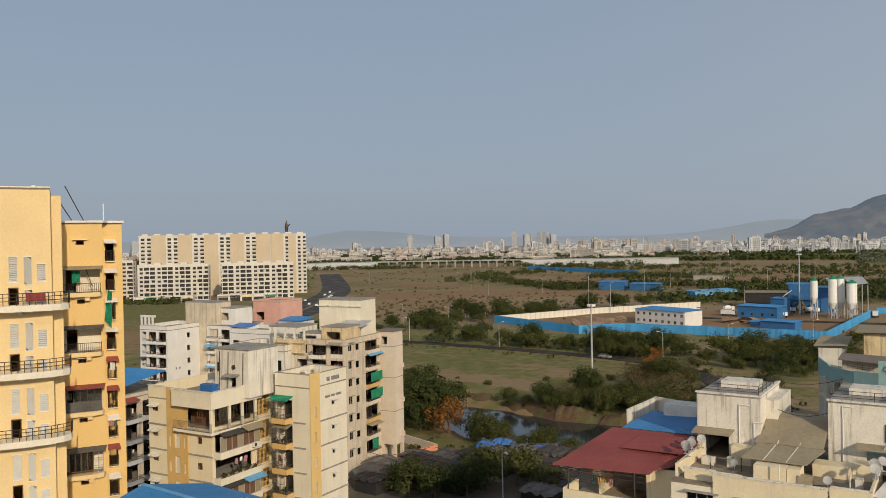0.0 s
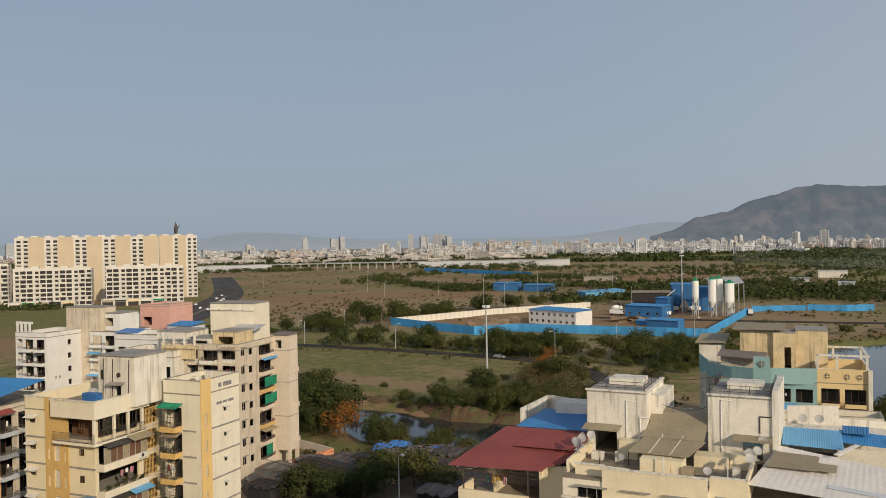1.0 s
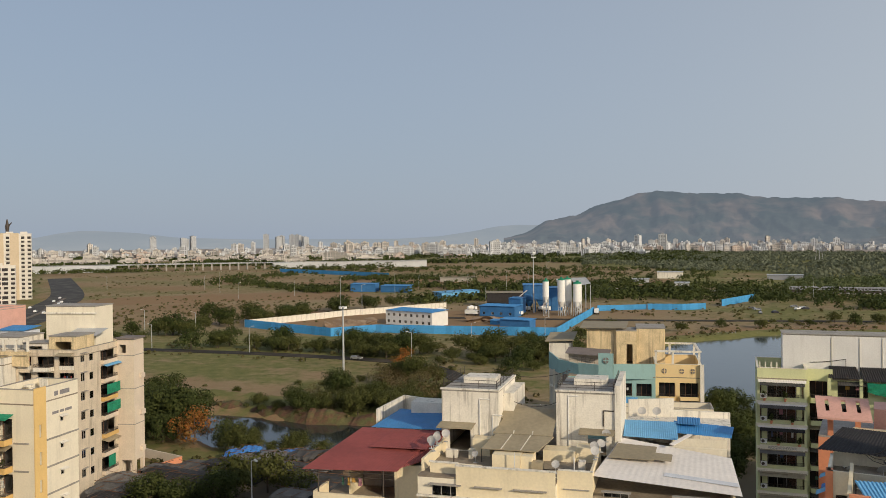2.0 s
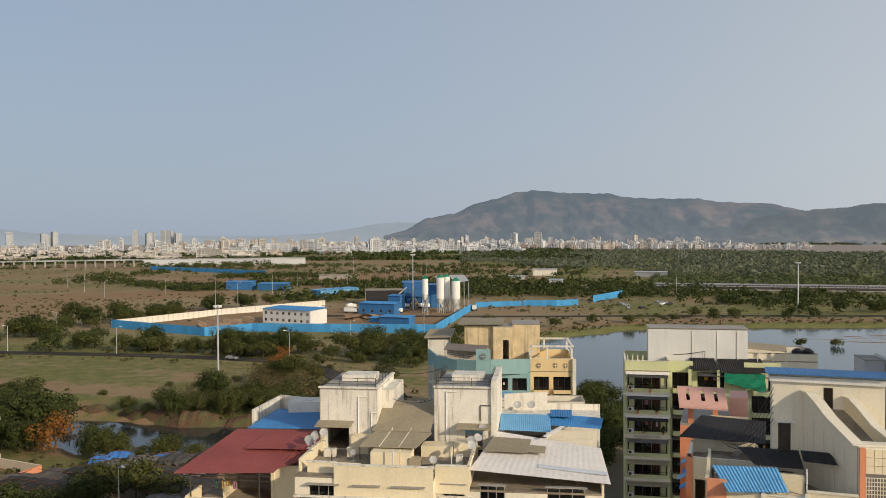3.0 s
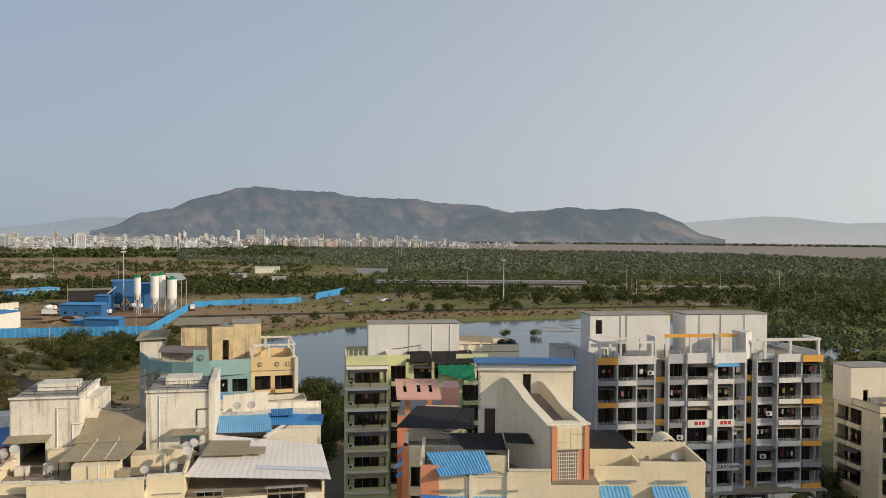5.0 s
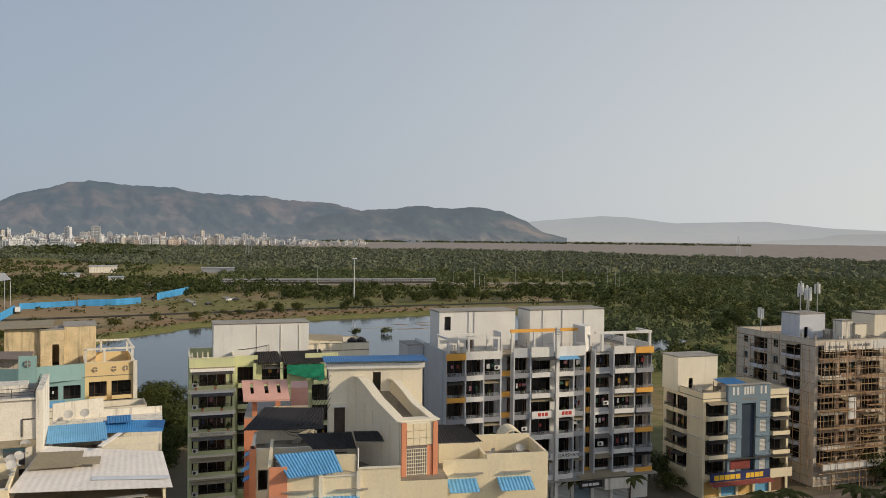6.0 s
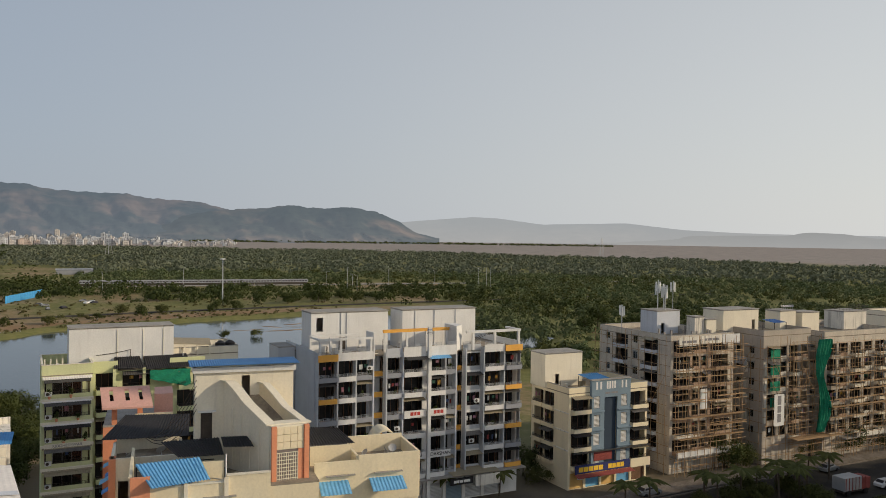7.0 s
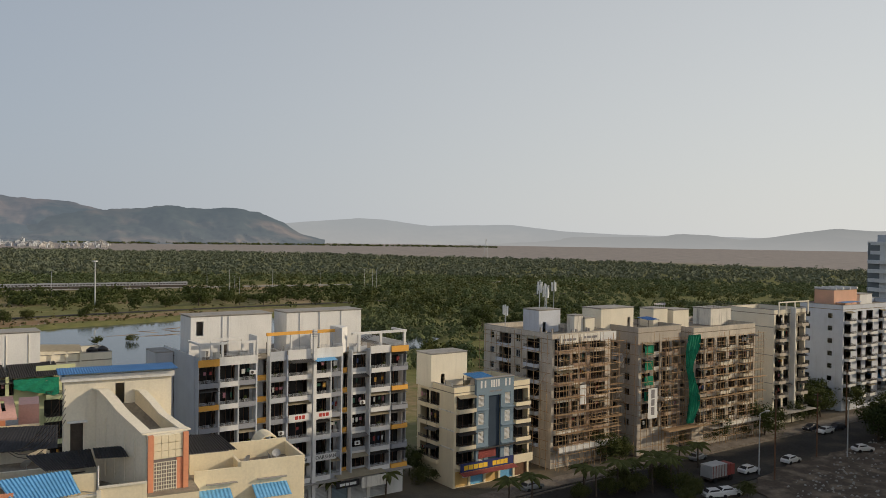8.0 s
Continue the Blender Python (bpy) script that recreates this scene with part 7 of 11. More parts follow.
    h.p("tank_step", Shape().box(1.7, 10.5, fl, 2.7, 16.4, 25.6), STAINED)
    for k, (u, v, z0, z1) in enumerate(((0.0, 8.14, 21.0, 25.4), (1.2, 8.14, fl, 24.0), (7.9, 9.34, fl, 25.8), (11.0, 9.34, 23.2, 24.6))):
        h.p("pipe", Shape().tube((u, v, z0), (u, v, z1), 0.05).tube((u, v, z1), (u + 0.9, v, z1), 0.05), PLASTICWHITE if k != 3 else METAL)
    h.p("door_hood", Shape().slab((-3.7, 8.2, 23.2), (-0.4, 8.2, 23.2), (-0.5, 7.0, 22.9), (-3.8, 7.0, 22.9), 0.08), BROWNSHEET)
    h.p("door_hood", Shape().slab((8.9, 9.4, 22.95), (12.0, 9.4, 22.95), (12.0, 8.2, 22.7), (8.9, 8.2, 22.7), 0.08), BROWNSHEET)
    # curved brown canopy between the tank rooms and the flatter one before it
    s = Shape()
    prof = [(13.4, 24.1), (12.2, 24.3), (11.0, 24.15), (9.4, 23.5), (7.3, 22.6)]
    for (v0, z0), (v1, z1) in zip(prof, prof[1:]):
        s.slab((1.9, v0, z0), (6.75, v0, z0), (6.75, v1, z1), (1.4, v1, z1), 0.06)
    h.p("canopy_roof", s, BROWNSHEET, "brown-grey curved canopy sheet")
    h.p("canopy_roof", Shape().slab((1.7, 7.2, 22.55), (6.9, 7.2, 22.55), (5.9, 4.2, 21.95), (1.0, 4.2, 21.95), 0.06), BROWNSHEET)
    for u in (3.2, 4.9):
        h.p("canopy_joint", Shape().slab((u, 12.2, 24.34), (u + 0.08, 12.2, 24.34), (u + 0.08, 7.3, 22.64), (u, 7.3, 22.64), 0.03), STAINED)
        h.p("canopy_joint", Shape().slab((u - 0.1, 7.2, 22.59), (u - 0.02, 7.2, 22.59), (u - 0.42, 4.2, 21.99), (u - 0.5, 4.2, 21.99), 0.03), STAINED)
    h.p("light_well", Shape().box(2.2, 3.2, fl, 4.6, 5.4, 21.75), CREAM)
    h.p("light_well", Shape().box(4.65, 3.4, fl, 5.6, 5.2, 21.7), CREAM)
    h.p("roof_box", Shape().box(6.0, 6.6, fl, 8.8, 8.4, 21.5), CREAM)
    h.p("roof_box", Shape().box(8.85, 6.9, fl, 10.4, 8.6, 21.8), CREAM)
    h.p("roof_box", Shape().box(-0.4, 6.9, fl, 1.2, 8.1, 22.1), CREAM)
    # red profiled roof on posts, with a raised sheet
    h.p("red_roof", Shape().corrugated((-13.6, -0.5, 20.5), (-5.4, 0.6, 20.5), (-4.2, 9.4, 22.0), (-11.8, 9.0, 22.0), 30, 0.010), REDROOF, "red profiled sheet roof")
    h.p("red_roof", Shape().corrugated((-5.4, 1.2, 20.6), (-3.5, 3.4, 20.9), (-3.5, 9.4, 22.0), (-4.4, 9.4, 22.0), 9, 0.04), REDROOF)
    h.p("red_roof", Shape().corrugated((-9.4, 4.4, 21.42), (-4.0, 4.6, 21.42), (-4.2, 8.4, 22.05), (-8.4, 8.2, 22.05), 20, 0.010), REDROOF)
    h.p("roof_truss", Shape().box(-12.6, 0.3, 20.2, -5.6, 0.36, 20.26).box(-12.6, 0.3, 19.8, -5.6, 0.36, 19.86), METAL)
    h.p("blue_roof", Shape().corrugated((-11.0, 9.3, 22.0), (-4.0, 9.3, 22.1), (-5.2, 15.4, 22.3), (-10.8, 17.6, 22.1), 44, 0.018), BLUESHEET, "blue sheet roof")
    h.p("rear_parapet", wall_between((-11.7, 12.8), (-11.3, 20.4), 23.0, 23.0, 17.4), STAINED)
    h.p("rear_parapet", wall_between((-11.2, 20.3), (-3.6, 18.2), 23.0, 22.8, 17.4), STAINED)
    h.p("rear_box", Shape().box(-9.0, 15.6, 20.0, -3.8, 18.0, 23.3), STAINED)
    # white sheet roof and its brown patch, blue sheets behind
    h.p("white_roof", Shape().corrugated((10.7, 1.7, 20.95), (22.0, 1.2, 20.3), (21.7, 8.7, 21.2), (12.5, 10.2, 22.1), 22, 0.010), WHITESHEET, "white profiled sheet roof")
    h.p("skylight_strip", Shape().slab((16.2, 3.1, 20.92), (21.9, 2.6, 20.58), (21.8, 3.3, 20.67), (16.3, 3.8, 21.01), 0.02), BLUEWHITE)
    h.p("brown_patch", Shape().slab((11.7, 5.0, 21.65), (15.4, 5.2, 21.55), (15.6, 8.2, 21.95), (12.3, 8.4, 22.05), 0.03), BROWNSHEET)
    h.p("brown_patch", Shape().slab((15.0, 5.4, 21.62), (16.8, 5.4, 21.5), (16.9, 6.8, 21.72), (15.2, 6.9, 21.8), 0.03), BROWNSHEET)
    h.p("blue_roof", Shape().corrugated((12.6, 11.2, 22.0), (17.4, 11.2, 21.9), (17.2, 15.8, 22.5), (12.5, 15.8, 22.5), 26, 0.018), PALEBLUE)
    h.p("blue_roof", Shape().corrugated((17.0, 13.4, 22.05), (22.0, 13.4, 21.8), (22.4, 16.2, 22.2), (17.0, 16.4, 22.5), 26, 0.018), BLUESHEET)
    h.p("blue_roof", Shape().corrugated((17.3, 15.0, 22.5), (19.4, 15.0, 22.5), (19.4, 17.2, 22.7), (17.3, 17.2, 22.7), 9, 0.04), BLUESHEET)
    h.p("roof_wall", Shape().box(12.6, 10.3, 19.3, 21.4, 10.5, 21.5), PALE)
    h.p("roof_wall", Shape().box(16.9, 13.2, 19.3, 21.6, 13.4, 21.6), PALE)
    h.p("rear_wall", wall_between((12.6, 20.2), (17.0, 20.8), 23.6, 23.8, 12.0), STAINED)
    h.p("rear_wall", wall_between((17.0, 20.9), (22.4, 21.8), 22.6, 22.4, 12.0), STAINED)
    h.p("rear_roof", Shape().slab((12.6, 16.2, 22.0), (22.2, 16.6, 21.7), (22.4, 21.8, 21.8), (12.6, 20.2, 22.0), 0.15), STAINED)
    h.p("ridge_cap", Shape().slab((16.6, 8.6, 22.15), (17.0, 8.4, 22.12), (18.6, 10.6, 22.6), (18.2, 10.8, 22.6), 0.05), WHITESHEET)
    h.p("side_wall", Shape().box(21.3, 1.5, 10.0, 21.5, 13.0, 20.2), CREAM)
    h.p("awning_band", Shape().box(-3.4, -0.42, 18.9, 8.0, -0.152, 19.05), STAINED)
    for u, v, z, yaw, k in ((-3.4, 4.0, 21.7, -150, .5), (-3.2, 5.0, 21.7, -130, .5), (-3.4, 5.9, 21.7, -170, .45), (-2.8, 6.6, 21.7, -140, .5), (-3.0, 3.2, 21.7, 170, .5), (0.4, 4.6, fl, -160, .4), (7.6, 3.0, fl, -150, .45), (10.7, 4.2, 21.55, -140, .5), (10.7, 5.0, 21.55, -170, .45), (10.5, 5.9, 21.55, -150, .5), (11.0, 6.6, 21.6, -120, .5), (11.3, 8.6, 22.0, -150, .5), (14.0, 18.4, 22.1, -150, .55), (15.4, 18.6, 22.1, -160, .55)):
        q = h.m @ Vector((u, v, z))
        dish(q.x, q.y, q.z, yaw + 120, k)
    roof_junk(h, -2.8, 1.6, 10.0, 6.4, fl, 14, 74)
    for a, b in (((-0.6, 16.4, 26.9), (7.2, 16.8, 26.9)), ((1.6, 10.5, 25.4), (7.0, 11.0, 25.0))):
        h.p("cable", cable([a, b], 0.025, 0.8), METAL)


cream_terraces()


def stair_house():
    h = House("apartment_building", "cream house with a tall stair block, sloping parapets and terracotta pilasters", 51.8, 48.0, -45.0, 91)
    fl = 20.0
    zs = [2.0 + 3.0 * i for i in range(6)]
    for d, top in (((-4.4, -5.0, 9.9, 9.0), fl), ((9.9, -2.2, 19.2, 9.0), fl - 0.2)):
        fh = h.bays("front", d, zs, 3.0, [(d[0] + 1.2, d[0] + 3.4, "w"), (d[0] + 5.4, d[0] + 7.6, "w")], wash=0)
        block(h.e, *d, 0, top - 0.15, CREAM, {"front": fh}, TERRACE, 0, slabs=zs)
    # tall rear block with blue sheet roof
    d = (0.5, 1.2, 8.7, 4.4)
    block(h.e, *d, fl, 28.3, PALE, {"front": [(0.95, 1.9, fl + 2.4, fl + 4.7), (4.3, 5.0, 25.4, 27.7)], "left": [(2.6, 3.3, 25.0, 26.8)]}, CONCRETE, 0)
    h.p("cornice", Shape().box(0.3, 0.95, 28.05, 8.9, 1.198, 28.5), WHITE)
    h.p("cornice", Shape().box(0.25, 1.2, 28.05, 0.498, 4.5, 28.5), WHITE)
    h.p("blue_roof", Shape().corrugated((0.0, 0.5, 28.72), (9.2, 0.5, 28.72), (9.2, 4.4, 28.66), (0.0, 4.4, 28.66), 46, 0.04), BLUESHEET, "blue sheet roof")
    h.p("roof_sill", Shape().box(0.5, 1.2, 28.452, 8.7, 4.3, 28.6), PALE)
    h.p("door_hood", Shape().box(0.7, 0.75, fl + 4.75, 2.2, 1.199, fl + 4.85), WHITE)
    h.p("door_leaf", Shape().box(0.95, 1.5, fl + 2.4, 1.9, 1.56, fl + 4.7), METAL)
    for k in range(5):
        h.p("iron_step", Shape().box(0.85, 0.4 - 0.16 * k, fl + 2.3 - 0.32 * k, 2.0, 0.62 - 0.16 * k, fl + 2.34 - 0.32 * k), METAL)
    # sloping channel: two parapets that curve down to the front block
    left = [(2.95, 1.2, 27.3), (3.35, 0.55, 27.25), (3.85, -0.2, 26.75), (4.6, -1.4, 25.8), (6.15, -3.8, 24.4)]
    right = [(5.9, 1.2, 27.0), (6.3, 0.6, 26.95), (6.9, -0.4, 26.3), (7.6, -1.6, 25.4), (9.0, -3.45, 24.4)]
    for line, mat, w0, w1 in ((left, PALE, 0.42, 0.42), (right, CREAM, 0.3, 0.3)):
        for (ax, ay, az_), (bx, by, bz_) in zip(line, line[1:]):
            h.p("ramp_wall", wall_between((ax, ay), (bx, by), az_, bz_, fl - 2, 0.25), mat)
            h.p("ramp_cap", Shape().slab((ax - w0, ay, az_ + 0.12), (ax + w1, ay, az_ + 0.12), (bx + w1, by, bz_ + 0.12), (bx - w0, by, bz_ + 0.12), 0.117), PALE)
    h.p("ramp_cap", Shape().slab((5.75, -4.05, 24.54), (9.45, -3.6, 24.54), (9.1, -2.75, 24.6), (6.5, -3.05, 24.6), 0.13), PALE)
    h.p("ramp_floor", Shape().slab((3.0, 1.2, 26.0), (5.9, 1.2, 26.0), (8.9, -3.2, 23.4), (6.2, -3.6, 23.4), 0.15), TERRACE)
    # front block with terracotta pilasters and a grille
    ex = (Vector((10.0, -3.6, 0)) - Vector((6.1, -4.1, 0))).normalized()

    def along(u, off):
        q = Vector((6.1, -4.1, 0)) + ex * u + Vector((ex.y, -ex.x, 0)) * off
        return (q.x, q.y)
    h.p("front_wall", wall_between(along(0.0, 0), along(3.1, 0), 24.4, 24.4, 0.0, 0.3), PALE)
    for u0, u1 in ((0.0, 0.4), (2.7, 3.1)):
        h.p("pilaster", wall_between(along(u0, 0.25), along(u1, 0.25), 24.4, 24.4, 0.0, 0.25), TERRACOTTA, "terracotta painted pilaster")
    for k in range(3):
        for j in range(4):
            h.p("wall_tile", wall_between(along(0.47 + 0.555 * j, 0.2), along(1.0 + 0.555 * j, 0.2), 23.08 + 0.6 * k, 23.08 + 0.6 * k, 22.52 + 0.6 * k, 0.12), CREAM)
    h.p("grille_back", wall_between(along(0.42, 0.17), along(2.68, 0.17), 22.45, 22.45, 6.0, 0.05), DARKBROWN)
    h.p("grille_side", wall_between(along(2.2, 0.22), along(2.68, 0.22), 22.45, 22.45, 6.0, 0.08), TERRACOTTA)
    xs = [0.02 + 0.19 * (k // 2) + 0.05 * (k % 2) for k in range(20)]
    zs_ = [15.0 + 0.3 * (k // 2) + 0.06 * (k % 2) for k in range(50)]
    a = Vector((*along(0.42, 0.3), 0))
    part("grille", lattice(xs, zs_, lambda i, j: i % 2 == 0 or j % 2 == 0, 0, 0.05).mesh("grille", PALE), None, h.e, at=pose(a.x, a.y, 0, 0, 0, math.degrees(math.atan2(ex.y, ex.x))))
    # left terrace: striped blue sheet, black sheets, parapets
    h.p("striped_sheet", Shape().corrugated((-4.1, -3.6, 22.0), (0.7, -2.8, 22.0), (1.4, -5.0, 20.8), (-2.9, -6.2, 20.8), 18, 0.07), PALEBLUE, "faded blue striped awning sheet")
    for u, v in ((-4.0, -3.6), (0.6, -2.9)):
        h.p("sheet_post", Shape().tube((u, v, fl), (u, v, 22.0), 0.05), METAL)
    h.p("black_sheet", Shape().corrugated((-2.2, 0.9, 22.5), (2.4, 0.3, 22.7), (2.6, -2.6, 22.0), (-0.9, -2.4, 22.0), 20, 0.06), BLACKSHEET, "black corrugated sheet")
    h.p("black_sheet", Shape().corrugated((2.5, -0.4, 22.9), (4.6, -1.4, 23.1), (4.9, -3.0, 22.6), (2.6, -2.2, 22.5), 10, 0.06), BLACKSHEET)
    h.p("parapet", wall_between((-3.0, -5.0), (2.6, -5.0), 20.5, 20.5, 16, 0.25), CREAM)
    h.p("parapet", wall_between((2.6, -5.0), (6.0, -5.0), 21.0, 21.0, 16, 0.25), CREAM)
    h.p("parapet", wall_between((-4.4, -5.0), (-4.4, 4.0), 21.4, 21.4, 16, 0.25), CREAM)
    h.p("parapet", wall_between((-4.4, -5.1), (-3.0, -5.1), 21.4, 21.4, 14, 0.4), TERRACOTTA)
    h.p("low_wall", Shape().box(0.2, -2.9, fl, 2.6, -2.7, fl + 1.6), CREAM)
    h.p("white_pole", Shape().tube((2.6, -4.7, 20.0), (2.6, -4.7, 22.6), 0.06), WHITEPAINT)
    h.p("coping", Shape().box(-3.0, -5.2, 20.502, 2.6, -4.8, 20.6), PALE)
    h.p("coping", Shape().box(2.601, -5.2, 21.002, 6.0, -4.8, 21.1), PALE)
    for u in (-0.4, 2.6):
        h.p("wall_pier", Shape().box(u - 0.16, -5.3, 16.0, u + 0.16, -5.127, 20.9), PALE)
    h.p("awning", awning_mesh(5.4, 1.3, 0.5, PALEBLUE), None, at=pose(0.0, -5.13, 18.9))
    for u, v, w, dd, hh, mat in ((0.9, -1.2, 0.9, 0.6, 0.7, STAINED), (-3.4, -1.6, 0.7, 0.7, 1.1, BLACKPLASTIC), (-2.0, -3.2, 0.5, 0.5, 0.8, BLUESHEET), (3.4, -3.2, 0.8, 0.5, 0.6, BROWNSHEET)):
        h.p("roof_clutter", Shape().box(u, v, fl + 0.004, u + w, v + dd, fl + hh), mat)
    h.p("roof_pipe", cable([(-4.0, 0.6, fl + 0.3), (-0.5, -1.0, fl + 0.3), (2.6, -3.8, fl + 0.3)], 0.05), PALE)
    h.p("tarpaulin", Shape().slab((-4.4, -5.6, 19.2), (-2.4, -5.9, 19.2), (-1.6, -7.0, 18.4), (-3.8, -7.0, 18.2), 0.05), TARP)
    # rear-left terrace
    lb = House("apartment_building", "cream and terracotta house with black sheet roofs", 51.8 - 4.0, 48.0 + 5.0, -45.0, 92)
    block(lb.e, 0.2, 2.0, 6.0, 13.5, 0, 19.6, PALE, {"front": [(0.8, 2.0, 14.2, 16.4), (0.8, 2.0, 17.2, 19.2)], "left": [(4, 5.2, 14.2, 15.8), (8, 9.2, 17.2, 19)]}, TERRACE, 0)
    for a, b in (((0.2, 2.1), (6.0, 2.1)), ((0.3, 2.2), (0.3, 8.0)), ((5.9, 2.2), (5.9, 8.0))):
        lb.p("parapet", wall_between(a, b, 20.9, 20.9, 19.0, 0.25), PALE)
    lb.p("black_sheet", Shape().corrugated((-0.9, 7.6, 21.2), (6.6, 6.4, 21.4), (6.8, 10.6, 22.5), (1.0, 11.6, 22.5), 26, 0.03), BLACKSHEET)
    lb.p("sheet_wall", Shape().box(0.4, 8.2, 19.7, 5.8, 8.4, 21.4), PALE)
    lb.p("pilaster", Shape().box(0.05, 1.85, 0, 0.6, 3.0, 20.9), TERRACOTTA)
    for k in range(4):
        lb.p("window_awning", awning_mesh(1.3, 0.9, 0.5, (PALEBLUE, TARP)[k % 2]), None, at=pose(0.2, 3.0 + 2.6 * k, 19.2 - 1.6 * (k % 2), 0, 0, -90))
    q = lb.m @ Vector((1.6, 4.0, 19.8))
    dish(q.x, q.y, q.z, 200, 0.6, "grey satellite dish on a small terrace")
    q = lb.m @ Vector((4.2, 5.2, 19.8))
    dish(q.x, q.y, q.z, 160, 0.6, "grey satellite dish on a small terrace")
    # pink tiled sloping roof with three slots
    pk = House("apartment_building", "house with a pink tiled sloping roof panel", 58.5, 66.0, -45.0, 93)
    block(pk.e, 0.4, -0.6, 7.0, 8.0, 0, 20.4, TERRACOTTA, {}, CONCRETE, 0)
    pk.p("parapet", Shape().box(3.4, -0.7, 20.4, 7.0, -0.5, 21.6), CREAM)
    pk.p("roof_room", Shape().box(5.2, 1.0, 20.42, 7.0, 5.0, 23.2), PINK)
    s = Shape()
    u0, u1, v0, v1, za, zb = 0.0, 4.7, -1.75, 1.4, 24.05, 22.55
    for a, b in ((u0, 0.8), (1.15, 2.25), (2.65, 3.55), (3.9, u1)):
        s.slab((a, v1, za), (b, v1, za), (b + 0.4, v0, zb), (a + 0.4, v0, zb), 0.18)
    for a, b in ((0.8, 1.15), (2.25, 2.65), (3.55, 3.9)):
        s.slab((a, v1, za), (b, v1, za), (b + 0.05, v1 - 0.4, za - 0.19), (a + 0.05, v1 - 0.4, za - 0.19), 0.18)
        s.slab((a + 0.27, v0 + 1.0, zb + 0.475), (b + 0.27, v0 + 1.0, zb + 0.475), (b + 0.4, v0, zb), (a + 0.4, v0, zb), 0.18)
    pk.p("sloping_roof", s, PINK, "pink tiled sloping panel with three slots")
    for u in (1.2, 3.6):
        pk.p("roof_post", Shape().box(u, -0.4, 20.3, u + 0.5, 0.1, 22.9), TERRACOTTA)
    # lower right terraces
    h.p("black_sheet", Shape().corrugated((9.9, 3.8, 22.3), (13.0, 2.6, 22.3), (14.0, 0.0, 21.5), (10.0, 0.0, 21.5), 16, 0.06), BLACKSHEET)
    h.p("sheet_wall", Shape().box(10.0, -0.2, fl - 0.2, 13.6, 0.0, 21.45), CREAM)
    for a, b, z in (((10.0, -2.2), (13.8, -2.2), 20.6), ((13.8, -2.2), (19.2, -2.2), 21.0), ((19.2, -2.2), (19.2, 3.2), 21.0), ((13.7, -2.2), (13.7, 1.2), 21.0), ((14.0, 3.2), (19.2, 3.2), 21.3)):
        h.p("parapet", wall_between(a, b, z, z, 17, 0.22), CREAM)
    s = Shape()
    n = 10
    for k in range(n):
        a0, a1 = math.pi * k / n, math.pi * (k + 1) / n
        s.slab((19.0 - 1.2 + 1.2 * math.cos(a0), 3.6, 20 + 1.6 * math.sin(a0)), (19.0 - 1.2 + 1.2 * math.cos(a1), 3.6, 20 + 1.6 * math.sin(a1)), (19.0 - 1.2 + 1.2 * math.cos(a1), 6.0, 20 + 1.6 * math.sin(a1)), (19.0 - 1.2 + 1.2 * math.cos(a0), 6.0, 20 + 1.6 * math.sin(a0)), 0.15)
    h.p("rounded_parapet", s, CREAM)
    for u in (11.6, 16.2):
        h.p("awning", awning_mesh(3.0 if u > 12 else 2.6, 1.7, 0.7, PALEBLUE), None, at=pose(u, -2.25, 19.0))
        h.p("dark_window", Shape().box(u - 1.3, -2.3, 15.2, u + 1.3, -2.21, 18.3), BLACKSHEET)
    h.p("awning", awning_mesh(2.2, 1.4, 0.6, PALEBLUE), None, at=pose(4.6, -5.1, 18.4))
    for u, v, yaw in ((14.8, -0.4, -120), (16.8, 0.0, 40), (17.6, 0.6, -60), (12.4, 5.0, -100)):
        q = h.m @ Vector((u, v, fl - 0.1))
        dish(q.x, q.y, q.z, yaw, 0.5, "grey satellite dish on a cream terrace")
    for k in range(6):
        h.p("cable", cable([(0.6, 1.1, 27.5 - 0.5 * k), (-2.6 - 0.2 * k, 6.0, 21.8)], 0.03, 0.6 + 0.2 * k), METAL)
    h.p("cable", cable([(3.1, 1.0, 27.4), (3.6, 0.4, 24), (3.9, -0.2, 22.6)], 0.025, 0.3), METAL)
    for k in range(4):
        h.p("wall_pipe", Shape().tube((3.45 + 0.62 * k, -0.02 - 0.97 * k, 20.5), (3.45 + 0.62 * k, -0.02 - 0.97 * k, 25.2 - 0.4 * k), 0.035), PALE)


stair_house()


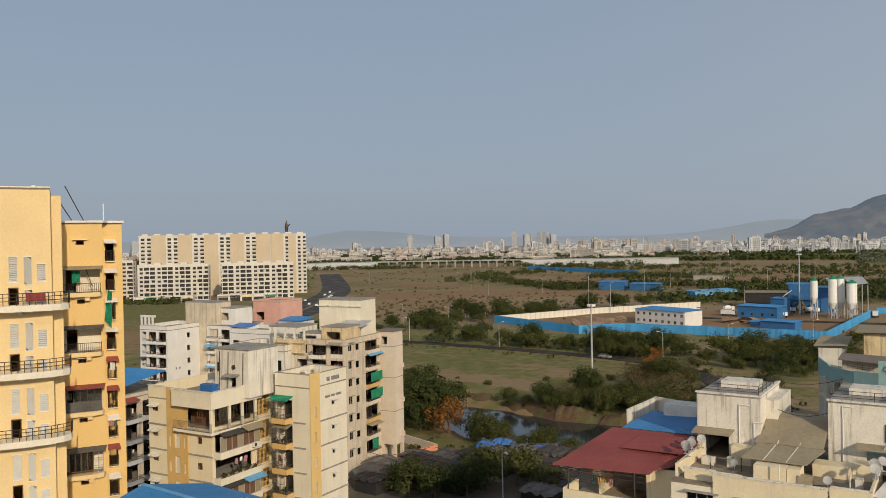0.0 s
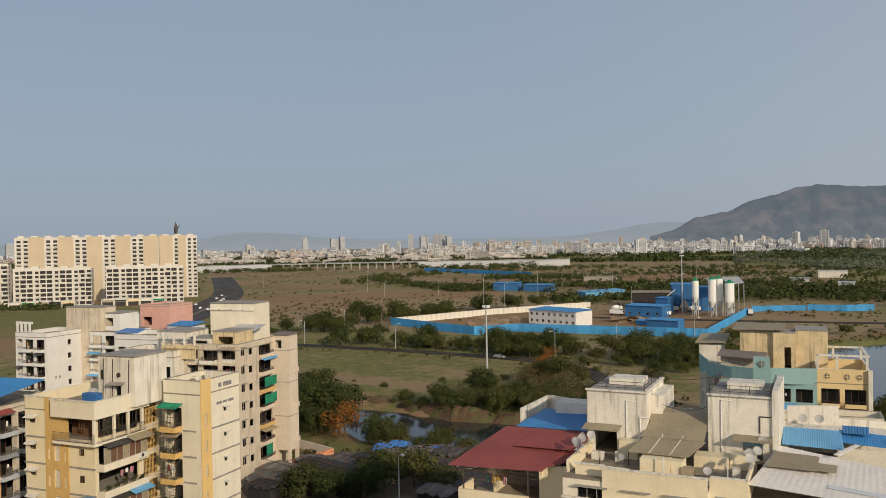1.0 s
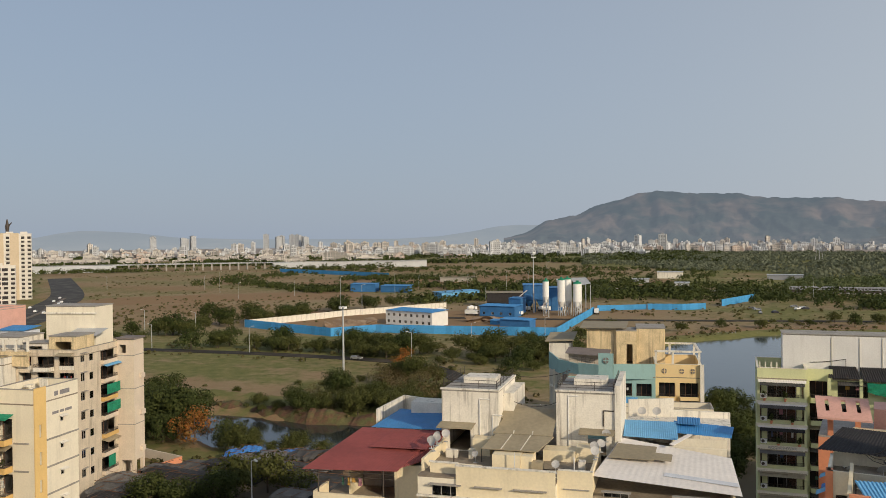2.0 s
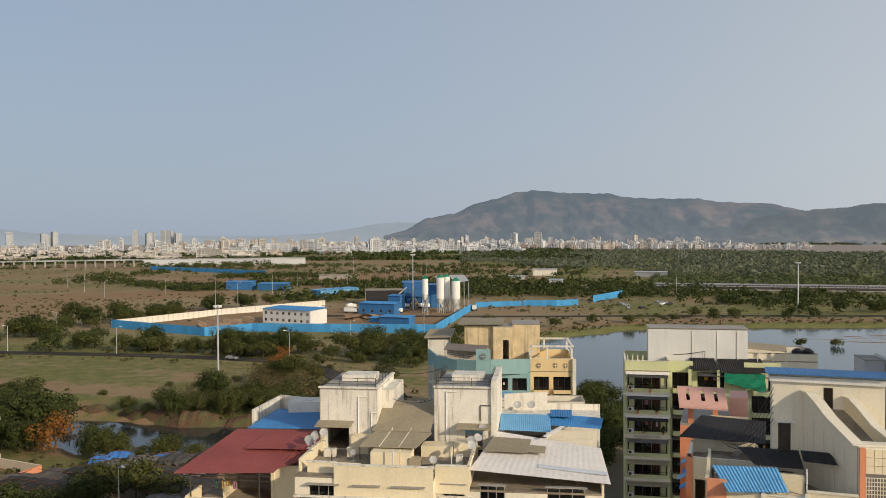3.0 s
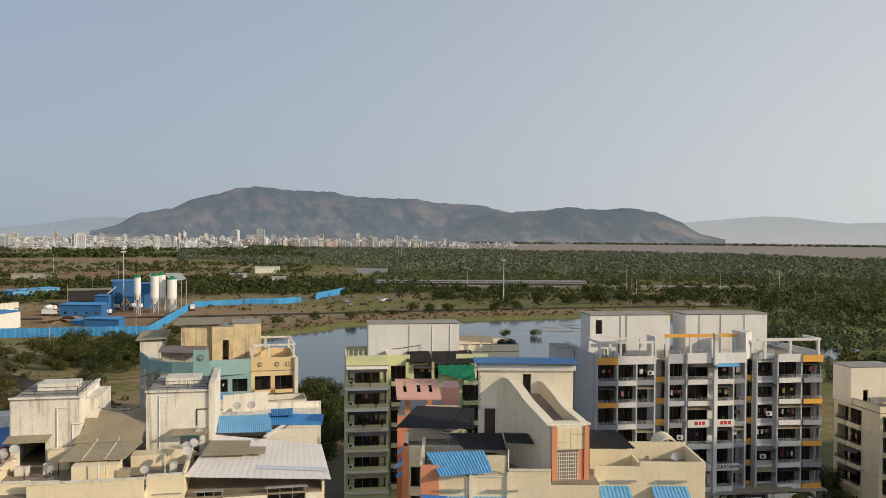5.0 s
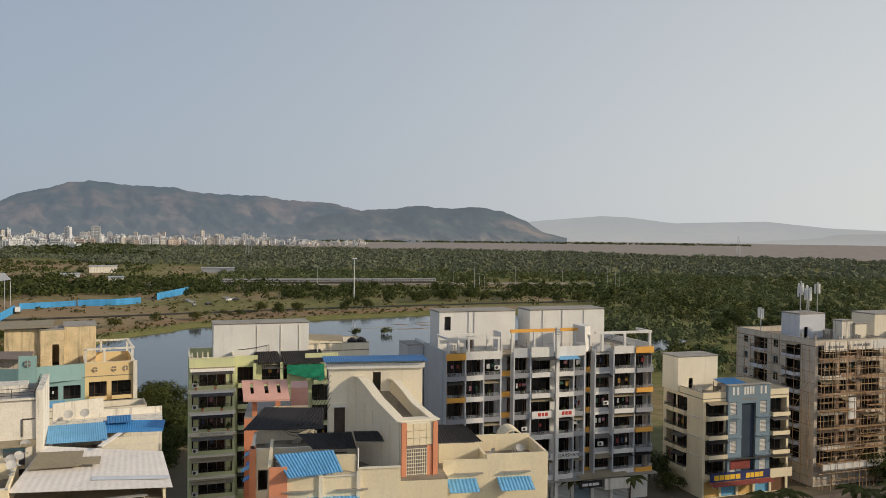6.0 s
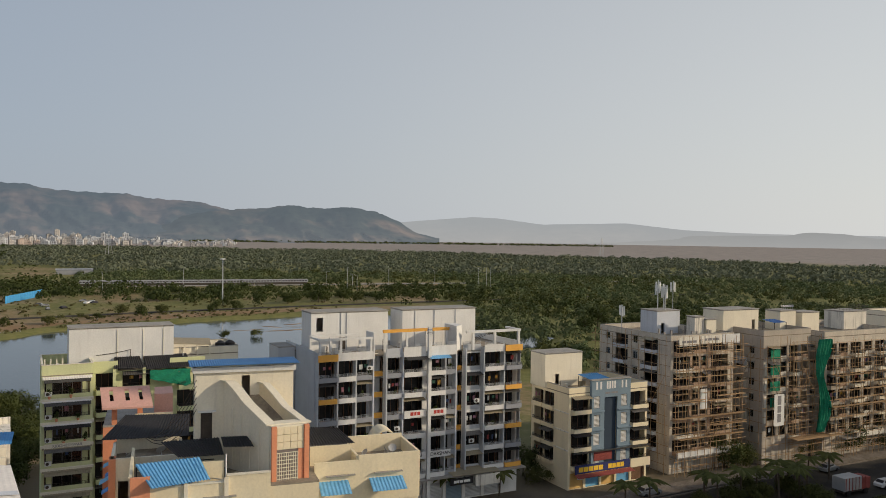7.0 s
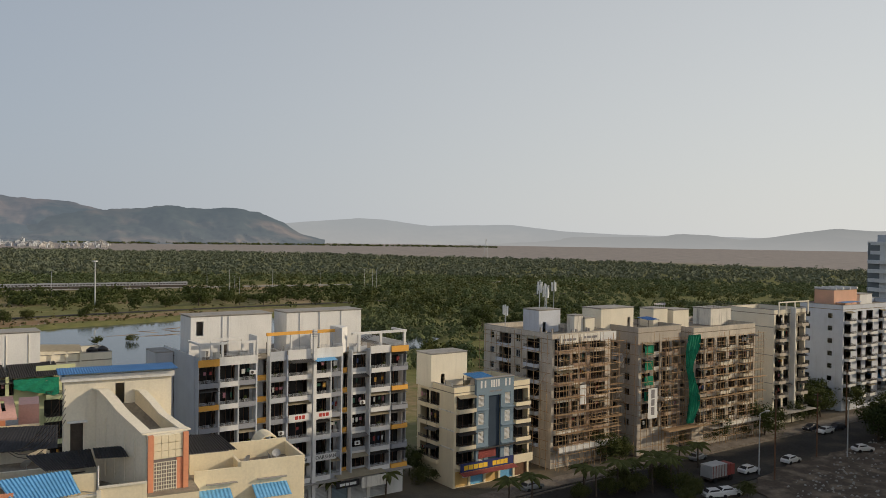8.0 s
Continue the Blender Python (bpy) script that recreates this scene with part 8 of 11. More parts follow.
def green_flats():
    h = House("apartment_building", "pale green flats with a white roof tank room", 72.1, 91.7, -37.0, 101)
    h.shaded, h.plants = 0.6, 0.3
    zs = [3.0 * i for i in range(1, 7)]
    roof = 21.0
    d = (0, 0, 6.1, 10.0)
    holes = h.bays("front", d, zs, 3.0, [(0.35, 5.75, "r", GREEN)], wash=0.5, curtain=1.0)
    block(h.e, *d, 0, roof, GREEN, {"front": holes, "right": [(1.0, 2.2, z + 0.6, z + 2.2) for z in zs]}, TERRACE, 1.3, slabs=zs, cap=PALE)
    for i, z in enumerate(zs):
        for u in (0.9, 5.2):
            h.p("balcony_pier", Shape().box(u - 0.35, 0.27, z, u + 0.35, 0.5, z + 2.6), GREEN)
        set_window(h.e, pose(3.05, 0.4, z + 0.3), 3.5, 2.2, 2, FRAME, 1.0, h.rng)
        h.p("striped_awning", awning_mesh(5.9, 0.55, 0.3, WHITESHEET if i > 2 else BROWNSHEET), None, at=pose(3.05, -0.02, z + 2.95))
        h.p("band", Shape().box(-0.1, -0.3, z - 0.25, 6.2, -0.003, z + 0.1), PALE)
        ac_unit(h.m @ pose(0.8, -0.02, z + 0.5))
    nm = h.p("sign_board", Shape().box(0.3, -0.4, zs[3] - 0.3, 5.8, -0.31, zs[3] + 0.3), PALE)
    lettering("RIDDHESHWAR", 0.5, BAR, nm, pose(3.05, -0.41, zs[3]))
    # recessed middle and right stack
    d2 = (6.1, 2.6, 21.0, 12.0)
    holes = h.bays("front", d2, zs, 3.0, [(6.6, 9.2, "b", lambda f: GREEN, 1.2), (10.0, 13.6, "r", GREEN), (14.4, 16.4, "w"), (17.2, 20.4, "b", lambda f: GREEN, 1.4)], wash=0.5)
    block(h.e, *d2, 0, roof - 0.2, GREEN, {"front": holes}, TERRACE, 0, slabs=zs)
    for u0, u1 in ((6.2, 9.4), (16.2, 21.0)):
        h.p("parapet", Shape().box(u0, 2.5, roof - 0.3, u1, 2.7, roof + 1.2), GREEN)
    roof_junk(h, 6.6, 3.0, 20.0, 4.4, roof - 0.05, 10, 73)
    for k in range(6):
        potted_plant(h.m @ pose(0.9 + 0.85 * k, -0.16, zs[5 - k % 3] + 0.1), h.rng)
    # black tiled lean-to roofs with a green net below
    h.p("lean_to", Shape().corrugated((9.2, 5.2, 22.6), (12.4, 5.2, 22.6), (12.8, 1.6, 21.2), (8.8, 1.6, 21.2), 14, 0.07), BLACKSHEET)
    h.p("lean_to", Shape().corrugated((12.9, 4.8, 22.4), (18.8, 4.8, 22.4), (19.2, 1.2, 21.0), (13.0, 1.2, 21.0), 22, 0.07), BLACKSHEET)
    for u in (8.9, 12.7, 19.0):
        h.p("lean_to_post", Shape().box(u - 0.2, 1.6, 17.6, u + 0.2, 2.0, 21.2), GREEN)
    s = Shape()
    n, mr = 14, 8
    vs = [(13.4 + 5.4 * i / n, 1.3 + 0.25 * math.sin(i * 1.3 + j), 20.8 - 2.6 * (j / mr) * (0.45 + 0.55 * i / n)) for j in range(mr + 1) for i in range(n + 1)]
    s.add(vs, [(j * (n + 1) + i, j * (n + 1) + i + 1, (j + 1) * (n + 1) + i + 1, (j + 1) * (n + 1) + i) for j in range(mr) for i in range(n)])
    solid("shade_net", s, GREENNET, "green shade net hung under a black lean-to roof", "shade net", h.m, smooth=True)
    h.tank(3.4, 4.6, 17.0, 9.0, roof - 0.1, 26.4, WHITE)
    for u in (9.5, 12.9, 15.6):
        h.p("downpipe", Shape().tube((u, 4.53, roof), (u, 4.53, 26.2), 0.05), PALE)
    h.p("pipe_loop", cable([(6.8, 4.5, 22.8), (11.2, 4.4, 23.4), (11.2, 4.4, 22.0)], 0.04, 0.1), METAL)
    r = random.Random(3)
    for k in range(7):
        q = h.m @ Vector((r.uniform(0.6, 3.0), r.uniform(0.8, 4.0), roof + 0.15))
        if k < 3:
            dish(q.x, q.y, q.z, r.uniform(0, 360), 0.5, "grey satellite dish on a cluttered roof")
        else:
            h.p("roof_post", Shape().box(0.3 + 0.7 * (k - 3), 0.35, roof + 0.15, 0.45 + 0.7 * (k - 3), 0.5, roof + 2.2), PALE)
    # flat cream roofs to the rear right
    block(h.e, 17.0, 8.0, 27.0, 16.0, 0, 21.6, PALE, {}, TERRACE, 1.0)
    h.p("roof_shed", Shape().slab((16.8, 7.4, 23.6), (22.8, 7.4, 23.2), (23.4, 11.5, 23.6), (17.0, 11.5, 24.0), 0.1), BROWNSHEET)
    for u in (17.2, 19.0, 20.8, 22.6):
        h.p("shed_post", Shape().box(u, 7.6, 21.6, u + 0.2, 7.8, 23.2), PALE)
    for u, v in ((24.5, 9.0), (26.0, 9.2)):
        q = h.m @ Vector((u, v, 21.75))
        black_tank(q.x, q.y, q.z)


green_flats()


def teal_house():
    h = House("apartment_building", "teal green house with stepped parapets and weathered roof rooms", 70.4, 152.9, -30.0, 111)
    h.m = h.m @ Matrix.Diagonal((1, 1, 1.1, 1))
    h.e.matrix_basis = h.m
    # v runs away; the curved front lies nearest
    zs = [2.0, 5.2, 8.4]
    d = (4.0, -9.0, 20.3, 8.0)
    holes = h.bays("front", d, zs, 3.2, [(5.0, 8.2, "r", TEAL), (9.4, 12.0, "r", TEAL), (13.2, 16.0, "r", TEAL), (16.8, 19.6, "r", TEAL)], wash=0.2)
    block(h.e, *d, 0, 12.2, TEAL, {"front": holes, "left": [(-6, -4, 9.2, 11.2), (0, 2, 9.2, 11.2)]}, TERRACE, 0, slabs=zs)
    h.p("parapet", wall_between((-0.6, 2.2), (1.6, -3.8), 15.0, 14.6, 12.0, 0.25), TEAL)
    h.p("parapet", wall_between((1.6, -3.8), (6.0, -8.0), 14.4, 14.2, 12.0, 0.25), TEAL)
    h.p("parapet", wall_between((6.0, -8.0), (9.8, -10.0), 14.4, 14.4, 12.0, 0.25), TEAL)
    h.p("parapet", wall_between((9.8, -10.0), (12.6, -10.2), 16.4, 16.4, 12.0, 0.3), TEAL, "raised teal parapet with a round vent")
    h.p("parapet", wall_between((12.6, -10.1), (20.3, -8.8), 14.6, 14.6, 12.0, 0.25), TEAL)
    h.p("terrace", Shape().prism([(-0.6, 2.2), (1.6, -3.8), (6.0, -8.0), (9.8, -10.0), (12.6, -10.2), (20.3, -8.8), (20.3, 8.0), (2.0, 8.0)], 12.3, 12.75), TERRACE)
    # dark colour here stands for the deep shade inside the open gallery
    h.p("gallery_wall", wall_between((2.4, 0.0), (6.5, -5.0), 12.3, 12.3, 0.0, 0.3), DARKBROWN)
    for k in range(4):
        h.p("gallery_column", Shape().box(0.5 + 1.55 * k, -2.2 - 1.5 * k, 0, 0.9 + 1.55 * k, -1.8 - 1.5 * k, 12.3), PALE)
    h.p("gallery_slab", Shape().prism([(-0.6, 2.2), (1.6, -3.8), (6.0, -8.0), (9.8, -10.0), (9.8, -9.0), (4.0, -9.0 + 6.0), (2.0, 2.2)], 8.6, 8.9), PALE)
    vent = h.p("round_vent", Shape().tube((11.2, -10.28, 15.2), (11.2, -10.4, 15.2), 0.55, n=20), DARKBROWN)
    part("vent_cross", Shape().box(10.65, -10.46, 15.14, 11.75, -10.41, 15.26).box(11.14, -10.46, 14.65, 11.26, -10.41, 15.138).box(11.14, -10.46, 15.262, 11.26, -10.41, 15.75), TEAL, vent)
    # yellow corner wing with round vents and a pergola frame
    d = (20.3, -7.0, 28.8, 6.5)
    holes = h.bays("front", d, zs, 3.2, [(21.0, 24.0, "b", lambda f: LIGHTYELLOW, 0.8), (24.8, 28.2, "b", lambda f: LIGHTYELLOW, 0.8)], wash=1.0)
    block(h.e, *d, 0, 12.0, LIGHTYELLOW, {"front": holes}, TERRACE, 2.2, slabs=zs, cap=PALE)
    for u in (22.0, 25.2, 27.2):
        v = h.p("round_vent", Shape().tube((u, -7.02, 13.2), (u, -7.1, 13.2), 0.45, n=18), DARKBROWN)
        part("vent_cross", Shape().box(u - 0.45, -7.16, 13.14, u + 0.45, -7.11, 13.26).box(u - 0.06, -7.16, 12.75, u + 0.06, -7.11, 13.138).box(u - 0.06, -7.16, 13.262, u + 0.06, -7.11, 13.65), LIGHTYELLOW, v)
    for u in (20.5, 23.6, 28.4):
        for v in (-6.8, 5.6):
            h.p("pergola_post", Shape().box(u - 0.2, v, 14.4, u + 0.2, v + 0.4, 16.4), STAINED)
    h.p("pergola_beam", Shape().box(20.2, -6.9, 16.4, 28.8, -6.4, 16.7), STAINED)
    h.p("pergola_beam", Shape().box(20.2, 5.5, 16.4, 28.8, 6.0, 16.7), STAINED)
    h.p("pergola_beam", Shape().box(28.2, -6.38, 16.42, 28.7, 5.48, 16.68), STAINED)
    h.p("corner_column", Shape().box(28.5, -7.6, 0, 29.2, -6.9, 14.4), STAINED)
    # weathered roof rooms and a small hut
    h.tank(7.0, 3.0, 13.0, 11.0, 12.7, 19.2, MOULDY)
    h.tank(13.0, 2.2, 17.0, 8.0, 12.7, 19.0, MOULDY, (15.0, 16.2, 13.0, 16.6))
    h.tank(17.0, 3.0, 22.6, 11.0, 12.7, 19.4, MOULDY)
    h.p("roof_sheet", Shape().slab((5.6, 2.0, 19.6), (15.0, 1.6, 19.7), (15.4, 11.8, 20.0), (6.0, 11.6, 19.9), 0.12), BROWNSHEET)
    h.p("low_sheet", Shape().slab((3.0, -2.5, 15.4), (11.5, -4.5, 15.2), (12.0, 0.5, 15.8), (3.4, 2.0, 16.0), 0.12), DARKBROWN)
    h.p("low_shed", Shape().box(3.6, -1.6, 12.75, 10.8, 1.0, 15.1), TAUPE)
    h.tank(-1.0, 6.0, 3.6, 10.6, 0, 16.2, STAINED)
    h.p("hut_roof", Shape().slab((-1.8, 5.4, 16.6), (4.2, 5.0, 16.9), (4.6, 11.4, 17.9), (-1.2, 11.4, 17.7), 0.14), BROWNSHEET)
    h.p("roof_rail", railing_mesh(6.0, 0.9, 1.0, METAL, 0, False), None, at=pose(6.5, -7.6, 14.4, 0, 0, -32))
    # low sheds in front of it
    block(h.e, 12.5, -16.5, 30.0, -10.8, 0, 7.4, PALE, {}, TERRACE, 1.0)
    lo = h.p("round_vent", Shape().tube((21.5, -16.52, 7.2), (21.5, -16.6, 7.2), 0.9, n=20), DARKBROWN)
    h.p("shed_sheet", Shape().corrugated((12.0, -12.5, 9.4), (17.0, -12.5, 9.4), (17.0, -15.5, 8.9), (12.0, -15.5, 8.9), 16, 0.05), PALEBLUE)


teal_house()

# ---- houses on the canal side ----
def two_block_flats():
    h = House("apartment_building", "cream flats with ochre strips, iron balconies and a stained roof room", -36.0, 99.0, -30.0, 121)
    zs = [3.5 + 3.0 * i for i in range(6)]
    roof, W = 21.5, 10.5
    d = (0, 0, W, 14.0)
    holes = [(0.7, 1.6, z + 1.5, z + 2.1) for z in zs] + [(8.1, 8.9, z + 1.3, z + 2.1) for z in zs[:-1]] + [(5.4, 10.2, 18.6, 20.9)]
    for z in zs[:-1]:
        holes += [(3.55, 3.95, z + 0.5, z + 1.8), (4.5, 5.4, z + 0.4, z + 2.5), (6.0, 6.35, z + 0.5, z + 1.8)]
        for k in range(9):
            h.p("louvre", Shape().slab((4.5, 0.2, z + 0.62 + 0.21 * k), (5.4, 0.2, z + 0.62 + 0.21 * k), (5.4, 0.0, z + 0.5 + 0.21 * k), (4.5, 0.0, z + 0.5 + 0.21 * k), 0.03), PALE)
    rh = [(0.5, 6.5, z + 0.3, z + 2.45) for z in zs] + [(7.2, 9.6, z + 0.3, z + 2.6) for z in zs]
    block(h.e, *d, 0, roof, CREAM, {"front": holes, "right": rh}, TERRACE, 0, slabs=zs)
    # ochre strip of the stair, open at its louvres and slots
    s = Shape()
    facade(s, "front", 3.2, -0.12, 6.7, 0, 0, roof + 1.55, [q for q in holes if 3.2 < q[0] < 6.1 and q[3] < 18.6], 0.117)
    h.p("ochre_strip", s, OCHRE, "ochre painted strip")
    for z in zs:
        h.p("string_course", Shape().box(-0.08, -0.12, z - 0.12, 3.15, -0.003, z + 0.06), CONCRETE)
        if z < 18:
            h.p("string_course", Shape().box(6.75, -0.12, z - 0.12, W + 0.1, -0.003, z + 0.06), CONCRETE)
        h.p("window_hood", Shape().slab((0.4, 0, z + 2.5), (2.1, 0, z + 2.5), (2.1, -0.7, z + 2.2), (0.4, -0.7, z + 2.2), 0.05), STAINED)
        part("window", window_mesh(0.9, 0.6, 1, WOOD), None, h.e, at=pose(1.15, 0, z + 1.5))
        part("window", window_mesh(0.8, 0.8, 1, WOOD), None, h.e, at=pose(8.5, 0, z + 1.3))
        # ochre lattice screens beside the pipe
        lat = [7.2 + 0.24 * k for k in range(11)]
        me = cached("ochre_lattice", lambda: lattice([v - 7.2 for v in sorted(lat + [v + 0.07 for v in lat[:-1]])][:21], [0.3, 0.38, 0.9, 0.98, 1.5, 1.58, 2.1, 2.18, 2.6], lambda i, j: i % 2 == 0 or j % 2 == 0, 0.0, 0.05).mesh("lattice", OCHRE))
        part("lattice", me, None, h.e, at=pose(W + 0.02, 7.2, z, 0, 0, 90))
        h.p("screen_sill", Shape().box(W, 7.0, z + 0.1, W + 0.35, 9.8, z + 0.25), PALE)
    # corner balconies of the upper floors
    for u0, u1, z in ((5.2, W + 0.9, 18.5),):
        b = h.p("balcony", Shape().box(u0, -0.95, z - 0.3, u1, -0.003, z).box(W + 0.003, 0.0, z - 0.3, W + 0.95, 6.8, z), PALE)
        part("railing", railing_mesh(u1 - u0, 1.0, 0.15, METAL, 0.0), None, b, at=pose((u0 + u1) / 2, -0.9, z))
        part("railing", railing_mesh(6.6, 1.0, 0.15, METAL, 0.0), None, b, at=pose(W + 0.9, 3.4, z, 0, 0, 90))
    h.p("balcony_post", Shape().box(W + 0.6, -0.9, 18.5, W + 0.9, -0.6, roof), PALE)
    for v in (2.1, 4.2, 6.4):
        h.p("balcony_post", Shape().box(W + 0.6, v - 0.15, 18.5, W + 0.85, v + 0.15, roof), PALE)
    for v in (0.9, 3.1, 5.3):
        set_window(h.e, pose(W + 0.75, v, 19.5, 0, 0, 90), 1.7, 1.9, 2, METAL, 1.0, h.rng)
    h.p("inner_wall", Shape().box(5.4, 1.6, 18.5, 10.2, 1.7, 21.3), WOOD)
    # glazed boxes with brown blinds, grey awnings over them, open plant balconies below
    for i, (z, kind) in enumerate(((15.5, "box"), (12.5, "open"), (9.5, "box"), (6.5, "open"), (3.5, "box"))):
        b = h.p("balcony", Shape().box(W + 0.003, 0.1, z - 0.25, W + 1.2, 6.9, z).box(W + 1.08, 0.1, z, W + 1.2, 6.9, z + 0.55).box(W + 0.003, 0.1, z, W + 1.079, 0.22, z + 0.55), PALE)
        if kind == "box":
            for k in range(7):
                h.p("blind", Shape().corrugated((W + 1.05, 0.3 + 0.92 * k, z + 0.55), (W + 1.05, 1.14 + 0.92 * k, z + 0.55), (W + 1.05, 1.14 + 0.92 * k, z + 2.3), (W + 1.05, 0.3 + 0.92 * k, z + 2.3), 6, 0.03), WOOD if k % 3 else BROWNSHEET)
            part("glazing_frame", lattice([-3.4 + 0.92 * (k // 2) + 0.06 * (k % 2) for k in range(16)], [0.55, 0.62, 2.3, 2.38], lambda p, q: p % 2 == 0 or q != 1, 0, 0.07).mesh("glazing_frame", FRAME), None, h.e, at=pose(W + 1.22, 3.5, z, 0, 0, 90))
            h.p("awning", awning_mesh(3.4, 1.5, 0.45, GREYTARP), None, at=pose(W + 0.5, 1.8, z + 2.9, 0, 0, 90))
            h.p("awning", awning_mesh(3.3, 1.7, 0.6, (BROWNSHEET, GREYTARP, PALEBLUE)[i % 3]), None, at=pose(W + 0.5, 5.3, z + 3.05, 0, 0, 90))
        else:
            part("railing", railing_mesh(6.6, 0.5, 0.15, METAL, 0.0), None, b, at=pose(W + 1.14, 3.5, z + 0.55, 0, 0, 90))
            for k in range(5):
                potted_plant(h.m @ pose(W + 0.85, 1.0 + 1.25 * k, z), h.rng)
            laundry(h.m @ pose(W + 0.6, 4.0, z + 2.2, 0, 0, 90), h.rng, 3, 2.4)
    ac_unit(h.m @ pose(W + 1.22, 5.6, 15.6, 0, 0, 90))
    # deep parapet band round the corner
    h.p("parapet", Shape().box(5.2, -1.1, roof - 0.3, W + 1.1, -0.9, roof + 1.6), PALE)
    h.p("parapet", Shape().box(W + 0.9, -0.9, roof - 0.3, W + 1.1, 7.2, roof + 1.6), PALE)
    h.p("parapet", Shape().box(6.75, 0, roof + 0.15, 6.95, 14.0, roof + 1.0), CREAM)
    h.p("parapet", Shape().box(0, 0, roof + 0.15, 3.15, 0.2, roof + 1.5), CREAM)
    h.p("parapet", Shape().box(0, 0.2, roof + 0.15, 0.2, 14.0, roof + 1.5), CREAM)
    h.p("overhang", Shape().box(5.2, -0.89, roof - 0.25, W + 0.89, -0.125, roof + 0.1), CONCRETE)
    h.p("overhang", Shape().box(W + 0.01, 0.0, roof - 0.25, W + 0.89, 7.2, roof + 0.1), CONCRETE)
    h.p("coping", Shape().box(-0.1, -0.1, roof + 1.5, 3.15, 0.28, roof + 1.6), STAINED)
    h.p("coping", Shape().box(5.1, -1.2, roof + 1.6, W + 1.2, -0.82, roof + 1.7), STAINED)
    h.p("coping", Shape().box(W + 0.82, -0.81, roof + 1.6, W + 1.2, 7.3, roof + 1.7), STAINED)
    for v in (7.0, 10.3):
        h.p("drain_pipe", Shape().tube((W + 0.12, v, 0), (W + 0.12, v, roof + 3.0), 0.08), STAINED)
    # roof room with pipes, and the lower stair room beside it
    h.tank(6.9, 4.2, 12.3, 9.4, roof + 0.15, 27.2, STAINED, (9.4, 10.3, roof + 0.3, roof + 2.5))
    h.p("door_hood", Shape().slab((8.8, 4.2, 24.4), (11.0, 4.2, 24.4), (11.0, 3.3, 24.2), (8.8, 3.3, 24.2), 0.06), CONCRETE)
    for u in (7.6, 9.0, 11.4):
        h.p("pipe", Shape().tube((u, 4.12, roof + 0.2), (u + 0.2, 4.12, 27.0), 0.05), METAL)
    h.p("roof_window", Shape().box(7.4, 4.1, 24.6, 7.75, 4.19, 25.7), BLACKSHEET)
    h.p("round_vent", Shape().tube((10.0, 4.19, 25.2), (10.0, 4.08, 25.2), 0.28, n=14), METAL)
    h.p("step_wall", Shape().box(4.4, 5.0, roof + 0.15, 6.85, 8.0, roof + 1.6), STAINED)
    solid("covered_stack", Shape().box(8.2, 0.4, roof + 0.15, 10.4, 1.5, roof + 1.2).box(8.3, 0.45, roof + 1.202, 10.3, 1.4, roof + 2.2), TARP, "stack of goods under a blue tarpaulin on a roof", "covered stack", h.m)
    h.p("roof_pipe", cable([(0.5, 1.2, roof + 0.3), (4.2, 2.0, roof + 0.3), (6.9, 3.0, roof + 0.4)], 0.05), PALE)
    for u, v in ((2.6, 1.6), (3.4, 2.2), (5.0, 1.4)):
        h.p("roof_clutter", Shape().box(u, v, roof + 0.15, u + 0.6, v + 0.5, roof + 0.8), STAINED)
    # second block
    roof2 = 22.6
    d = (13.2, 7.8, 18.5, 15.0)
    holes = h.bays("front", d, zs, 3.0, [(13.5, 15.8, "b", lambda f: OCHRE, 1.2)], wash=1.0)
    rh = h.bays("right", d, zs, 3.0, [(12.0, 12.6, "v")], wash=0)
    rh += [(8.5, 8.9, z + 0.5, z + 1.9) for z in zs]
    block(h.e, *d, 0, roof2, PALE, {"front": holes, "right": rh}, TERRACE, 1.5, slabs=zs)
    s = Shape()
    facade(s, "right", 18.3, 7.8, 18.62, 9.6, 0, roof2 + 1.8, [(8.5, 8.9, z + 0.5, z + 1.9) for z in zs], 0.117)
    h.p("yellow_strip", s, YELLOW, "yellow painted corner strip")
    for z in zs:
        h.p("string_course", Shape().box(18.503, 9.65, z - 0.12, 18.6, 15.0, z + 0.06), CONCRETE)
        h.p("string_course", Shape().box(16.0, 7.7, z - 0.12, 17.85, 7.797, z + 0.06), CONCRETE)
        h.p("window_hood", Shape().slab((18.5, 11.7, z + 2.3), (18.5, 12.9, z + 2.3), (18.95, 12.9, z + 2.15), (18.95, 11.7, z + 2.15), 0.05), STAINED)
        part("railing", railing_mesh(2.4, 1.9, 0.2, METAL, 0, False), None, h.e, at=pose(14.65, 6.65, z + 0.5))
    for z in zs[::2]:
        for k in range(2):
            potted_plant(h.m @ pose(14.0 + 1.2 * k, 6.95, z), h.rng)
    bars((0.6, 1.6), 0.3, 0.5, BAR, h.e, pose(18.51, 12.3, roof2 + 0.7, 0, 0, 90))
    bars((1.0, 0.7, 1.1), 0.2, 0.3, BAR, h.e, pose(18.51, 12.3, roof2 - 1.4, 0, 0, 90))
    h.p("awning", awning_mesh(3.0, 1.3, 0.4, GREENNET), None, at=pose(14.6, 7.7, roof2 - 1.0))
    r = random.Random(2)
    for k in range(5):
        q = h.m @ Vector((13.8 + 0.9 * k, 9.0 + r.uniform(0, 3), roof2 + 0.15))
        dish(q.x, q.y, q.z, r.uniform(100, 260), 0.45, "grey satellite dish on a stained roof")
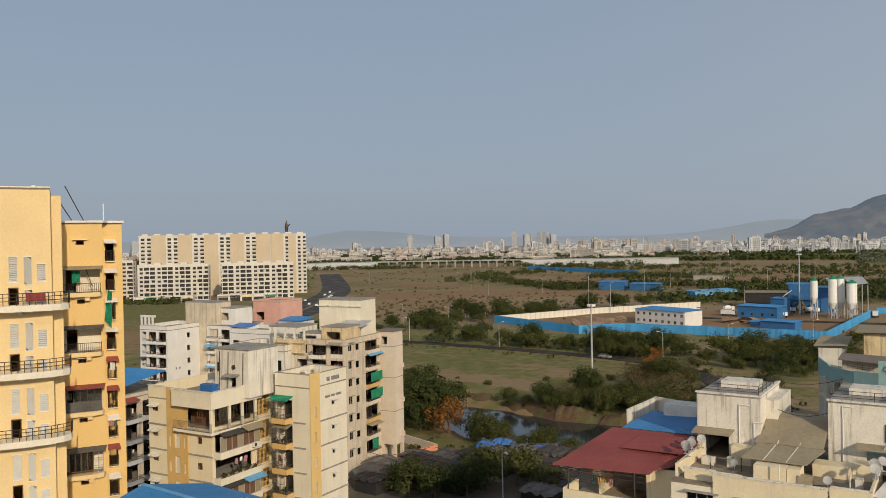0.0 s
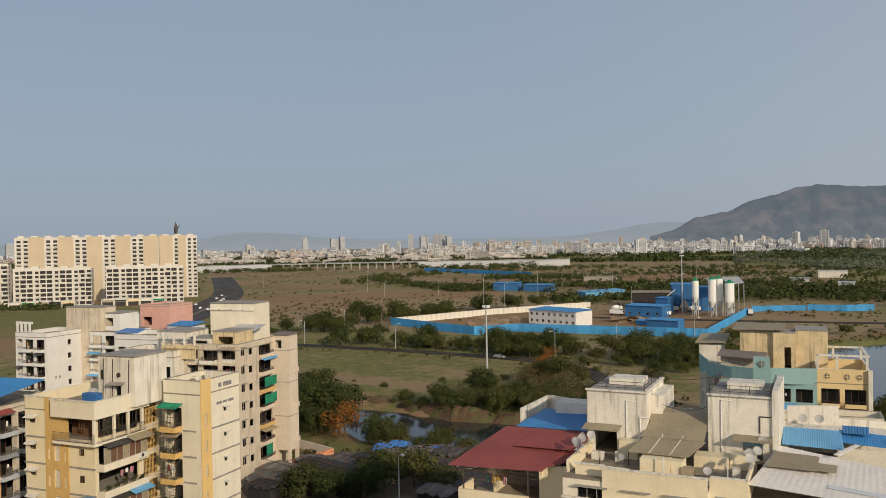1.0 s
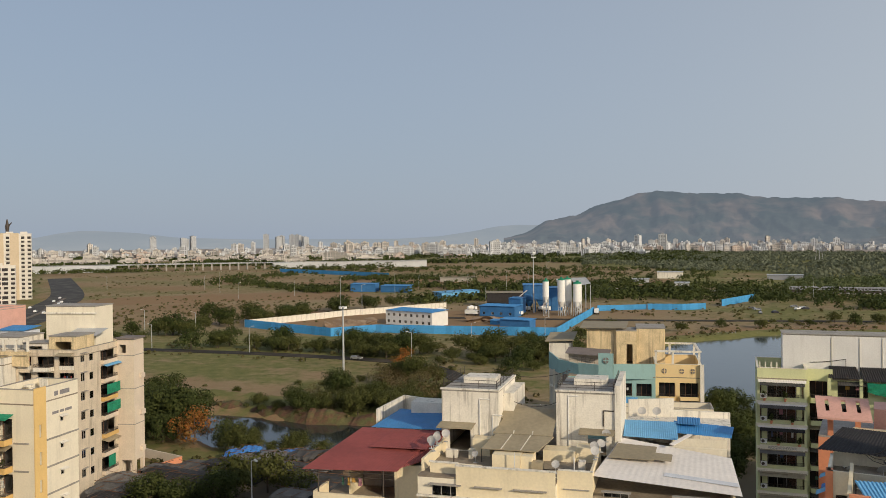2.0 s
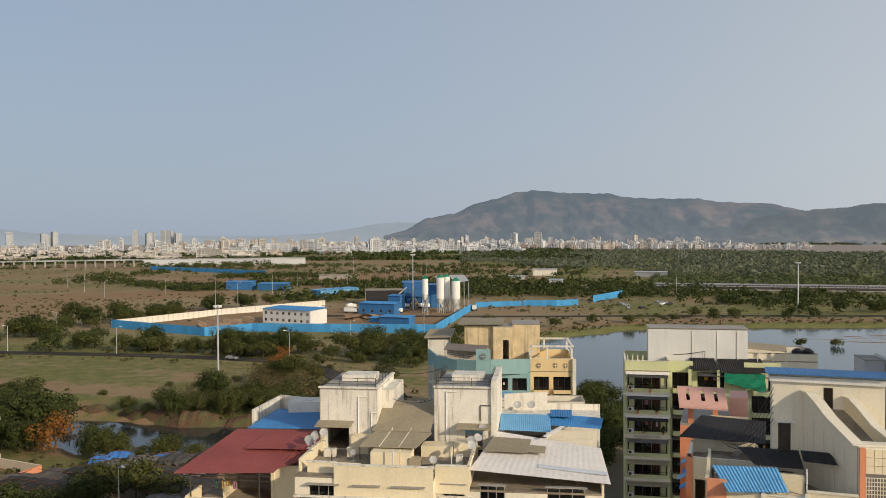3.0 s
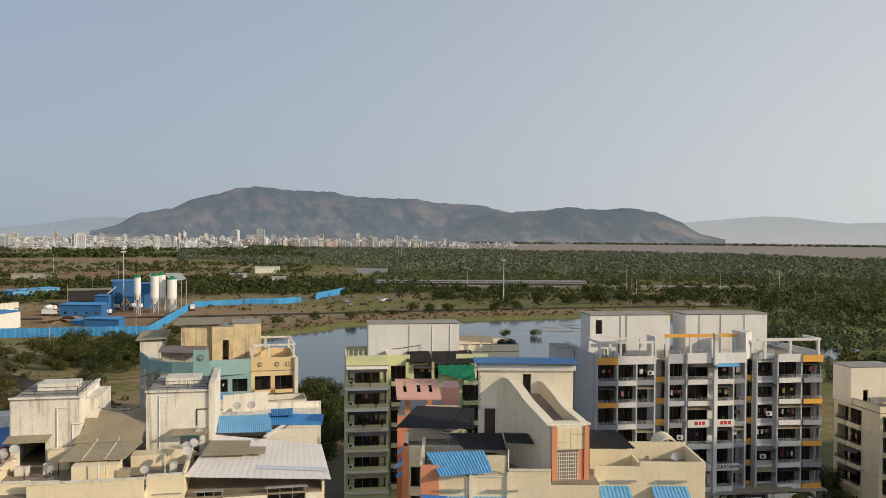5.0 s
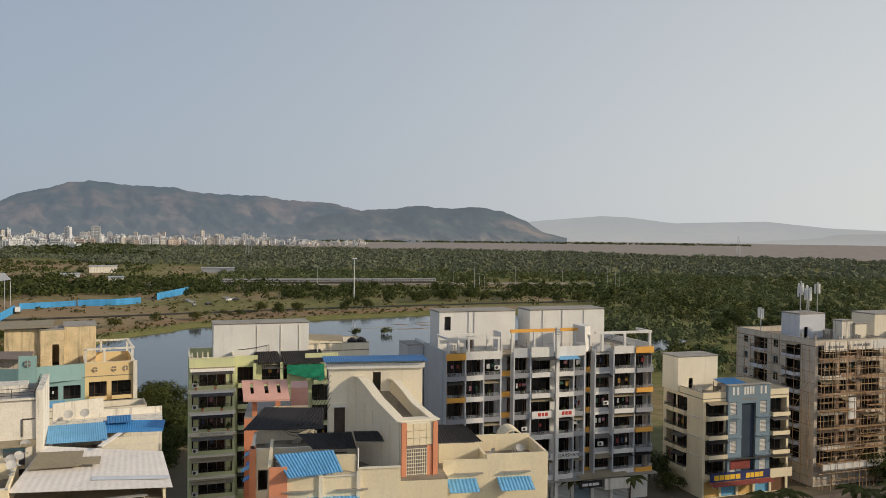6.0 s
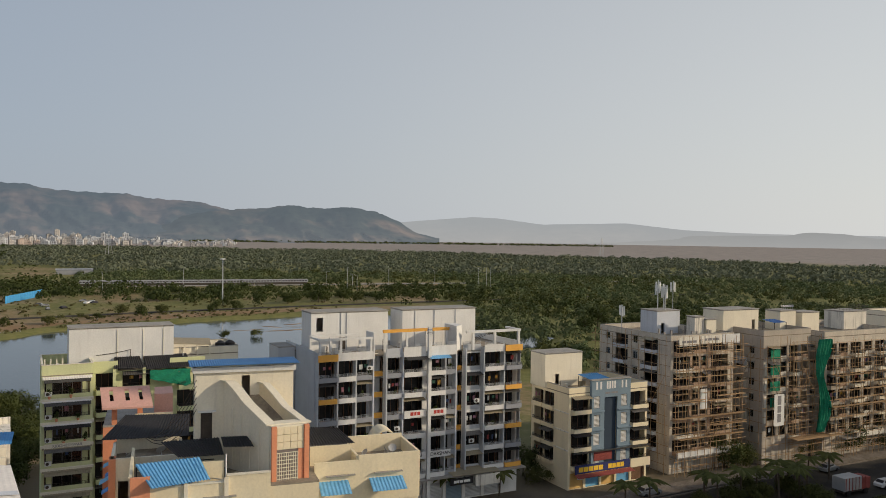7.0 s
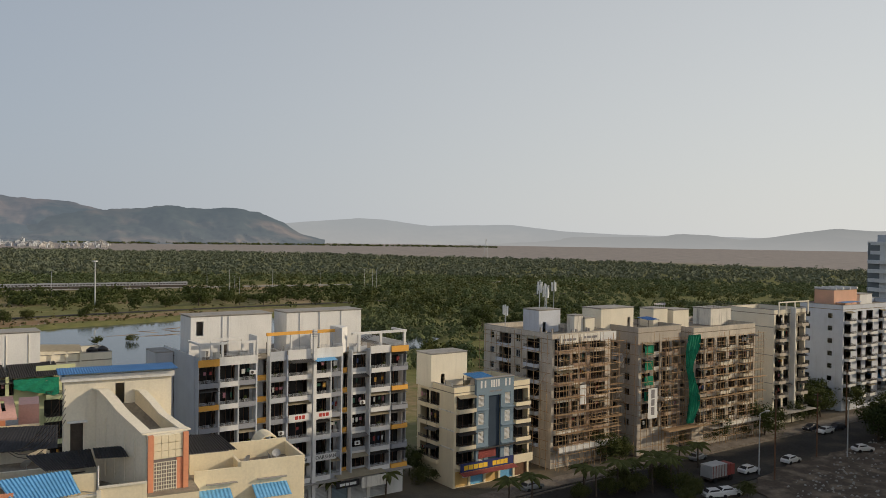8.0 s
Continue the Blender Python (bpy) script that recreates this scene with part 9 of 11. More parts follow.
    for k in range(8):
        u, v = 13.4 + r.uniform(0, 4.4), 8.4 + r.uniform(0, 5)
        h.p("roof_clutter", Shape().box(u, v, roof2 + 0.15, u + r.uniform(.2, .8), v + r.uniform(.2, .8), roof2 + r.uniform(.6, 2.0)), r.choice((STAINED, PALE, BROWNSHEET)))


two_block_flats()


def canal_flats():
    """The longer block behind, with a lift tower on posts."""
    h = House("apartment_building", "peach-cream weathered flats with a tall lift tower on posts", -29.4, 142.6, -25.0, 131)
    W, D = 14.0, 15.4
    zs = [2.4 + 3.0 * i for i in range(7)]
    roof = 22.4
    d = (0, 0, W, D)
    holes = h.bays("front", d, zs, 2.95, [(0.5, 3.2, "b", lambda f: STAINED, 1.0), (4.2, 6.4, "r", STAINED), (7.4, 10.2, "b", lambda f: STAINED, 1.2), (11.0, 13.5, "r", STAINED)], wash=0.8)
    rh = h.bays("right", d, zs, 2.95, [(1.0, 2.2, "w"), (3.4, 4.6, "s"), (6.6, 10.8, "b", lambda f: (PEACH, PEACH, OCHRE, PEACH, OCHRE, PEACH, PEACH)[f], 0.6)], wash=0.3)
    block(h.e, *d, 0, roof, GRIMY, {"front": holes, "right": rh}, TERRACE, 0.9, slabs=zs)
    for z in (11.4, 14.4):
        h.p("green_screen", Shape().box(W + 0.72, 7.2, z + 0.9, W + 0.77, 11.2, z + 2.5), GREENNET)
    h.p("green_screen", Shape().box(W + 0.62, 7.6, 3.4, W + 0.67, 9.6, 5.2), GREENNET)
    h.p("awning", awning_mesh(4.8, 1.0, 0.4, PALEBLUE), None, at=pose(W, 9.2, 20.3, 0, 0, 90))
    h.tank(2.6, 9.6, 11.4, 15.0, roof + 0.15, 29.3, PALE, (7.4, 9.4, roof + 1.6, roof + 3.0))
    h.p("roof_band", Shape().box(2.3, 9.3, 28.2, 11.7, 9.597, 28.4), STAINED)
    h.tank(8.6, 1.2, 13.2, 6.2, roof + 0.15, roof + 2.9, MOULDY, (9.6, 12.4, roof + 0.4, roof + 2.2))
    h.p("roof_sheet", Shape().corrugated((8.2, 5.8, roof + 2.6), (13.6, 5.8, roof + 2.6), (13.6, 9.8, roof + 3.4), (8.2, 9.8, roof + 3.4), 16, 0.06), STEEL)
    h.p("parapet_wall", Shape().box(0.0, -0.9, roof - 1.4, 6.6, -0.7, roof + 0.9), MOULDY)
    for u in (0.2, 2.2, 4.2, 6.2):
        h.p("roof_post", Shape().box(u, -0.85, roof + 0.9, u + 0.3, -0.55, roof + 2.7), STAINED)
    h.p("roof_beam", Shape().box(0.0, -0.9, roof + 2.7, 6.8, -0.5, roof + 2.95), STAINED)
    h.tank(-3.0, 2.0, 3.2, 8.0, roof - 4, roof + 2.6, STAINED)
    h.tank(4.4, 1.0, 8.4, 4.6, roof + 0.15, roof + 1.8, STAINED, (4.8, 7.6, roof + 0.3, roof + 1.5))
    # ragged older front wing
    d2 = (-7.0, -3.0, 3.8, 4.0)
    z2 = zs[:6]
    holes = h.bays("front", d2, z2, 3.0, [(-6.4, -4.0, "r", STAINED), (-3.0, -0.6, "r", STAINED), (0.4, 3.2, "b", lambda f: STAINED, 1.0)], wash=0.3)
    block(h.e, *d2, 0, 21.4, STAINED, {"front": holes}, TERRACE, 1.0, slabs=z2)
    # lift tower standing on posts
    x0, y0, x1, y1 = 14.0, 11.6, 17.0, 14.9
    block(h.e, x0, y0, x1, y1, 3.4, 23.6, PEACH, {"front": [(14.4, 15.6, 21.4, 22.8)]}, CONCRETE, 0, name="lift_tower_wall")
    h.p("tower_cap", Shape().box(x0 - 0.25, y0 - 0.25, 23.752, x1 + 0.25, y1 + 0.25, 24.0), DARKBROWN)
    for z in (9.4, 15.4, 21.0):
        h.p("string_course", Shape().box(x0 - 0.07, y0 - 0.07, z, x1 + 0.07, y0 - 0.003, z + 0.12), CONCRETE)
        h.p("string_course", Shape().box(x1 + 0.003, y0 - 0.07, z, x1 + 0.07, y1, z + 0.12), CONCRETE)
    for u, v in ((x0 + 0.3, y0 + 0.3), (x1 - 0.3, y0 + 0.3), (x1 - 0.3, y1 - 0.3), (x0 + 0.3, y1 - 0.3)):
        h.p("tower_post", Shape().box(u - 0.28, v - 0.28, 0, u + 0.28, v + 0.28, 3.4), PEACH)
    for k in range(3):
        h.p("ledge", Shape().box(x1 + 0.003, y1 - 1.5, 4.6 + 6.2 * k, x1 + 0.4, y1 - 0.3, 5.4 + 6.2 * k), PEACH)
    r = random.Random(5)
    for k in range(14):
        u, v = r.uniform(0.5, 13), r.uniform(0.6, 9)
        h.p("roof_clutter", Shape().box(u, v, roof + 0.15, u + r.uniform(.3, 1.2), v + r.uniform(.3, 1.0), roof + r.uniform(.5, 1.6)), r.choice((STAINED, CONCRETE, BROWNSHEET)))
    structure("courtyard_wall", wall_between((-8.6, 146.2), (-1.8, 153.4), 1.6, 1.6, -0.4, 0.3), TERRACOTTA, "salmon courtyard wall", "wall")
    structure("courtyard_wall", wall_between((-1.8, 153.4), (-9.5, 163.0), 1.6, 1.6, -0.4, 0.3), PEACH, "peach courtyard wall", "wall")


canal_flats()


def white_flats_pair():
    h = House("apartment_building", "white flats with stacked balconies and a pink neighbour", -72.0, 193.0, -28.0, 141)
    zs = [2.0 + 3.0 * i for i in range(6)]
    d = (0, 0, 9.0, 12.0)
    holes = h.bays("front", d, zs, 3.0, [(0.5, 2.0, "r", BLUEWHITE), (2.8, 5.2, "b", lambda f: WHITE, 0.9), (6.0, 8.4, "b", lambda f: WHITE, 0.9)], wash=0.3)
    block(h.e, *d, 0, 20.0, WHITE, {"front": holes, "right": [(6, 7, z + 0.8, z + 2) for z in zs]}, TERRACE, 0.9, slabs=zs)
    for k in range(4):
        h.p("roof_frame", Shape().box(0.3 + 1.2 * k, 0.0, 21.0, 0.7 + 1.2 * k, 0.3, 23.0), WHITE)
    h.p("roof_frame", Shape().box(0.2, 0, 23.0, 5.0, 0.3, 23.5), WHITE)
    h.tank(4.6, 10.0, 14.6, 15.0, 0, 25.8, GRIMY)
    bars((0.4, 0.5), 0.6, 0.5, BAR, h.e, pose(9.01, 3.0, 11.0, 0, 0, 90))
    g = House("apartment_building", "white flats with open terraces and blue awnings", -57.0, 196.0, -28.0, 142)
    d = (0, 0, 8.0, 11.0)
    holes = g.bays("front", d, zs, 3.0, [(0.6, 3.4, "b", lambda f: WHITE, 1.0), (4.4, 7.2, "b", lambda f: WHITE, 1.0)], wash=0.2)
    block(g.e, *d, 0, 20.4, WHITE, {"front": holes}, TERRACE, 0, slabs=zs)
    g.tank(1.0, 2.0, 7.0, 8.0, 20.5, 24.4, WHITE, (2.0, 5.0, 21.6, 23.4))
    block(g.e, 8.0, -1.0, 20.0, 9.0, 0, 19.0, WHITE, {"front": [(13.0, 17.5, 15.4, 17.6), (9.0, 11.0, 15.6, 17.4)]}, TERRACE, 1.0)
    for k in range(3):
        g.p("awning", awning_mesh(3.6, 1.4, 0.4, PALEBLUE), None, at=pose(2.2, -0.6, 6.0 + 5 * k))
    g.p("tarpaulin", Shape().slab((8.4, -1.4, 20.6), (14.6, -1.4, 20.6), (14.6, 2.2, 21.2), (8.4, 2.2, 21.2), 0.06), TARP)
    k = House("apartment_building", "low pink and grey house with a blue sheet roof", -50.0, 214.0, -28.0, 143)
    block(k.e, 0, 0, 9.0, 9.0, 0, 24.6, PINK, {"front": [(1.0, 3.6, 20.0, 22.0)]}, CONCRETE, 0.4)
    k.p("tower", Shape().box(-4.2, 1.0, 0, -0.05, 6.0, 22.4), WHITE)
    k.p("blue_roof", Shape().corrugated((9.4, -2.0, 20.2), (17.0, -2.0, 20.2), (17.0, 4.0, 20.8), (9.4, 4.0, 20.8), 22, 0.05), BLUESHEET)
    k.p("shed_wall", Shape().box(9.6, -1.6, 0, 16.8, 3.6, 20.0), BLUEWHITE)
    # dark neighbour between the yellow tower and the cream flats
    n = House("apartment_building", "grey flats in shade with a blue sheet roof", -60.0, 124.0, -24.0, 144)
    zz = [2.0 + 3.0 * i for i in range(5)]
    d = (0, 0, 14.0, 12.0)
    holes = n.bays("front", d, zz, 3.0, [(5.0, 8.0, "r", MIDGREY), (9.5, 13.0, "b", lambda f: MIDGREY, 1.0)])
    rh = n.bays("right", d, zz, 3.0, [(0.6, 3.4, "b", lambda f: GREYPAINT if f % 2 else MIDGREY, 1.0), (4.4, 7.4, "b", lambda f: MIDGREY, 1.0), (8.4, 11.2, "r", GREYPAINT)], wash=0.7)
    block(n.e, *d, 0, 17.4, GRIMY, {"front": holes, "right": rh}, TERRACE, 0.5, slabs=zz)
    n.p("red_awning", awning_mesh(2.6, 1.2, 0.5, REDROOF), None, at=pose(14.0, 1.6, 17.6, 0, 0, 90))
    n.p("blue_roof", Shape().corrugated((6.0, -0.6, 19.4), (14.6, -0.6, 19.4), (14.6, 9.0, 20.6), (6.0, 9.0, 20.6), 26, 0.05), BLUESHEET)
    for u in (6.4, 14.2):
        for v in (-0.3, 8.6):
            n.p("roof_post", Shape().tube((u, v, 17.5), (u, v, 19.5 + 0.12 * v), 0.06), METAL)


white_flats_pair()


def yellow_tower():
    h = House("tower_block", "tall yellow tower with white louvres and rounded balconies", -34.6, 71.5, 25.0, 151, "tower")
    # stair wing with louvred windows, doors to rounded balconies
    tops = (39.2, 33.9, 28.7, 23.4)
    spans = []
    for t in tops:
        spans += [(-2.62, -2.02, t - 2.0, t, 0.0), (-1.52, -1.0, t - 2.2, t, 0.22), (-1.52, -1.0, t - 4.4, t - 2.65, 0.22), (-0.62, 0.0, t - 2.0, t - 0.6, 0.0), (-0.62, 0.0, t - 4.1, t - 3.05, 0.0)]
    doors = [(-2.62, -2.02, t - 4.0, t - 2.5) for t in tops]
    block(h.e, -9.0, -5.7, 0.45, 6.0, 0, 44.6, LIGHTYELLOW, {"front": [q[:4] for q in spans] + doors}, TERRACE, 0)
    for u0, u1, z0, z1, lean in spans:
        n = int((z1 - z0) / 0.14)
        s = Shape().box(u0 - 0.05, -5.74, z0 - 0.05, u1 + 0.05, -5.703, z0).box(u0 - 0.05, -5.74, z1, u1 + 0.05, -5.703, z1 + 0.05)
        for k in range(n):
            zk = z0 + (z1 - z0) * k / n
            s.slab((u0, -5.52, zk + 0.12 + lean), (u1, -5.52, zk + 0.12 - lean), (u1, -5.73, zk + 0.03 - lean), (u0, -5.73, zk + 0.03 + lean), 0.025)
        part("louvre_window", s, WHITEPAINT, h.e, "white louvred window")
    for u0, u1, z0, z1 in doors:
        h.p("door_frame", lattice([u0 - 0.07, u0, u1, u1 + 0.07], [z0, z1, z1 + 0.07], lambda i, j: i != 1 or j == 1, -5.76, -5.703), WOOD)
    h.p("door_leaf", Shape().box(-1.92, -5.78, 35.2, -1.7, -5.72, 36.3), MOULDY)
    h.p("parapet_cap", Shape().box(-9.1, -5.8, 44.752, 0.5, -5.5, 44.85), PALE)
    h.p("roof_step", Shape().box(0.45, -4.4, 0, 1.25, 3.4, 44.2), LIGHTYELLOW)
    h.p("roof_vent", Shape().box(-0.9, -5.0, 44.75, -0.6, -4.7, 45.0), WHITE)
    for i, z in enumerate((35.4, 30.1, 24.75)):
        out = [(-9.0, -5.705), (-9.0, -7.2), (-1.6, -7.25), (0.2, -7.05), (1.1, -6.65), (1.65, -6.1), (1.75, -5.0), (0.46, -5.0), (0.46, -5.705)]
        b = h.p("balcony", Shape().prism(out, z - 0.5, z), PALE)
        h.p("balcony_beam", Shape().box(-2.0, -6.6, z - 0.75, -1.7, -5.71, z - 0.502), PALE)
        rail, posts = Shape(), Shape()
        for (ax, ay), (bx, by) in zip(out[1:6], out[2:7]):
            n = max(1, int(math.hypot(bx - ax, by - ay) / 0.45))
            for zz in (0.95, 0.66, 0.36):
                rail.tube((ax, ay + 0.08, z + zz), (bx, by + 0.08, z + zz), 0.03, n=4)
            for k in range(n + 1):
                q = (ax + (bx - ax) * k / n, ay + 0.08 + (by - ay) * k / n)
                posts.tube((*q, z), (*q, z + 0.95), 0.03, n=4)
        part("railing", rail, METAL, b)
        part("railing_posts", posts, METAL, b)
    solid("folded_mat", Shape().corrugated((-1.4, -7.12, 35.7), (0.0, -7.0, 35.7), (0.0, -7.0, 36.35), (-1.4, -7.12, 36.35), 3, 0.05), CLOTH[0], "dark red mat hung on a balcony rail", "mat", h.m)
    # main wing, set back, with a balcony on every other floor
    fz = (35.7, 30.2, 24.7, 18.9, 13.4)
    d = (0.46, 3.5, 4.7, 18.0)
    holes = [(0.6, 4.4, z, z + 2.15) for z in fz] + [(2.4, 3.1, z - 1.05, z - 0.65) for z in fz] + [(2.4, 3.1, 40.1, 40.5)]
    block(h.e, *d, 0, 42.0, YELLOW, {"front": holes}, TERRACE, 0, slabs=fz)
    cz = [16.3 + 2.78 * k for k in range(9)]
    block(h.e, 4.7, 4.6, 6.45, 18.0, 0, 42.0, YELLOW, {"front": [(4.95, 5.7, z, z + 1.7) for z in cz]}, TERRACE, 0)
    h.p("cornice", Shape().prism([(0.3, 3.3), (4.75, 3.3), (5.2, 4.4), (6.65, 4.4), (6.65, 18.0), (0.3, 18.0)], 42.152, 42.35), WHITE)
    for k, z in enumerate(fz):
        rim = [(0.47, 3.497), (0.47, 2.75), (3.7, 2.75), (4.35, 2.95), (4.6, 3.497)]
        b = h.p("balcony", Shape().prism(rim, z - 0.4, z), LIGHTYELLOW)
        h.p("bracket", Shape().box(3.1, 2.9, z - 0.75, 3.5, 3.497, z - 0.402), LIGHTYELLOW)
        shade = Shape().slab((0.5, 3.5, z + 2.45), (4.7, 3.5, z + 2.45), (4.5, 2.5, z + 2.2), (0.5, 2.5, z + 2.2), 0.05)
        h.p("shade", shade, REDROOF if k == 2 else GREYTARP if k in (1, 3) else BROWNSHEET)
        h.p("inner_wall", lattice([0.6, 1.5, 2.4, 4.45], [z, z + 2.0, z + 2.2], lambda i, j: i != 1 or j == 1, 4.6, 4.7), PALE)
        if k in (0, 1):
            part("railing", railing_mesh(3.9, 0.85, 0.16, METAL, 0.6), None, b, at=pose(2.45, 2.85, z))
        elif k == 2:
            h.p("grey_panel", Shape().box(0.6, 3.0, z, 4.3, 3.08, z + 0.95), GREYTARP)
            set_window(h.e, pose(3.1, 2.95, z + 0.95), 2.4, 1.2, 3, METAL, 1.0, h.rng)
            set_window(h.e, pose(1.3, 2.95, z + 1.2), 1.0, 0.6, 1, METAL, 0.0, h.rng)
        else:
            set_window(h.e, pose(2.5, 2.95, z + 0.3), 2.0, 1.85, 3, WOOD, 1.0, h.rng)
            h.p("glazed_side", lattice([0.6, 0.66, 1.1, 1.16, 1.46], [z, z + 0.06, z + 0.7, z + 0.76, z + 1.4, z + 1.46, z + 2.15], lambda i, j: i % 2 == 0 or j % 2 == 0, 3.0, 3.05), FRAME)
            h.p("glazed_side", lattice([3.54, 3.9, 3.96, 4.3, 4.36], [z, z + 0.06, z + 0.7, z + 0.76, z + 1.4, z + 1.46, z + 2.15], lambda i, j: i % 2 == 1 or j % 2 == 0, 3.0, 3.05), FRAME)
        h.p("vent_hood", Shape().box(2.2, 3.2, z - 0.6, 3.3, 3.497, z - 0.52), PALE)
        part("vent_frame", window_mesh(0.7, 0.4, 1, WOOD), None, h.e, at=pose(2.75, 3.5, z - 1.05))
    part("vent_frame", window_mesh(0.7, 0.4, 0, WOOD), None, h.e, at=pose(2.75, 3.5, 40.1))
    h.p("vent_hood", Shape().box(2.1, 3.15, 40.56, 3.4, 3.497, 40.64), PALE)
    h.p("awning_stay", Shape().tube((3.2, 2.6, 37.85), (3.7, 2.8, 36.3), 0.04, n=5), METAL)
    for k, z in enumerate(cz):
        part("window_grille", railing_mesh(0.8, 1.0 if k % 3 else 1.7, 0.11, METAL, 0.35), None, h.e, at=pose(5.33, 4.2, z))
        part("grille_shelf", cached("gsh", lambda: Shape().box(-0.42, 0, -0.08, 0.42, 0.39, 0).mesh("grille_shelf", PALE)), None, h.e, at=pose(5.33, 4.2, z))
        red = k in (1, 3, 4)
        h.p("window_hood", Shape().slab((4.85, 4.597, z + 2.05), (5.85, 4.597, z + 2.05), (5.95, 3.8, z + 1.7), (4.8, 3.8, z + 1.7), 0.04), REDROOF if red else WHITESHEET)
        if k in (2, 4):
            laundry(h.m @ pose(5.33, 4.1, z + 1.5), h.rng, 2, 0.6)
    solid("drying_sheet", Shape().corrugated((4.75, 4.1, 33.0), (5.35, 4.05, 32.2), (5.45, 4.15, 35.6), (5.1, 4.15, 35.8), 3, 0.08), GREENNET, "green cloth hung from a window grille", "laundry", h.m)
    solid("drying_sheet", Shape().corrugated((2.0, 3.6, 36.6), (2.7, 3.6, 36.7), (2.7, 3.6, 37.7), (2.0, 3.6, 37.7), 3, 0.08), GREENNET, "green cloth hung in a balcony opening", "laundry", h.m)
    h.p("roof_mast", Shape().tube((4.9, 5.4, 42.3), (4.9, 5.4, 44.0), 0.05), PLASTICWHITE)
    for a, b in (((1.6, 4.6, 45.6), (3.2, 5.4, 42.3)), ((1.2, 4.6, 44.0), (2.2, 5.4, 42.3))):
        h.p("roof_stay", Shape().tube(a, b, 0.05, n=5), METAL)


yellow_tower()


def blue_roofs():
    e = House("apartment_building", "house below with a wide blue sheet roof and dishes", -20.0, 56.0, -37.0, 161)
    e.p("wall", Shape().box(-9.5, 0.5, 0, 12.0, 11.5, 18.6), CREAM)
    e.p("blue_roof", Shape().corrugated((-10.5, -0.4, 18.9), (12.6, -0.4, 18.9), (12.6, 5.8, 20.4), (-10.5, 5.8, 20.4), 60, 0.03), BLUESHEET, "blue profiled sheet roof")
    e.p("blue_roof", Shape().corrugated((-10.5, 5.8, 20.4), (12.6, 5.8, 20.4), (12.6, 12.2, 18.9), (-10.5, 12.2, 18.9), 60, 0.03), BLUESHEET)
    e.p("ridge_cap", Shape().slab((-10.5, 5.6, 20.46), (12.6, 5.6, 20.46), (12.6, 6.0, 20.46), (-10.5, 6.0, 20.46), 0.06), PALEBLUE)
    for u, v in ((1.4, 6.6), (5.2, 6.2), (6.8, 5.0)):
        q = e.m @ Vector((u, v, 20.2))
        dish(q.x, q.y, q.z, 150, 0.5, "white satellite dish on a blue roof")
    g = House("shed", "small blue sheet roof below the yellow tower", -28.6, 58.6, 10.0, 162, "shed")
    g.p("wall", Shape().box(-1.2, 0.8, 0, 4.6, 5.4, 13.2), YELLOW)
    g.p("blue_roof", Shape().corrugated((-1.8, -0.4, 13.3), (5.8, -0.4, 13.3), (3.7, 6.2, 15.3), (0.6, 6.2, 15.3), 26, 0.05), BLUESHEET)


blue_roofs()


# ---- housing estate beyond the highway ----
ESTATE = material("estate_beige_render", (0.58, 0.48, 0.35), 0.9, 0.08, 0.1, 1.0, 0.1, spec=0.1)
ESTATEWHITE = material("estate_pale_render", (0.68, 0.65, 0.60), 0.9, 0.08, 0.1, 1.0, 0.1, spec=0.1)
ESTATEDARK = material("estate_dark_openings", (0.055, 0.05, 0.05), 0.8, 0.2, 0.2, 1.0, 0.0, spec=0.2)


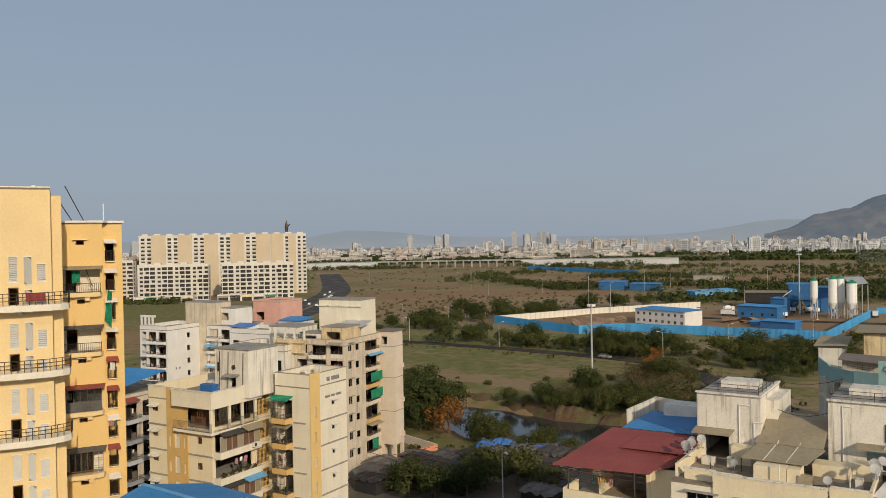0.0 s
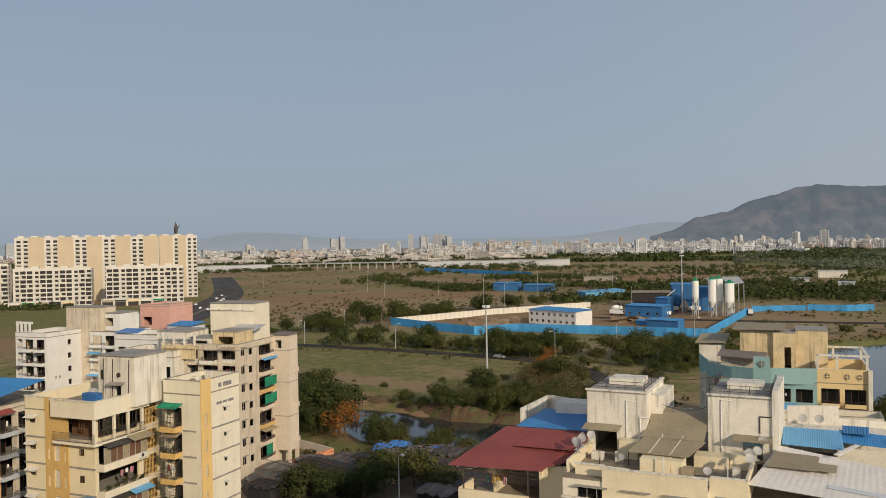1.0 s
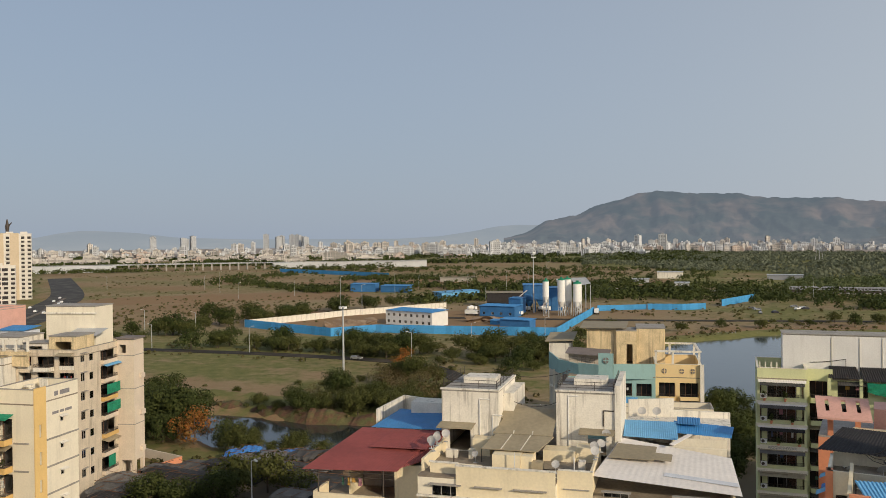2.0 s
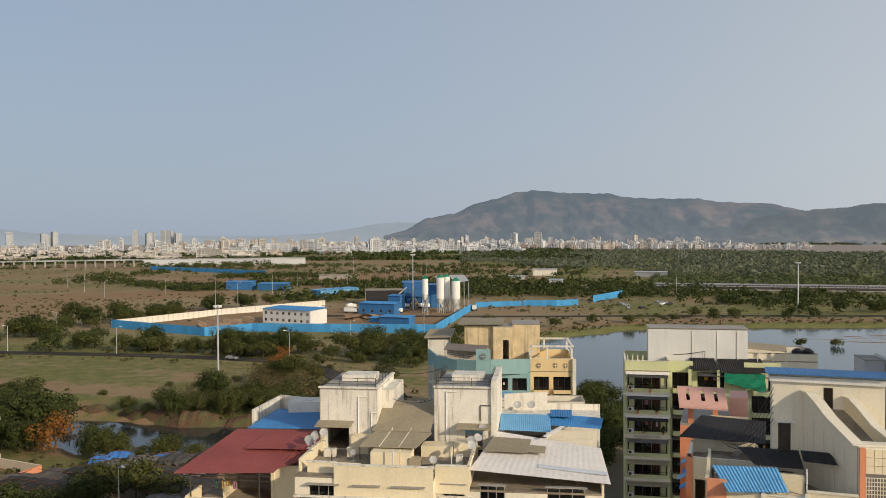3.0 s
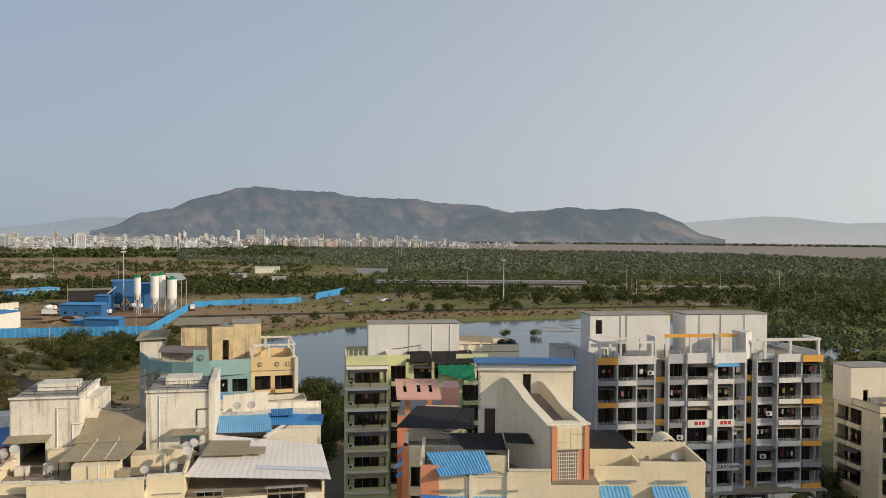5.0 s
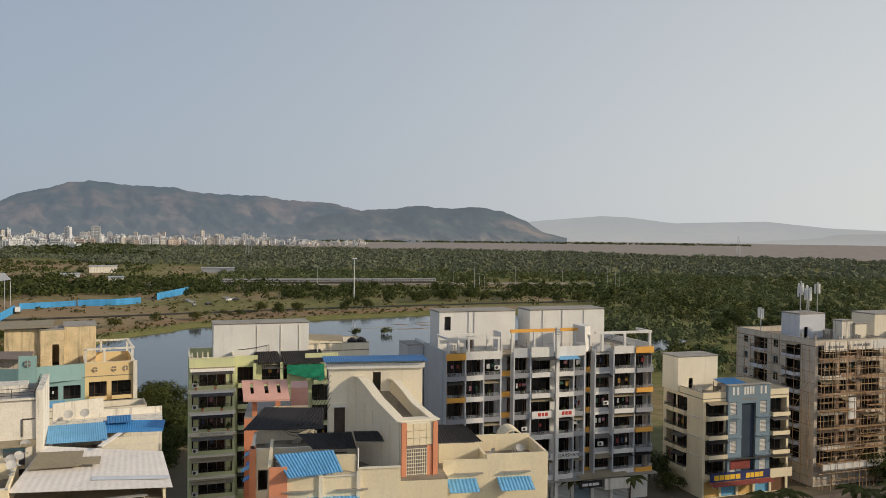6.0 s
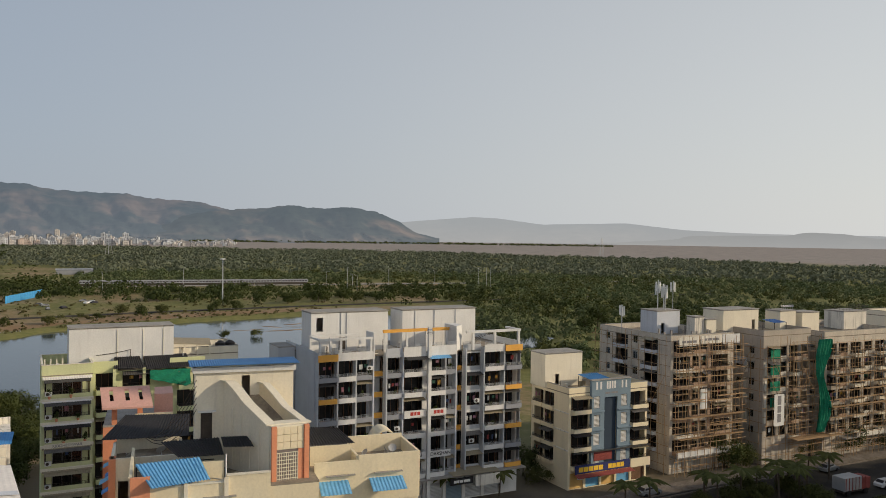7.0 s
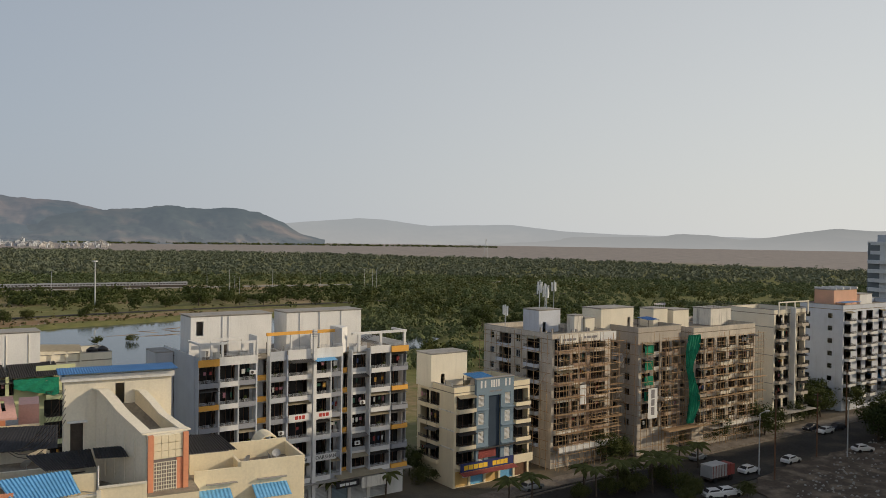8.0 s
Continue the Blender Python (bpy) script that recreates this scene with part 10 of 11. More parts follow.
def estate_block(label, x, y, yaw, W, D, floors, pattern, seed):
    """A far block of flats: plain piers and stacks of balconies, each stack with its own slabs and windows."""
    h = House("apartment_building", label, x, y, yaw, seed)
    fh, rng = 3.0, random.Random(seed)
    H = floors * fh + 1.0
    h.p("wall", Shape().box(0, 0.6, 0, W, D, H), ESTATEWHITE)
    u = 0.0
    win = {}
    for kind, w in pattern:
        if kind == "pier":
            h.p("pier", Shape().box(u, 0.0, 0, u + w, 0.598, H + 1.2), ESTATE)
        else:
            for f in range(floors):
                z = f * fh + 0.5
                key = ("ew", kind, round(w, 1))
                if kind == "stack":
                    h.p("window", cached(key, lambda: Shape().box(1.5, 0.5, 0.5, w - 0.4, 0.59, 2.3).mesh("window", ESTATEDARK)), None, at=pose(u, 0, z))
                    if f < floors - 1:
                        h.p("balcony", cached(("eb", kind, round(w, 1)), lambda: Shape().box(1.3, -0.7, 0, w - 0.2, 0.59, 0.2).box(1.3, -0.7, 0.2, w - 0.2, -0.58, 0.9).mesh("balcony", ESTATEWHITE)), None, at=pose(u, 0, z))
                else:
                    wide = rng.random() < 0.75
                    h.p("window", cached(("ed", wide, round(w, 1)), lambda: Shape().box(0.55 if wide else 1.5, 0.3, 0.1 if wide else 0.9, w - 0.2, 0.59, 2.55).mesh("window", ESTATEDARK)), None, at=pose(u, 0, z))
                    h.p("balcony", cached(("eo", kind, round(w, 1)), lambda: Shape().box(0.0, -0.6, -0.25, w, 0.59, 0.1).box(0.0, -0.6, 0.1, w, -0.5, 0.55).box(0.0, -0.3, 0.1, 0.55, 0.59, 2.75).mesh("balcony", ESTATEWHITE)), None, at=pose(u, 0, z))
        u += w
    # flank seen from the street
    for f in range(floors):
        for k in range(1):
            h.p("side_window", cached(("esw",), lambda: Shape().box(0, 0, 0.9, 0.06, 2.0, 2.4).mesh("side_window", ESTATEDARK)), None, at=pose(W + 0.003, D * (0.3 + 0.4 * k), f * fh + 0.5))
    for k in range(int(W / 9)):
        h.p("roof_room", Shape().box(2 + 9 * k, 2, H, 6.5 + 9 * k, 6.5, H + 2.2), ESTATEWHITE)
    h.p("parapet", Shape().box(-0.2, 0.4, H, W + 0.2, 0.7, H + 0.9), ESTATEWHITE)
    return h


pat = []
for k in range(6):
    pat += [("stack", 4.6), ("stack", 4.6), ("pier", 10.4)]
estate_block("long beige sixteen-storey flats with white balcony stacks", -232.0, 622.0, 9.0, 118.0, 16.0, 15, pat, 171)
estate_block("tall beige end block with white corner balconies", -134.0, 636.0, 9.0, 27.0, 18.0, 15, [("pier", 9.5), ("stack", 4.0), ("pier", 5.5), ("stack", 4.0), ("stack", 4.0)], 172)
estate_block("eight-storey pale flats with dark balconies above shops", -214.0, 570.0, 9.0, 48.0, 14.0, 8, [("stack", 4.0), ("open", 4.0), ("open", 4.0)] * 4, 173)
estate_block("eight-storey pale flats with dark balconies above shops", -157.0, 577.0, 9.0, 50.0, 14.0, 8, [("open", 4.17), ("open", 4.17), ("stack", 4.17)] * 4, 174)
estate_block("grey-white flats among trees beside the estate", -243.0, 600.0, 9.0, 14.0, 12.0, 9, [("open", 4.6), ("stack", 4.6), ("open", 4.6)], 176)
sh = House("shop_row", "row of low white shops with coloured signs", -212.0, 556.0, 8.0, 175, "shops")
for k in (0, 1, 2, 3, 4, 7, 8, 9, 10, 11):
    sh.p("shop", Shape().box(8.0 * k, 0, 0, 8.0 * k + 7.8, 9, 4.2 + (k % 3) * 0.4), (ESTATEWHITE, PALE, ESTATEWHITE, STAINED)[k % 4])
    sh.p("shop_sign", Shape().box(8.0 * k + 0.3, -0.25, 2.9, 8.0 * k + 7.5, -0.01, 4.0), (STAINED, GREENNET, BROWNSHEET, BLACKSHEET, LIGHTYELLOW)[k % 5])
    sh.p("shop_front", Shape().box(8.0 * k + 0.6, -0.12, 0, 8.0 * k + 7.2, -0.01, 2.7), ESTATEDARK)
# dark figure-like roof mast of the estate: a plain tapering sculpture
s = Shape()
for (z0, r0), (z1, r1) in zip([(0, 1.3), (3, 1.1), (6, 1.5), (8.2, 0.9), (9.4, 0.7)], [(3, 1.1), (6, 1.5), (8.2, 0.9), (9.4, 0.7), (11.5, 0.15)]):
    s.tube((0, 0, z0), (0, 0, z1), r0, r1, 8)
s.tube((0.6, 0, 6.2), (3.0, 0, 8.8), 0.6, 0.3, 6)
solid("statue", s, METAL, "dark tapering roof sculpture on the estate tower", "sculpture", pose(-123.5, 645.0, 46.0))

# ---- fenced works yard ----
FENCEBLUE = material("blue_painted_sheet_fence", (0.065, 0.32, 0.64), 0.55, 0.14, 0.2, 2.0, 0.1, per=0.12)


def panel_fence(pts, height, label, mat, step=2.5, name="sheet_fence", z=0.0):
    e = thing(name, label, "fence", pose(0, 0, z))
    for a, b in zip(pts, pts[1:]):
        L = math.dist(a, b)
        n = max(1, int(L / step))
        yaw = math.degrees(math.atan2(b[1] - a[1], b[0] - a[0]))
        w = L / n
        me = cached(("fp", round(w, 2), height, mat.name), lambda: Shape().corrugated((0.04, 0, 0), (w - 0.04, 0, 0), (w - 0.04, 0, height), (0.04, 0, height), 6, 0.06, 0.03).box(-0.06, -0.06, 0, 0.03, 0.1, height + 0.05).mesh("panel", mat))
        for i in range(n):
            t = i / n
            part("panel", me, None, e, at=pose(a[0] + (b[0] - a[0]) * t, a[1] + (b[1] - a[1]) * t, 0, 0, 0, yaw))
    return e


panel_fence([(24, 389), (55.5, 337.5), (76, 343.5), (142, 303), (203, 387)], 3.6, "bright blue sheet metal fence round a works yard", FENCEBLUE)
panel_fence([(24, 390), (80, 425), (142, 452)], 3.2, "pale concrete panel wall behind a works yard", STAINED, 3.0, "boundary_wall")
panel_fence([(240, 395), (256, 386), (271, 386)], 3.4, "blue sheet metal fence beside the pond road", FENCEBLUE)
panel_fence([(290, 398), (336, 428)], 4.0, "blue sheet metal fence beside the pond road", FENCEBLUE)
panel_fence([(212, 400), (240, 396)], 3.0, "blue sheet metal fence beside the pond road", FENCEBLUE)
panel_fence([(109, 1051), (160, 940), (202, 846)], 4.5, "long blue sheet fence on the plain", FENCEBLUE, 9.0)
panel_fence([(170, 1180), (262, 1165)], 8.0, "blue sheet fence beside the flyover", FENCEBLUE, 12.0)
panel_fence([(-185, 1185), (-100, 1195)], 8.0, "pale embankment wall", STAINED, 8.0, "boundary_wall")


def shed(x, y, yaw, L, W, h, wall, roof, label, windows=0, rows=1):
    e = thing("shed", label, "shed", pose(x, y, 0, 0, 0, yaw))
    holes = []
    for r in range(rows):
        for i in range(windows):
            u = L * (i + 0.5) / windows
            holes.append((u - 0.7, u + 0.7, 1.0 + 3.1 * r, 2.3 + 3.1 * r))
    for face in ("front", "left", "right", "back"):
        s = Shape()
        a = (0, 0, L, W) if face in ("front", "back") else (0, 0.25, L, W - 0.25)
        facade(s, face, *a, 0, h, holes if face == "front" else [])
        part("wall", s, wall, e)
    for a, b, z0, z1 in holes:
        win = part("window", window_mesh(b - a, z1 - z0, 1, FRAME), None, e, at=pose((a + b) / 2, 0, z0))
        part("pane", pane_mesh(b - a, z1 - z0), None, win)
    part("roof", Shape().corrugated((-0.5, -0.6, h + 0.02), (L + 0.5, -0.6, h + 0.02), (L + 0.5, W + 0.6, h + 0.5), (-0.5, W + 0.6, h + 0.5), int(L / 0.6), 0.06), roof, e)
    return e


shed(88.5, 378.0, -55.0, 28.0, 12.0, 6.6, WHITE, BLUESHEET, "white two-storey site office with a blue sheet roof", 8, 2)
shed(133.0, 356.0, -52.0, 4, 3, 2, BLUESHEET, BLUESHEET, "small blue site hut")
shed(134.0, 346.0, -50.0, 15.0, 6.0, 3.4, SITEBLUE, BLUESHEET, "blue sheet metal site shed")
shed(143.0, 398.0, -48.0, 20.0, 9.0, 5.4, SITEBLUE, BLUESHEET, "blue sheet metal site shed", 4)
shed(160.0, 400.0, -48.0, 7.0, 6.0, 8.5, SITEBLUE, BLUESHEET, "tall blue site cabin")
# closed walls in black, painted in place of a dark open interior
shed(166.0, 449.0, -20.0, 24.0, 12.0, 8.0, BLACKSHEET, BROWNSHEET, "workshop hall with black walls for its shaded open front")
hp = thing("batching_hopper", "tall blue batching plant housing on a tapered hopper", "hopper", pose(173.0, 411.0, 0, 0, 0, -23.0))
for u in (0.5, 6.5, 12.5):
    for v in (0.5, 8.5):
        part("leg", Shape().box(u - 0.25, v - 0.25, 0, u + 0.25, v + 0.25, 6.6), SITEBLUE, hp)
part("housing", Shape().box(0, 0, 6.602, 13.0, 9.0, 14.4), SITEBLUE, hp)
part("roof", Shape().corrugated((-0.4, -0.4, 14.42), (13.4, -0.4, 14.42), (13.4, 9.4, 15.0), (-0.4, 9.4, 15.0), 18, 0.08), BLUESHEET, hp)
for k in range(2):
    part("funnel", Shape().add([(0.8 + 6 * k, 0.9, 6.6), (6.2 + 6 * k, 0.9, 6.6), (6.2 + 6 * k, 8.1, 6.6), (0.8 + 6 * k, 8.1, 6.6), (2.8 + 6 * k, 3.6, 2.6), (4.2 + 6 * k, 3.6, 2.6), (4.2 + 6 * k, 5.4, 2.6), (2.8 + 6 * k, 5.4, 2.6)], [(0, 4, 5, 1), (1, 5, 6, 2), (2, 6, 7, 3), (3, 7, 4, 0), (4, 7, 6, 5)]), SITEBLUE, hp)
for k in range(9):
    part("wall_rib", Shape().box(0.3 + 1.5 * k, -0.12, 6.7, 0.45 + 1.5 * k, -0.003, 14.3), SITEBLUE, hp)
cb = thing("conveyor", "sloping grey conveyor feeding a batching plant", "conveyor", pose(0, 0, 0))
part("belt", Shape().slab((158.0, 404.0, 1.6), (158.6, 405.6, 1.6), (174.5, 409.4, 12.2), (174.0, 407.8, 12.2), 0.5), STEEL, cb)
for t in (0.3, 0.65):
    part("leg", Shape().tube((158.3 + 16 * t, 404.8 + 3.8 * t, 0), (158.3 + 16 * t, 404.8 + 3.8 * t, 1.2 + 10.5 * t), 0.15), STEEL, cb)
shed(188.0, 412.0, -23.0, 8.0, 8.0, 12.5, SITEBLUE, BLUESHEET, "blue batching plant annex")
shed(154.0, 500.0, 25.0, 34.0, 8.0, 5.5, PALEBLUE, PALEBLUE, "long pale blue sheet shed")
shed(118.0, 622.0, -30.0, 20.0, 10.0, 6.0, SITEBLUE, BLUESHEET, "blue sheet shed on the plain")
shed(138.0, 606.0, -35.0, 22.0, 10.0, 5.0, SITEBLUE, BLUESHEET, "blue sheet shed on the plain")

for x, y, yaw, L, W, h, wall, roof, label in (
        (430.0, 690.0, -32.0, 24.0, 12.0, 6.0, STAINED, STEEL, "stained long shed among trees on the plain"), (336.0, 516.0, -35.0, 10.0, 8.0, 6.5, WHITE, STEEL, "white two-storey house among dark trees"),
        (300.0, 640.0, -30.0, 18.0, 10.0, 4.0, GREYPAINT, STEEL, "grey sheet shed on the plain"), (362.0, 620.0, -30.0, 14.0, 8.0, 4.0, MIDGREY, STEEL, "low grey shed on the plain"),
        (500.0, 620.0, -40.0, 30.0, 8.0, 4.5, GREYPAINT, STEEL, "grey railway shed among trees"), (222.0, 725.0, -15.0, 34.0, 9.0, 4.0, CONCRETE, BROWNSHEET, "long grey wall and shed on building land")):
    shed(x, y, yaw, L, W, h, wall, roof, label)


def silo(x, y, r, h, leg):
    e = thing("silo", "white cement silo with a green top on steel legs", "silo", pose(x, y, 0), "cement silos")
    part("drum", Shape().tube((0, 0, leg), (0, 0, h), r, n=20), WHITEPAINT, e, smooth=False)
    part("cone", Shape().tube((0, 0, leg - 3.0), (0, 0, leg), 0.4, r, 20), WHITEPAINT, e)
    part("top", Shape().tube((0, 0, h), (0, 0, h + 0.8), r * 1.02, r * 0.7, 20), GREENNET, e, "green painted top")
    part("top_rail", Shape().tube((0, 0, h + 0.8), (0, 0, h + 1.6), 0.5, 0.5, 8), GREENNET, e)
    for k in range(4):
        a = math.pi / 4 + math.pi / 2 * k
        part("leg", Shape().tube((math.cos(a) * r * 0.9, math.sin(a) * r * 0.9, 0), (math.cos(a) * r * 0.9, math.sin(a) * r * 0.9, leg), 0.16, n=6), STEEL, e)
        part("brace", Shape().tube((math.cos(a) * r * 0.9, math.sin(a) * r * 0.9, 0.4), (math.cos(a + 1.57) * r * 0.9, math.sin(a + 1.57) * r * 0.9, leg - 0.4), 0.08, n=5), STEEL, e)
    part("ladder", Shape().box(r, -0.25, 0, r + 0.12, 0.25, h), STEEL, e)


for x, y, r, h in ((181.4, 381, 1.95, 18.4), (185.8, 383, 1.95, 18.6), (188.0, 377, 1.85, 16.6), (190.6, 380.5, 1.85, 16.4)):
    silo(x, y, r, h, 7.5)
silo(173.6, 383.0, 1.6, 17.8, 10.0)
e = thing("silo_roof", "grey arched conveyor cover behind silos", "canopy", pose(199, 392, 0))
part("cover", Shape().corrugated((-4, 0, 14.5), (5, 0, 15.5), (5, 6, 18.5), (-4, 6, 18.5), 14, 0.1), STEEL, e)
for u in (-3.8, 4.8):
    part("leg", Shape().tube((u, 0.3, 0), (u, 0.3, 14.8), 0.2), STEEL, e)
    part("leg", Shape().tube((u, 5.7, 0), (u, 5.7, 18.3), 0.2), STEEL, e)


def lorry(x, y, yaw, cab, body, label, drum=False, L=7.0, name="truck"):
    e = thing(name, label, "truck", pose(x, y, 0.06, 0, 0, yaw))
    part("chassis", Shape().box(-L / 2, -0.9, 0.55, L / 2, 0.9, 0.85), METAL, e)
    c = part("cab", Shape().prism([(L / 2 - 1.9, -1.1), (L / 2, -1.1), (L / 2 + 0.05, 0), (L / 2, 1.1), (L / 2 - 1.9, 1.1)], 0.85, 2.6), cab, e)
    part("windscreen", Shape().box(L / 2 + 0.06, -0.95, 1.65, L / 2 + 0.09, 0.95, 2.4), ESTATEDARK, c)
    if drum:
        part("drum", Shape().tube((-L / 2 + 0.2, 0, 2.2), (0.4, 0, 2.0), 0.8, 1.35, 14).tube((0.4, 0, 2.0), (L / 2 - 2.1, 0, 1.9), 1.35, 0.8, 14), body, e)
    else:
        part("box_body", Shape().box(-L / 2, -1.15, 0.9, L / 2 - 2.0, 1.15, 2.9), body, e)
        for k in range(7):
            part("body_rib", Shape().box(-L / 2 + 0.2 + k * 0.75, -1.22, 0.9, -L / 2 + 0.3 + k * 0.75, -1.16, 2.9), cab, e)
    for sx in (-L / 2 + 1.0, L / 2 - 1.0):
        for sy in (-1.0, 1.0):
            part("wheel", cached("lw", lambda: Shape().tube((0, -0.16, 0), (0, 0.16, 0), 0.48, n=14).mesh("wheel", BLACKPLASTIC)), None, e, at=pose(sx, sy, 0.48))
    return e


for x, y, yaw, dr in ((128, 418, 40, True), (148, 425, 30, True), (174, 412, 20, True), (184, 408, 10, True), (140, 402, -40, False), (203, 384, 60, False), (168, 416, 0, True), (120, 408, 35, True), (152, 404, 25, False), (112, 404, 60, False), (160, 388, 30, True)):
    lorry(x, y, yaw, (WHITEPAINT, FENCEBLUE)[int(x) % 2], WHITEPAINT, "white concrete mixer truck in a works yard" if dr else "white site truck in a works yard", dr)


def car(x, y, yaw, paint, label, z=0.06, far=False):
    e = thing("car", label, "car", pose(x, y, z, 0, 0, yaw), "cars by the street")

    def hull():
        s = Shape()
        prof = [(-2.0, 0.35), (-2.05, 0.8), (-1.75, 0.95), (-1.3, 1.38), (0.35, 1.42), (1.0, 0.98), (1.9, 0.85), (2.0, 0.6), (1.98, 0.35)]
        n = len(prof)
        vs = [(px, -0.82 if pz < 1.0 else -0.62, pz) for px, pz in prof] + [(px, 0.82 if pz < 1.0 else 0.62, pz) for px, pz in prof]
        fs = [(i, (i + 1) % n, n + (i + 1) % n, n + i) for i in range(n)] + [tuple(range(n - 1, -1, -1)), tuple(range(n, 2 * n))]
        return s.add(vs, fs)
    part("body", cached(("car", paint.name), lambda: hull().mesh("body", paint)), None, e)
    if far:
        part("glazing", cached("cg", lambda: Shape().add([(-1.5, -0.8, 1.0), (0.8, -0.8, 1.0), (0.3, -0.68, 1.34), (-1.15, -0.68, 1.34), (-1.5, 0.8, 1.0), (0.8, 0.8, 1.0), (0.3, 0.68, 1.34), (-1.15, 0.68, 1.34)], [(0, 1, 2, 3), (7, 6, 5, 4), (1, 5, 6, 2), (4, 0, 3, 7)]).mesh("glazing", ESTATEDARK)), None, e)
        for sx in (-1.25, 1.25):
            part("wheel_pair", cached("cwp", lambda: Shape().tube((0, -0.86, 0), (0, 0.86, 0), 0.32, n=10).mesh("wheel_pair", BLACKPLASTIC)), None, e, at=pose(sx, 0, 0.32))
        return
    for sy in (-1, 1):
        part("side_window", cached(("cw", sy), lambda: Shape().add([(-1.5, sy * 0.79, 1.0), (0.75, sy * 0.79, 1.0), (0.3, sy * 0.67, 1.34), (-1.15, sy * 0.67, 1.34)], [(0, 1, 2, 3)]).mesh("side_window", ESTATEDARK)), None, e)
        part("headlight", cached(("hl", sy), lambda: Shape().box(1.93, sy * 0.5, 0.62, 2.01, sy * 0.76, 0.78).mesh("headlight", PLASTICWHITE)), None, e)
        for sx in (-1.25, 1.25):
            part("wheel", cached("cwh", lambda: Shape().tube((0, -0.1, 0), (0, 0.1, 0), 0.32, n=14).mesh("wheel", BLACKPLASTIC)), None, e, at=pose(sx, sy * 0.76, 0.32))
    part("windscreen", cached("ws", lambda: Shape().add([(0.42, -0.6, 1.4), (0.42, 0.6, 1.4), (1.02, 0.74, 1.0), (1.02, -0.74, 1.0)], [(0, 1, 2, 3)]).mesh("windscreen", ESTATEDARK)), None, e)
    part("rear_window", cached("rw", lambda: Shape().add([(-1.33, -0.58, 1.39), (-1.33, 0.58, 1.39), (-1.74, 0.72, 0.99), (-1.74, -0.72, 0.99)], [(3, 2, 1, 0)]).mesh("rear_window", ESTATEDARK)), None, e)


CARWHITE = material("white_car_paint", (0.75, 0.75, 0.74), 0.25, 0.03, 1.0, 8.0, 0.0, spec=0.5)
CARSILVER = material("silver_car_paint", (0.45, 0.46, 0.47), 0.25, 0.03, 1.0, 8.0, 0.0, metal=0.5, spec=0.5)
CARDARK = material("dark_car_paint", (0.04, 0.04, 0.05), 0.25, 0.03, 1.0, 8.0, 0.0, spec=0.5)
for x, y, yaw, p, l in ((127.7, 25.6, -35, CARSILVER, "silver hatchback parked at the kerb"), (155.7, 0.6, -30, CARSILVER, "silver hatchback parked at the kerb"), (150.2, -7.9, -40, CARWHITE, "white hatchback on the street"), (159.8, -15.5, -38, CARWHITE, "white saloon on the street"),
                        (135.7, -4.2, -60, CARWHITE, "white saloon parked beside trees"), (134.0, -2.2, -60, CARWHITE, "white saloon parked beside trees"), (186.9, -24.6, 140, CARWHITE, "white car by the far kerb"), (189.0, -22.2, 140, CARDARK, "dark car by the far kerb"), (191.5, -27.5, 140, CARDARK, "dark car by the far kerb"), (173.4, -29.5, -60, CARWHITE, "white hatchback at the edge of the lot"),
                        (-13.6, 152.5, 60, CARDARK, "dark car parked under a lift tower"), (-12.0, 157.0, 60, CARWHITE, "white car parked under a lift tower"), (52.7, 268.7, -45, CARSILVER, "grey car on a field lane"), (67.6, 258.4, -50, CARWHITE, "white car on a field lane")):
    car(x, y, yaw, p, l)
lorry(144.0, -2.7, -38, REDROOF, STEEL, "small truck with an orange and grey box body", L=6.0)
hr = random.Random(31)
for k in range(15):
    t = hr.random()
    a, b = ((-82, 505), (-84, 570)) if hr.random() < 0.5 else ((-84, 570), (-86, 640))
    off = hr.choice((-10, -6.5, -3, 3, 6.5, 10))
    car(a[0] + (b[0] - a[0]) * t + off, a[1] + (b[1] - a[1]) * t, 92, hr.choice((CARWHITE, CARWHITE, CARSILVER, CARDARK)), "small car on the highway bend", 0.1, True)
for k in range(9):
    car(282 + hr.uniform(-8, 40), 372 + hr.uniform(-26, 4) - 0.0, hr.uniform(0, 180), hr.choice((CARWHITE, CARSILVER, CARDARK)), "car parked beside the blue fence", 0.05, True)
structure("median", ribbon([(-98, 410), (-86, 440), (-82, 505), (-84, 570), (-86, 640)], 2.0, 0.45), KERB, "pale concrete median of the highway", "kerb")
structure("pavement", ribbon([(118, 33), (132, 23.5), (160, 2.5), (196, -25), (240, -58)], 4.0, 0.2), KERB, "dusty concrete pavement before the shops", "pavement")
structure("kerb", ribbon([(116, 30.8), (130, 21.2), (158.6, 0.2), (194.5, -27.2), (238, -60)], 0.3, 0.24), KERB, "worn concrete kerb", "kerb")

lr = random.Random(44)
lot = [(133, -11), (142, -7.5), (152, -11), (161, -16.5), (172, -25.5), (182, -34), (200, -47), (214, -60), (196, -78), (160, -58), (136, -36)]
outline = []
for (ax, ay), (bx, by) in zip(lot, lot[1:] + lot[:1]):
    for k in range(5):
        outline.append((ax + (bx - ax) * k / 5 + lr.uniform(-.8, .8), ay + (by - ay) * k / 5 + lr.uniform(-.8, .8)))
structure("bare_lot", Shape().prism(outline, -0.3, 0.12), LOTSOIL, "bare brown earth lot strewn with litter", "ground")


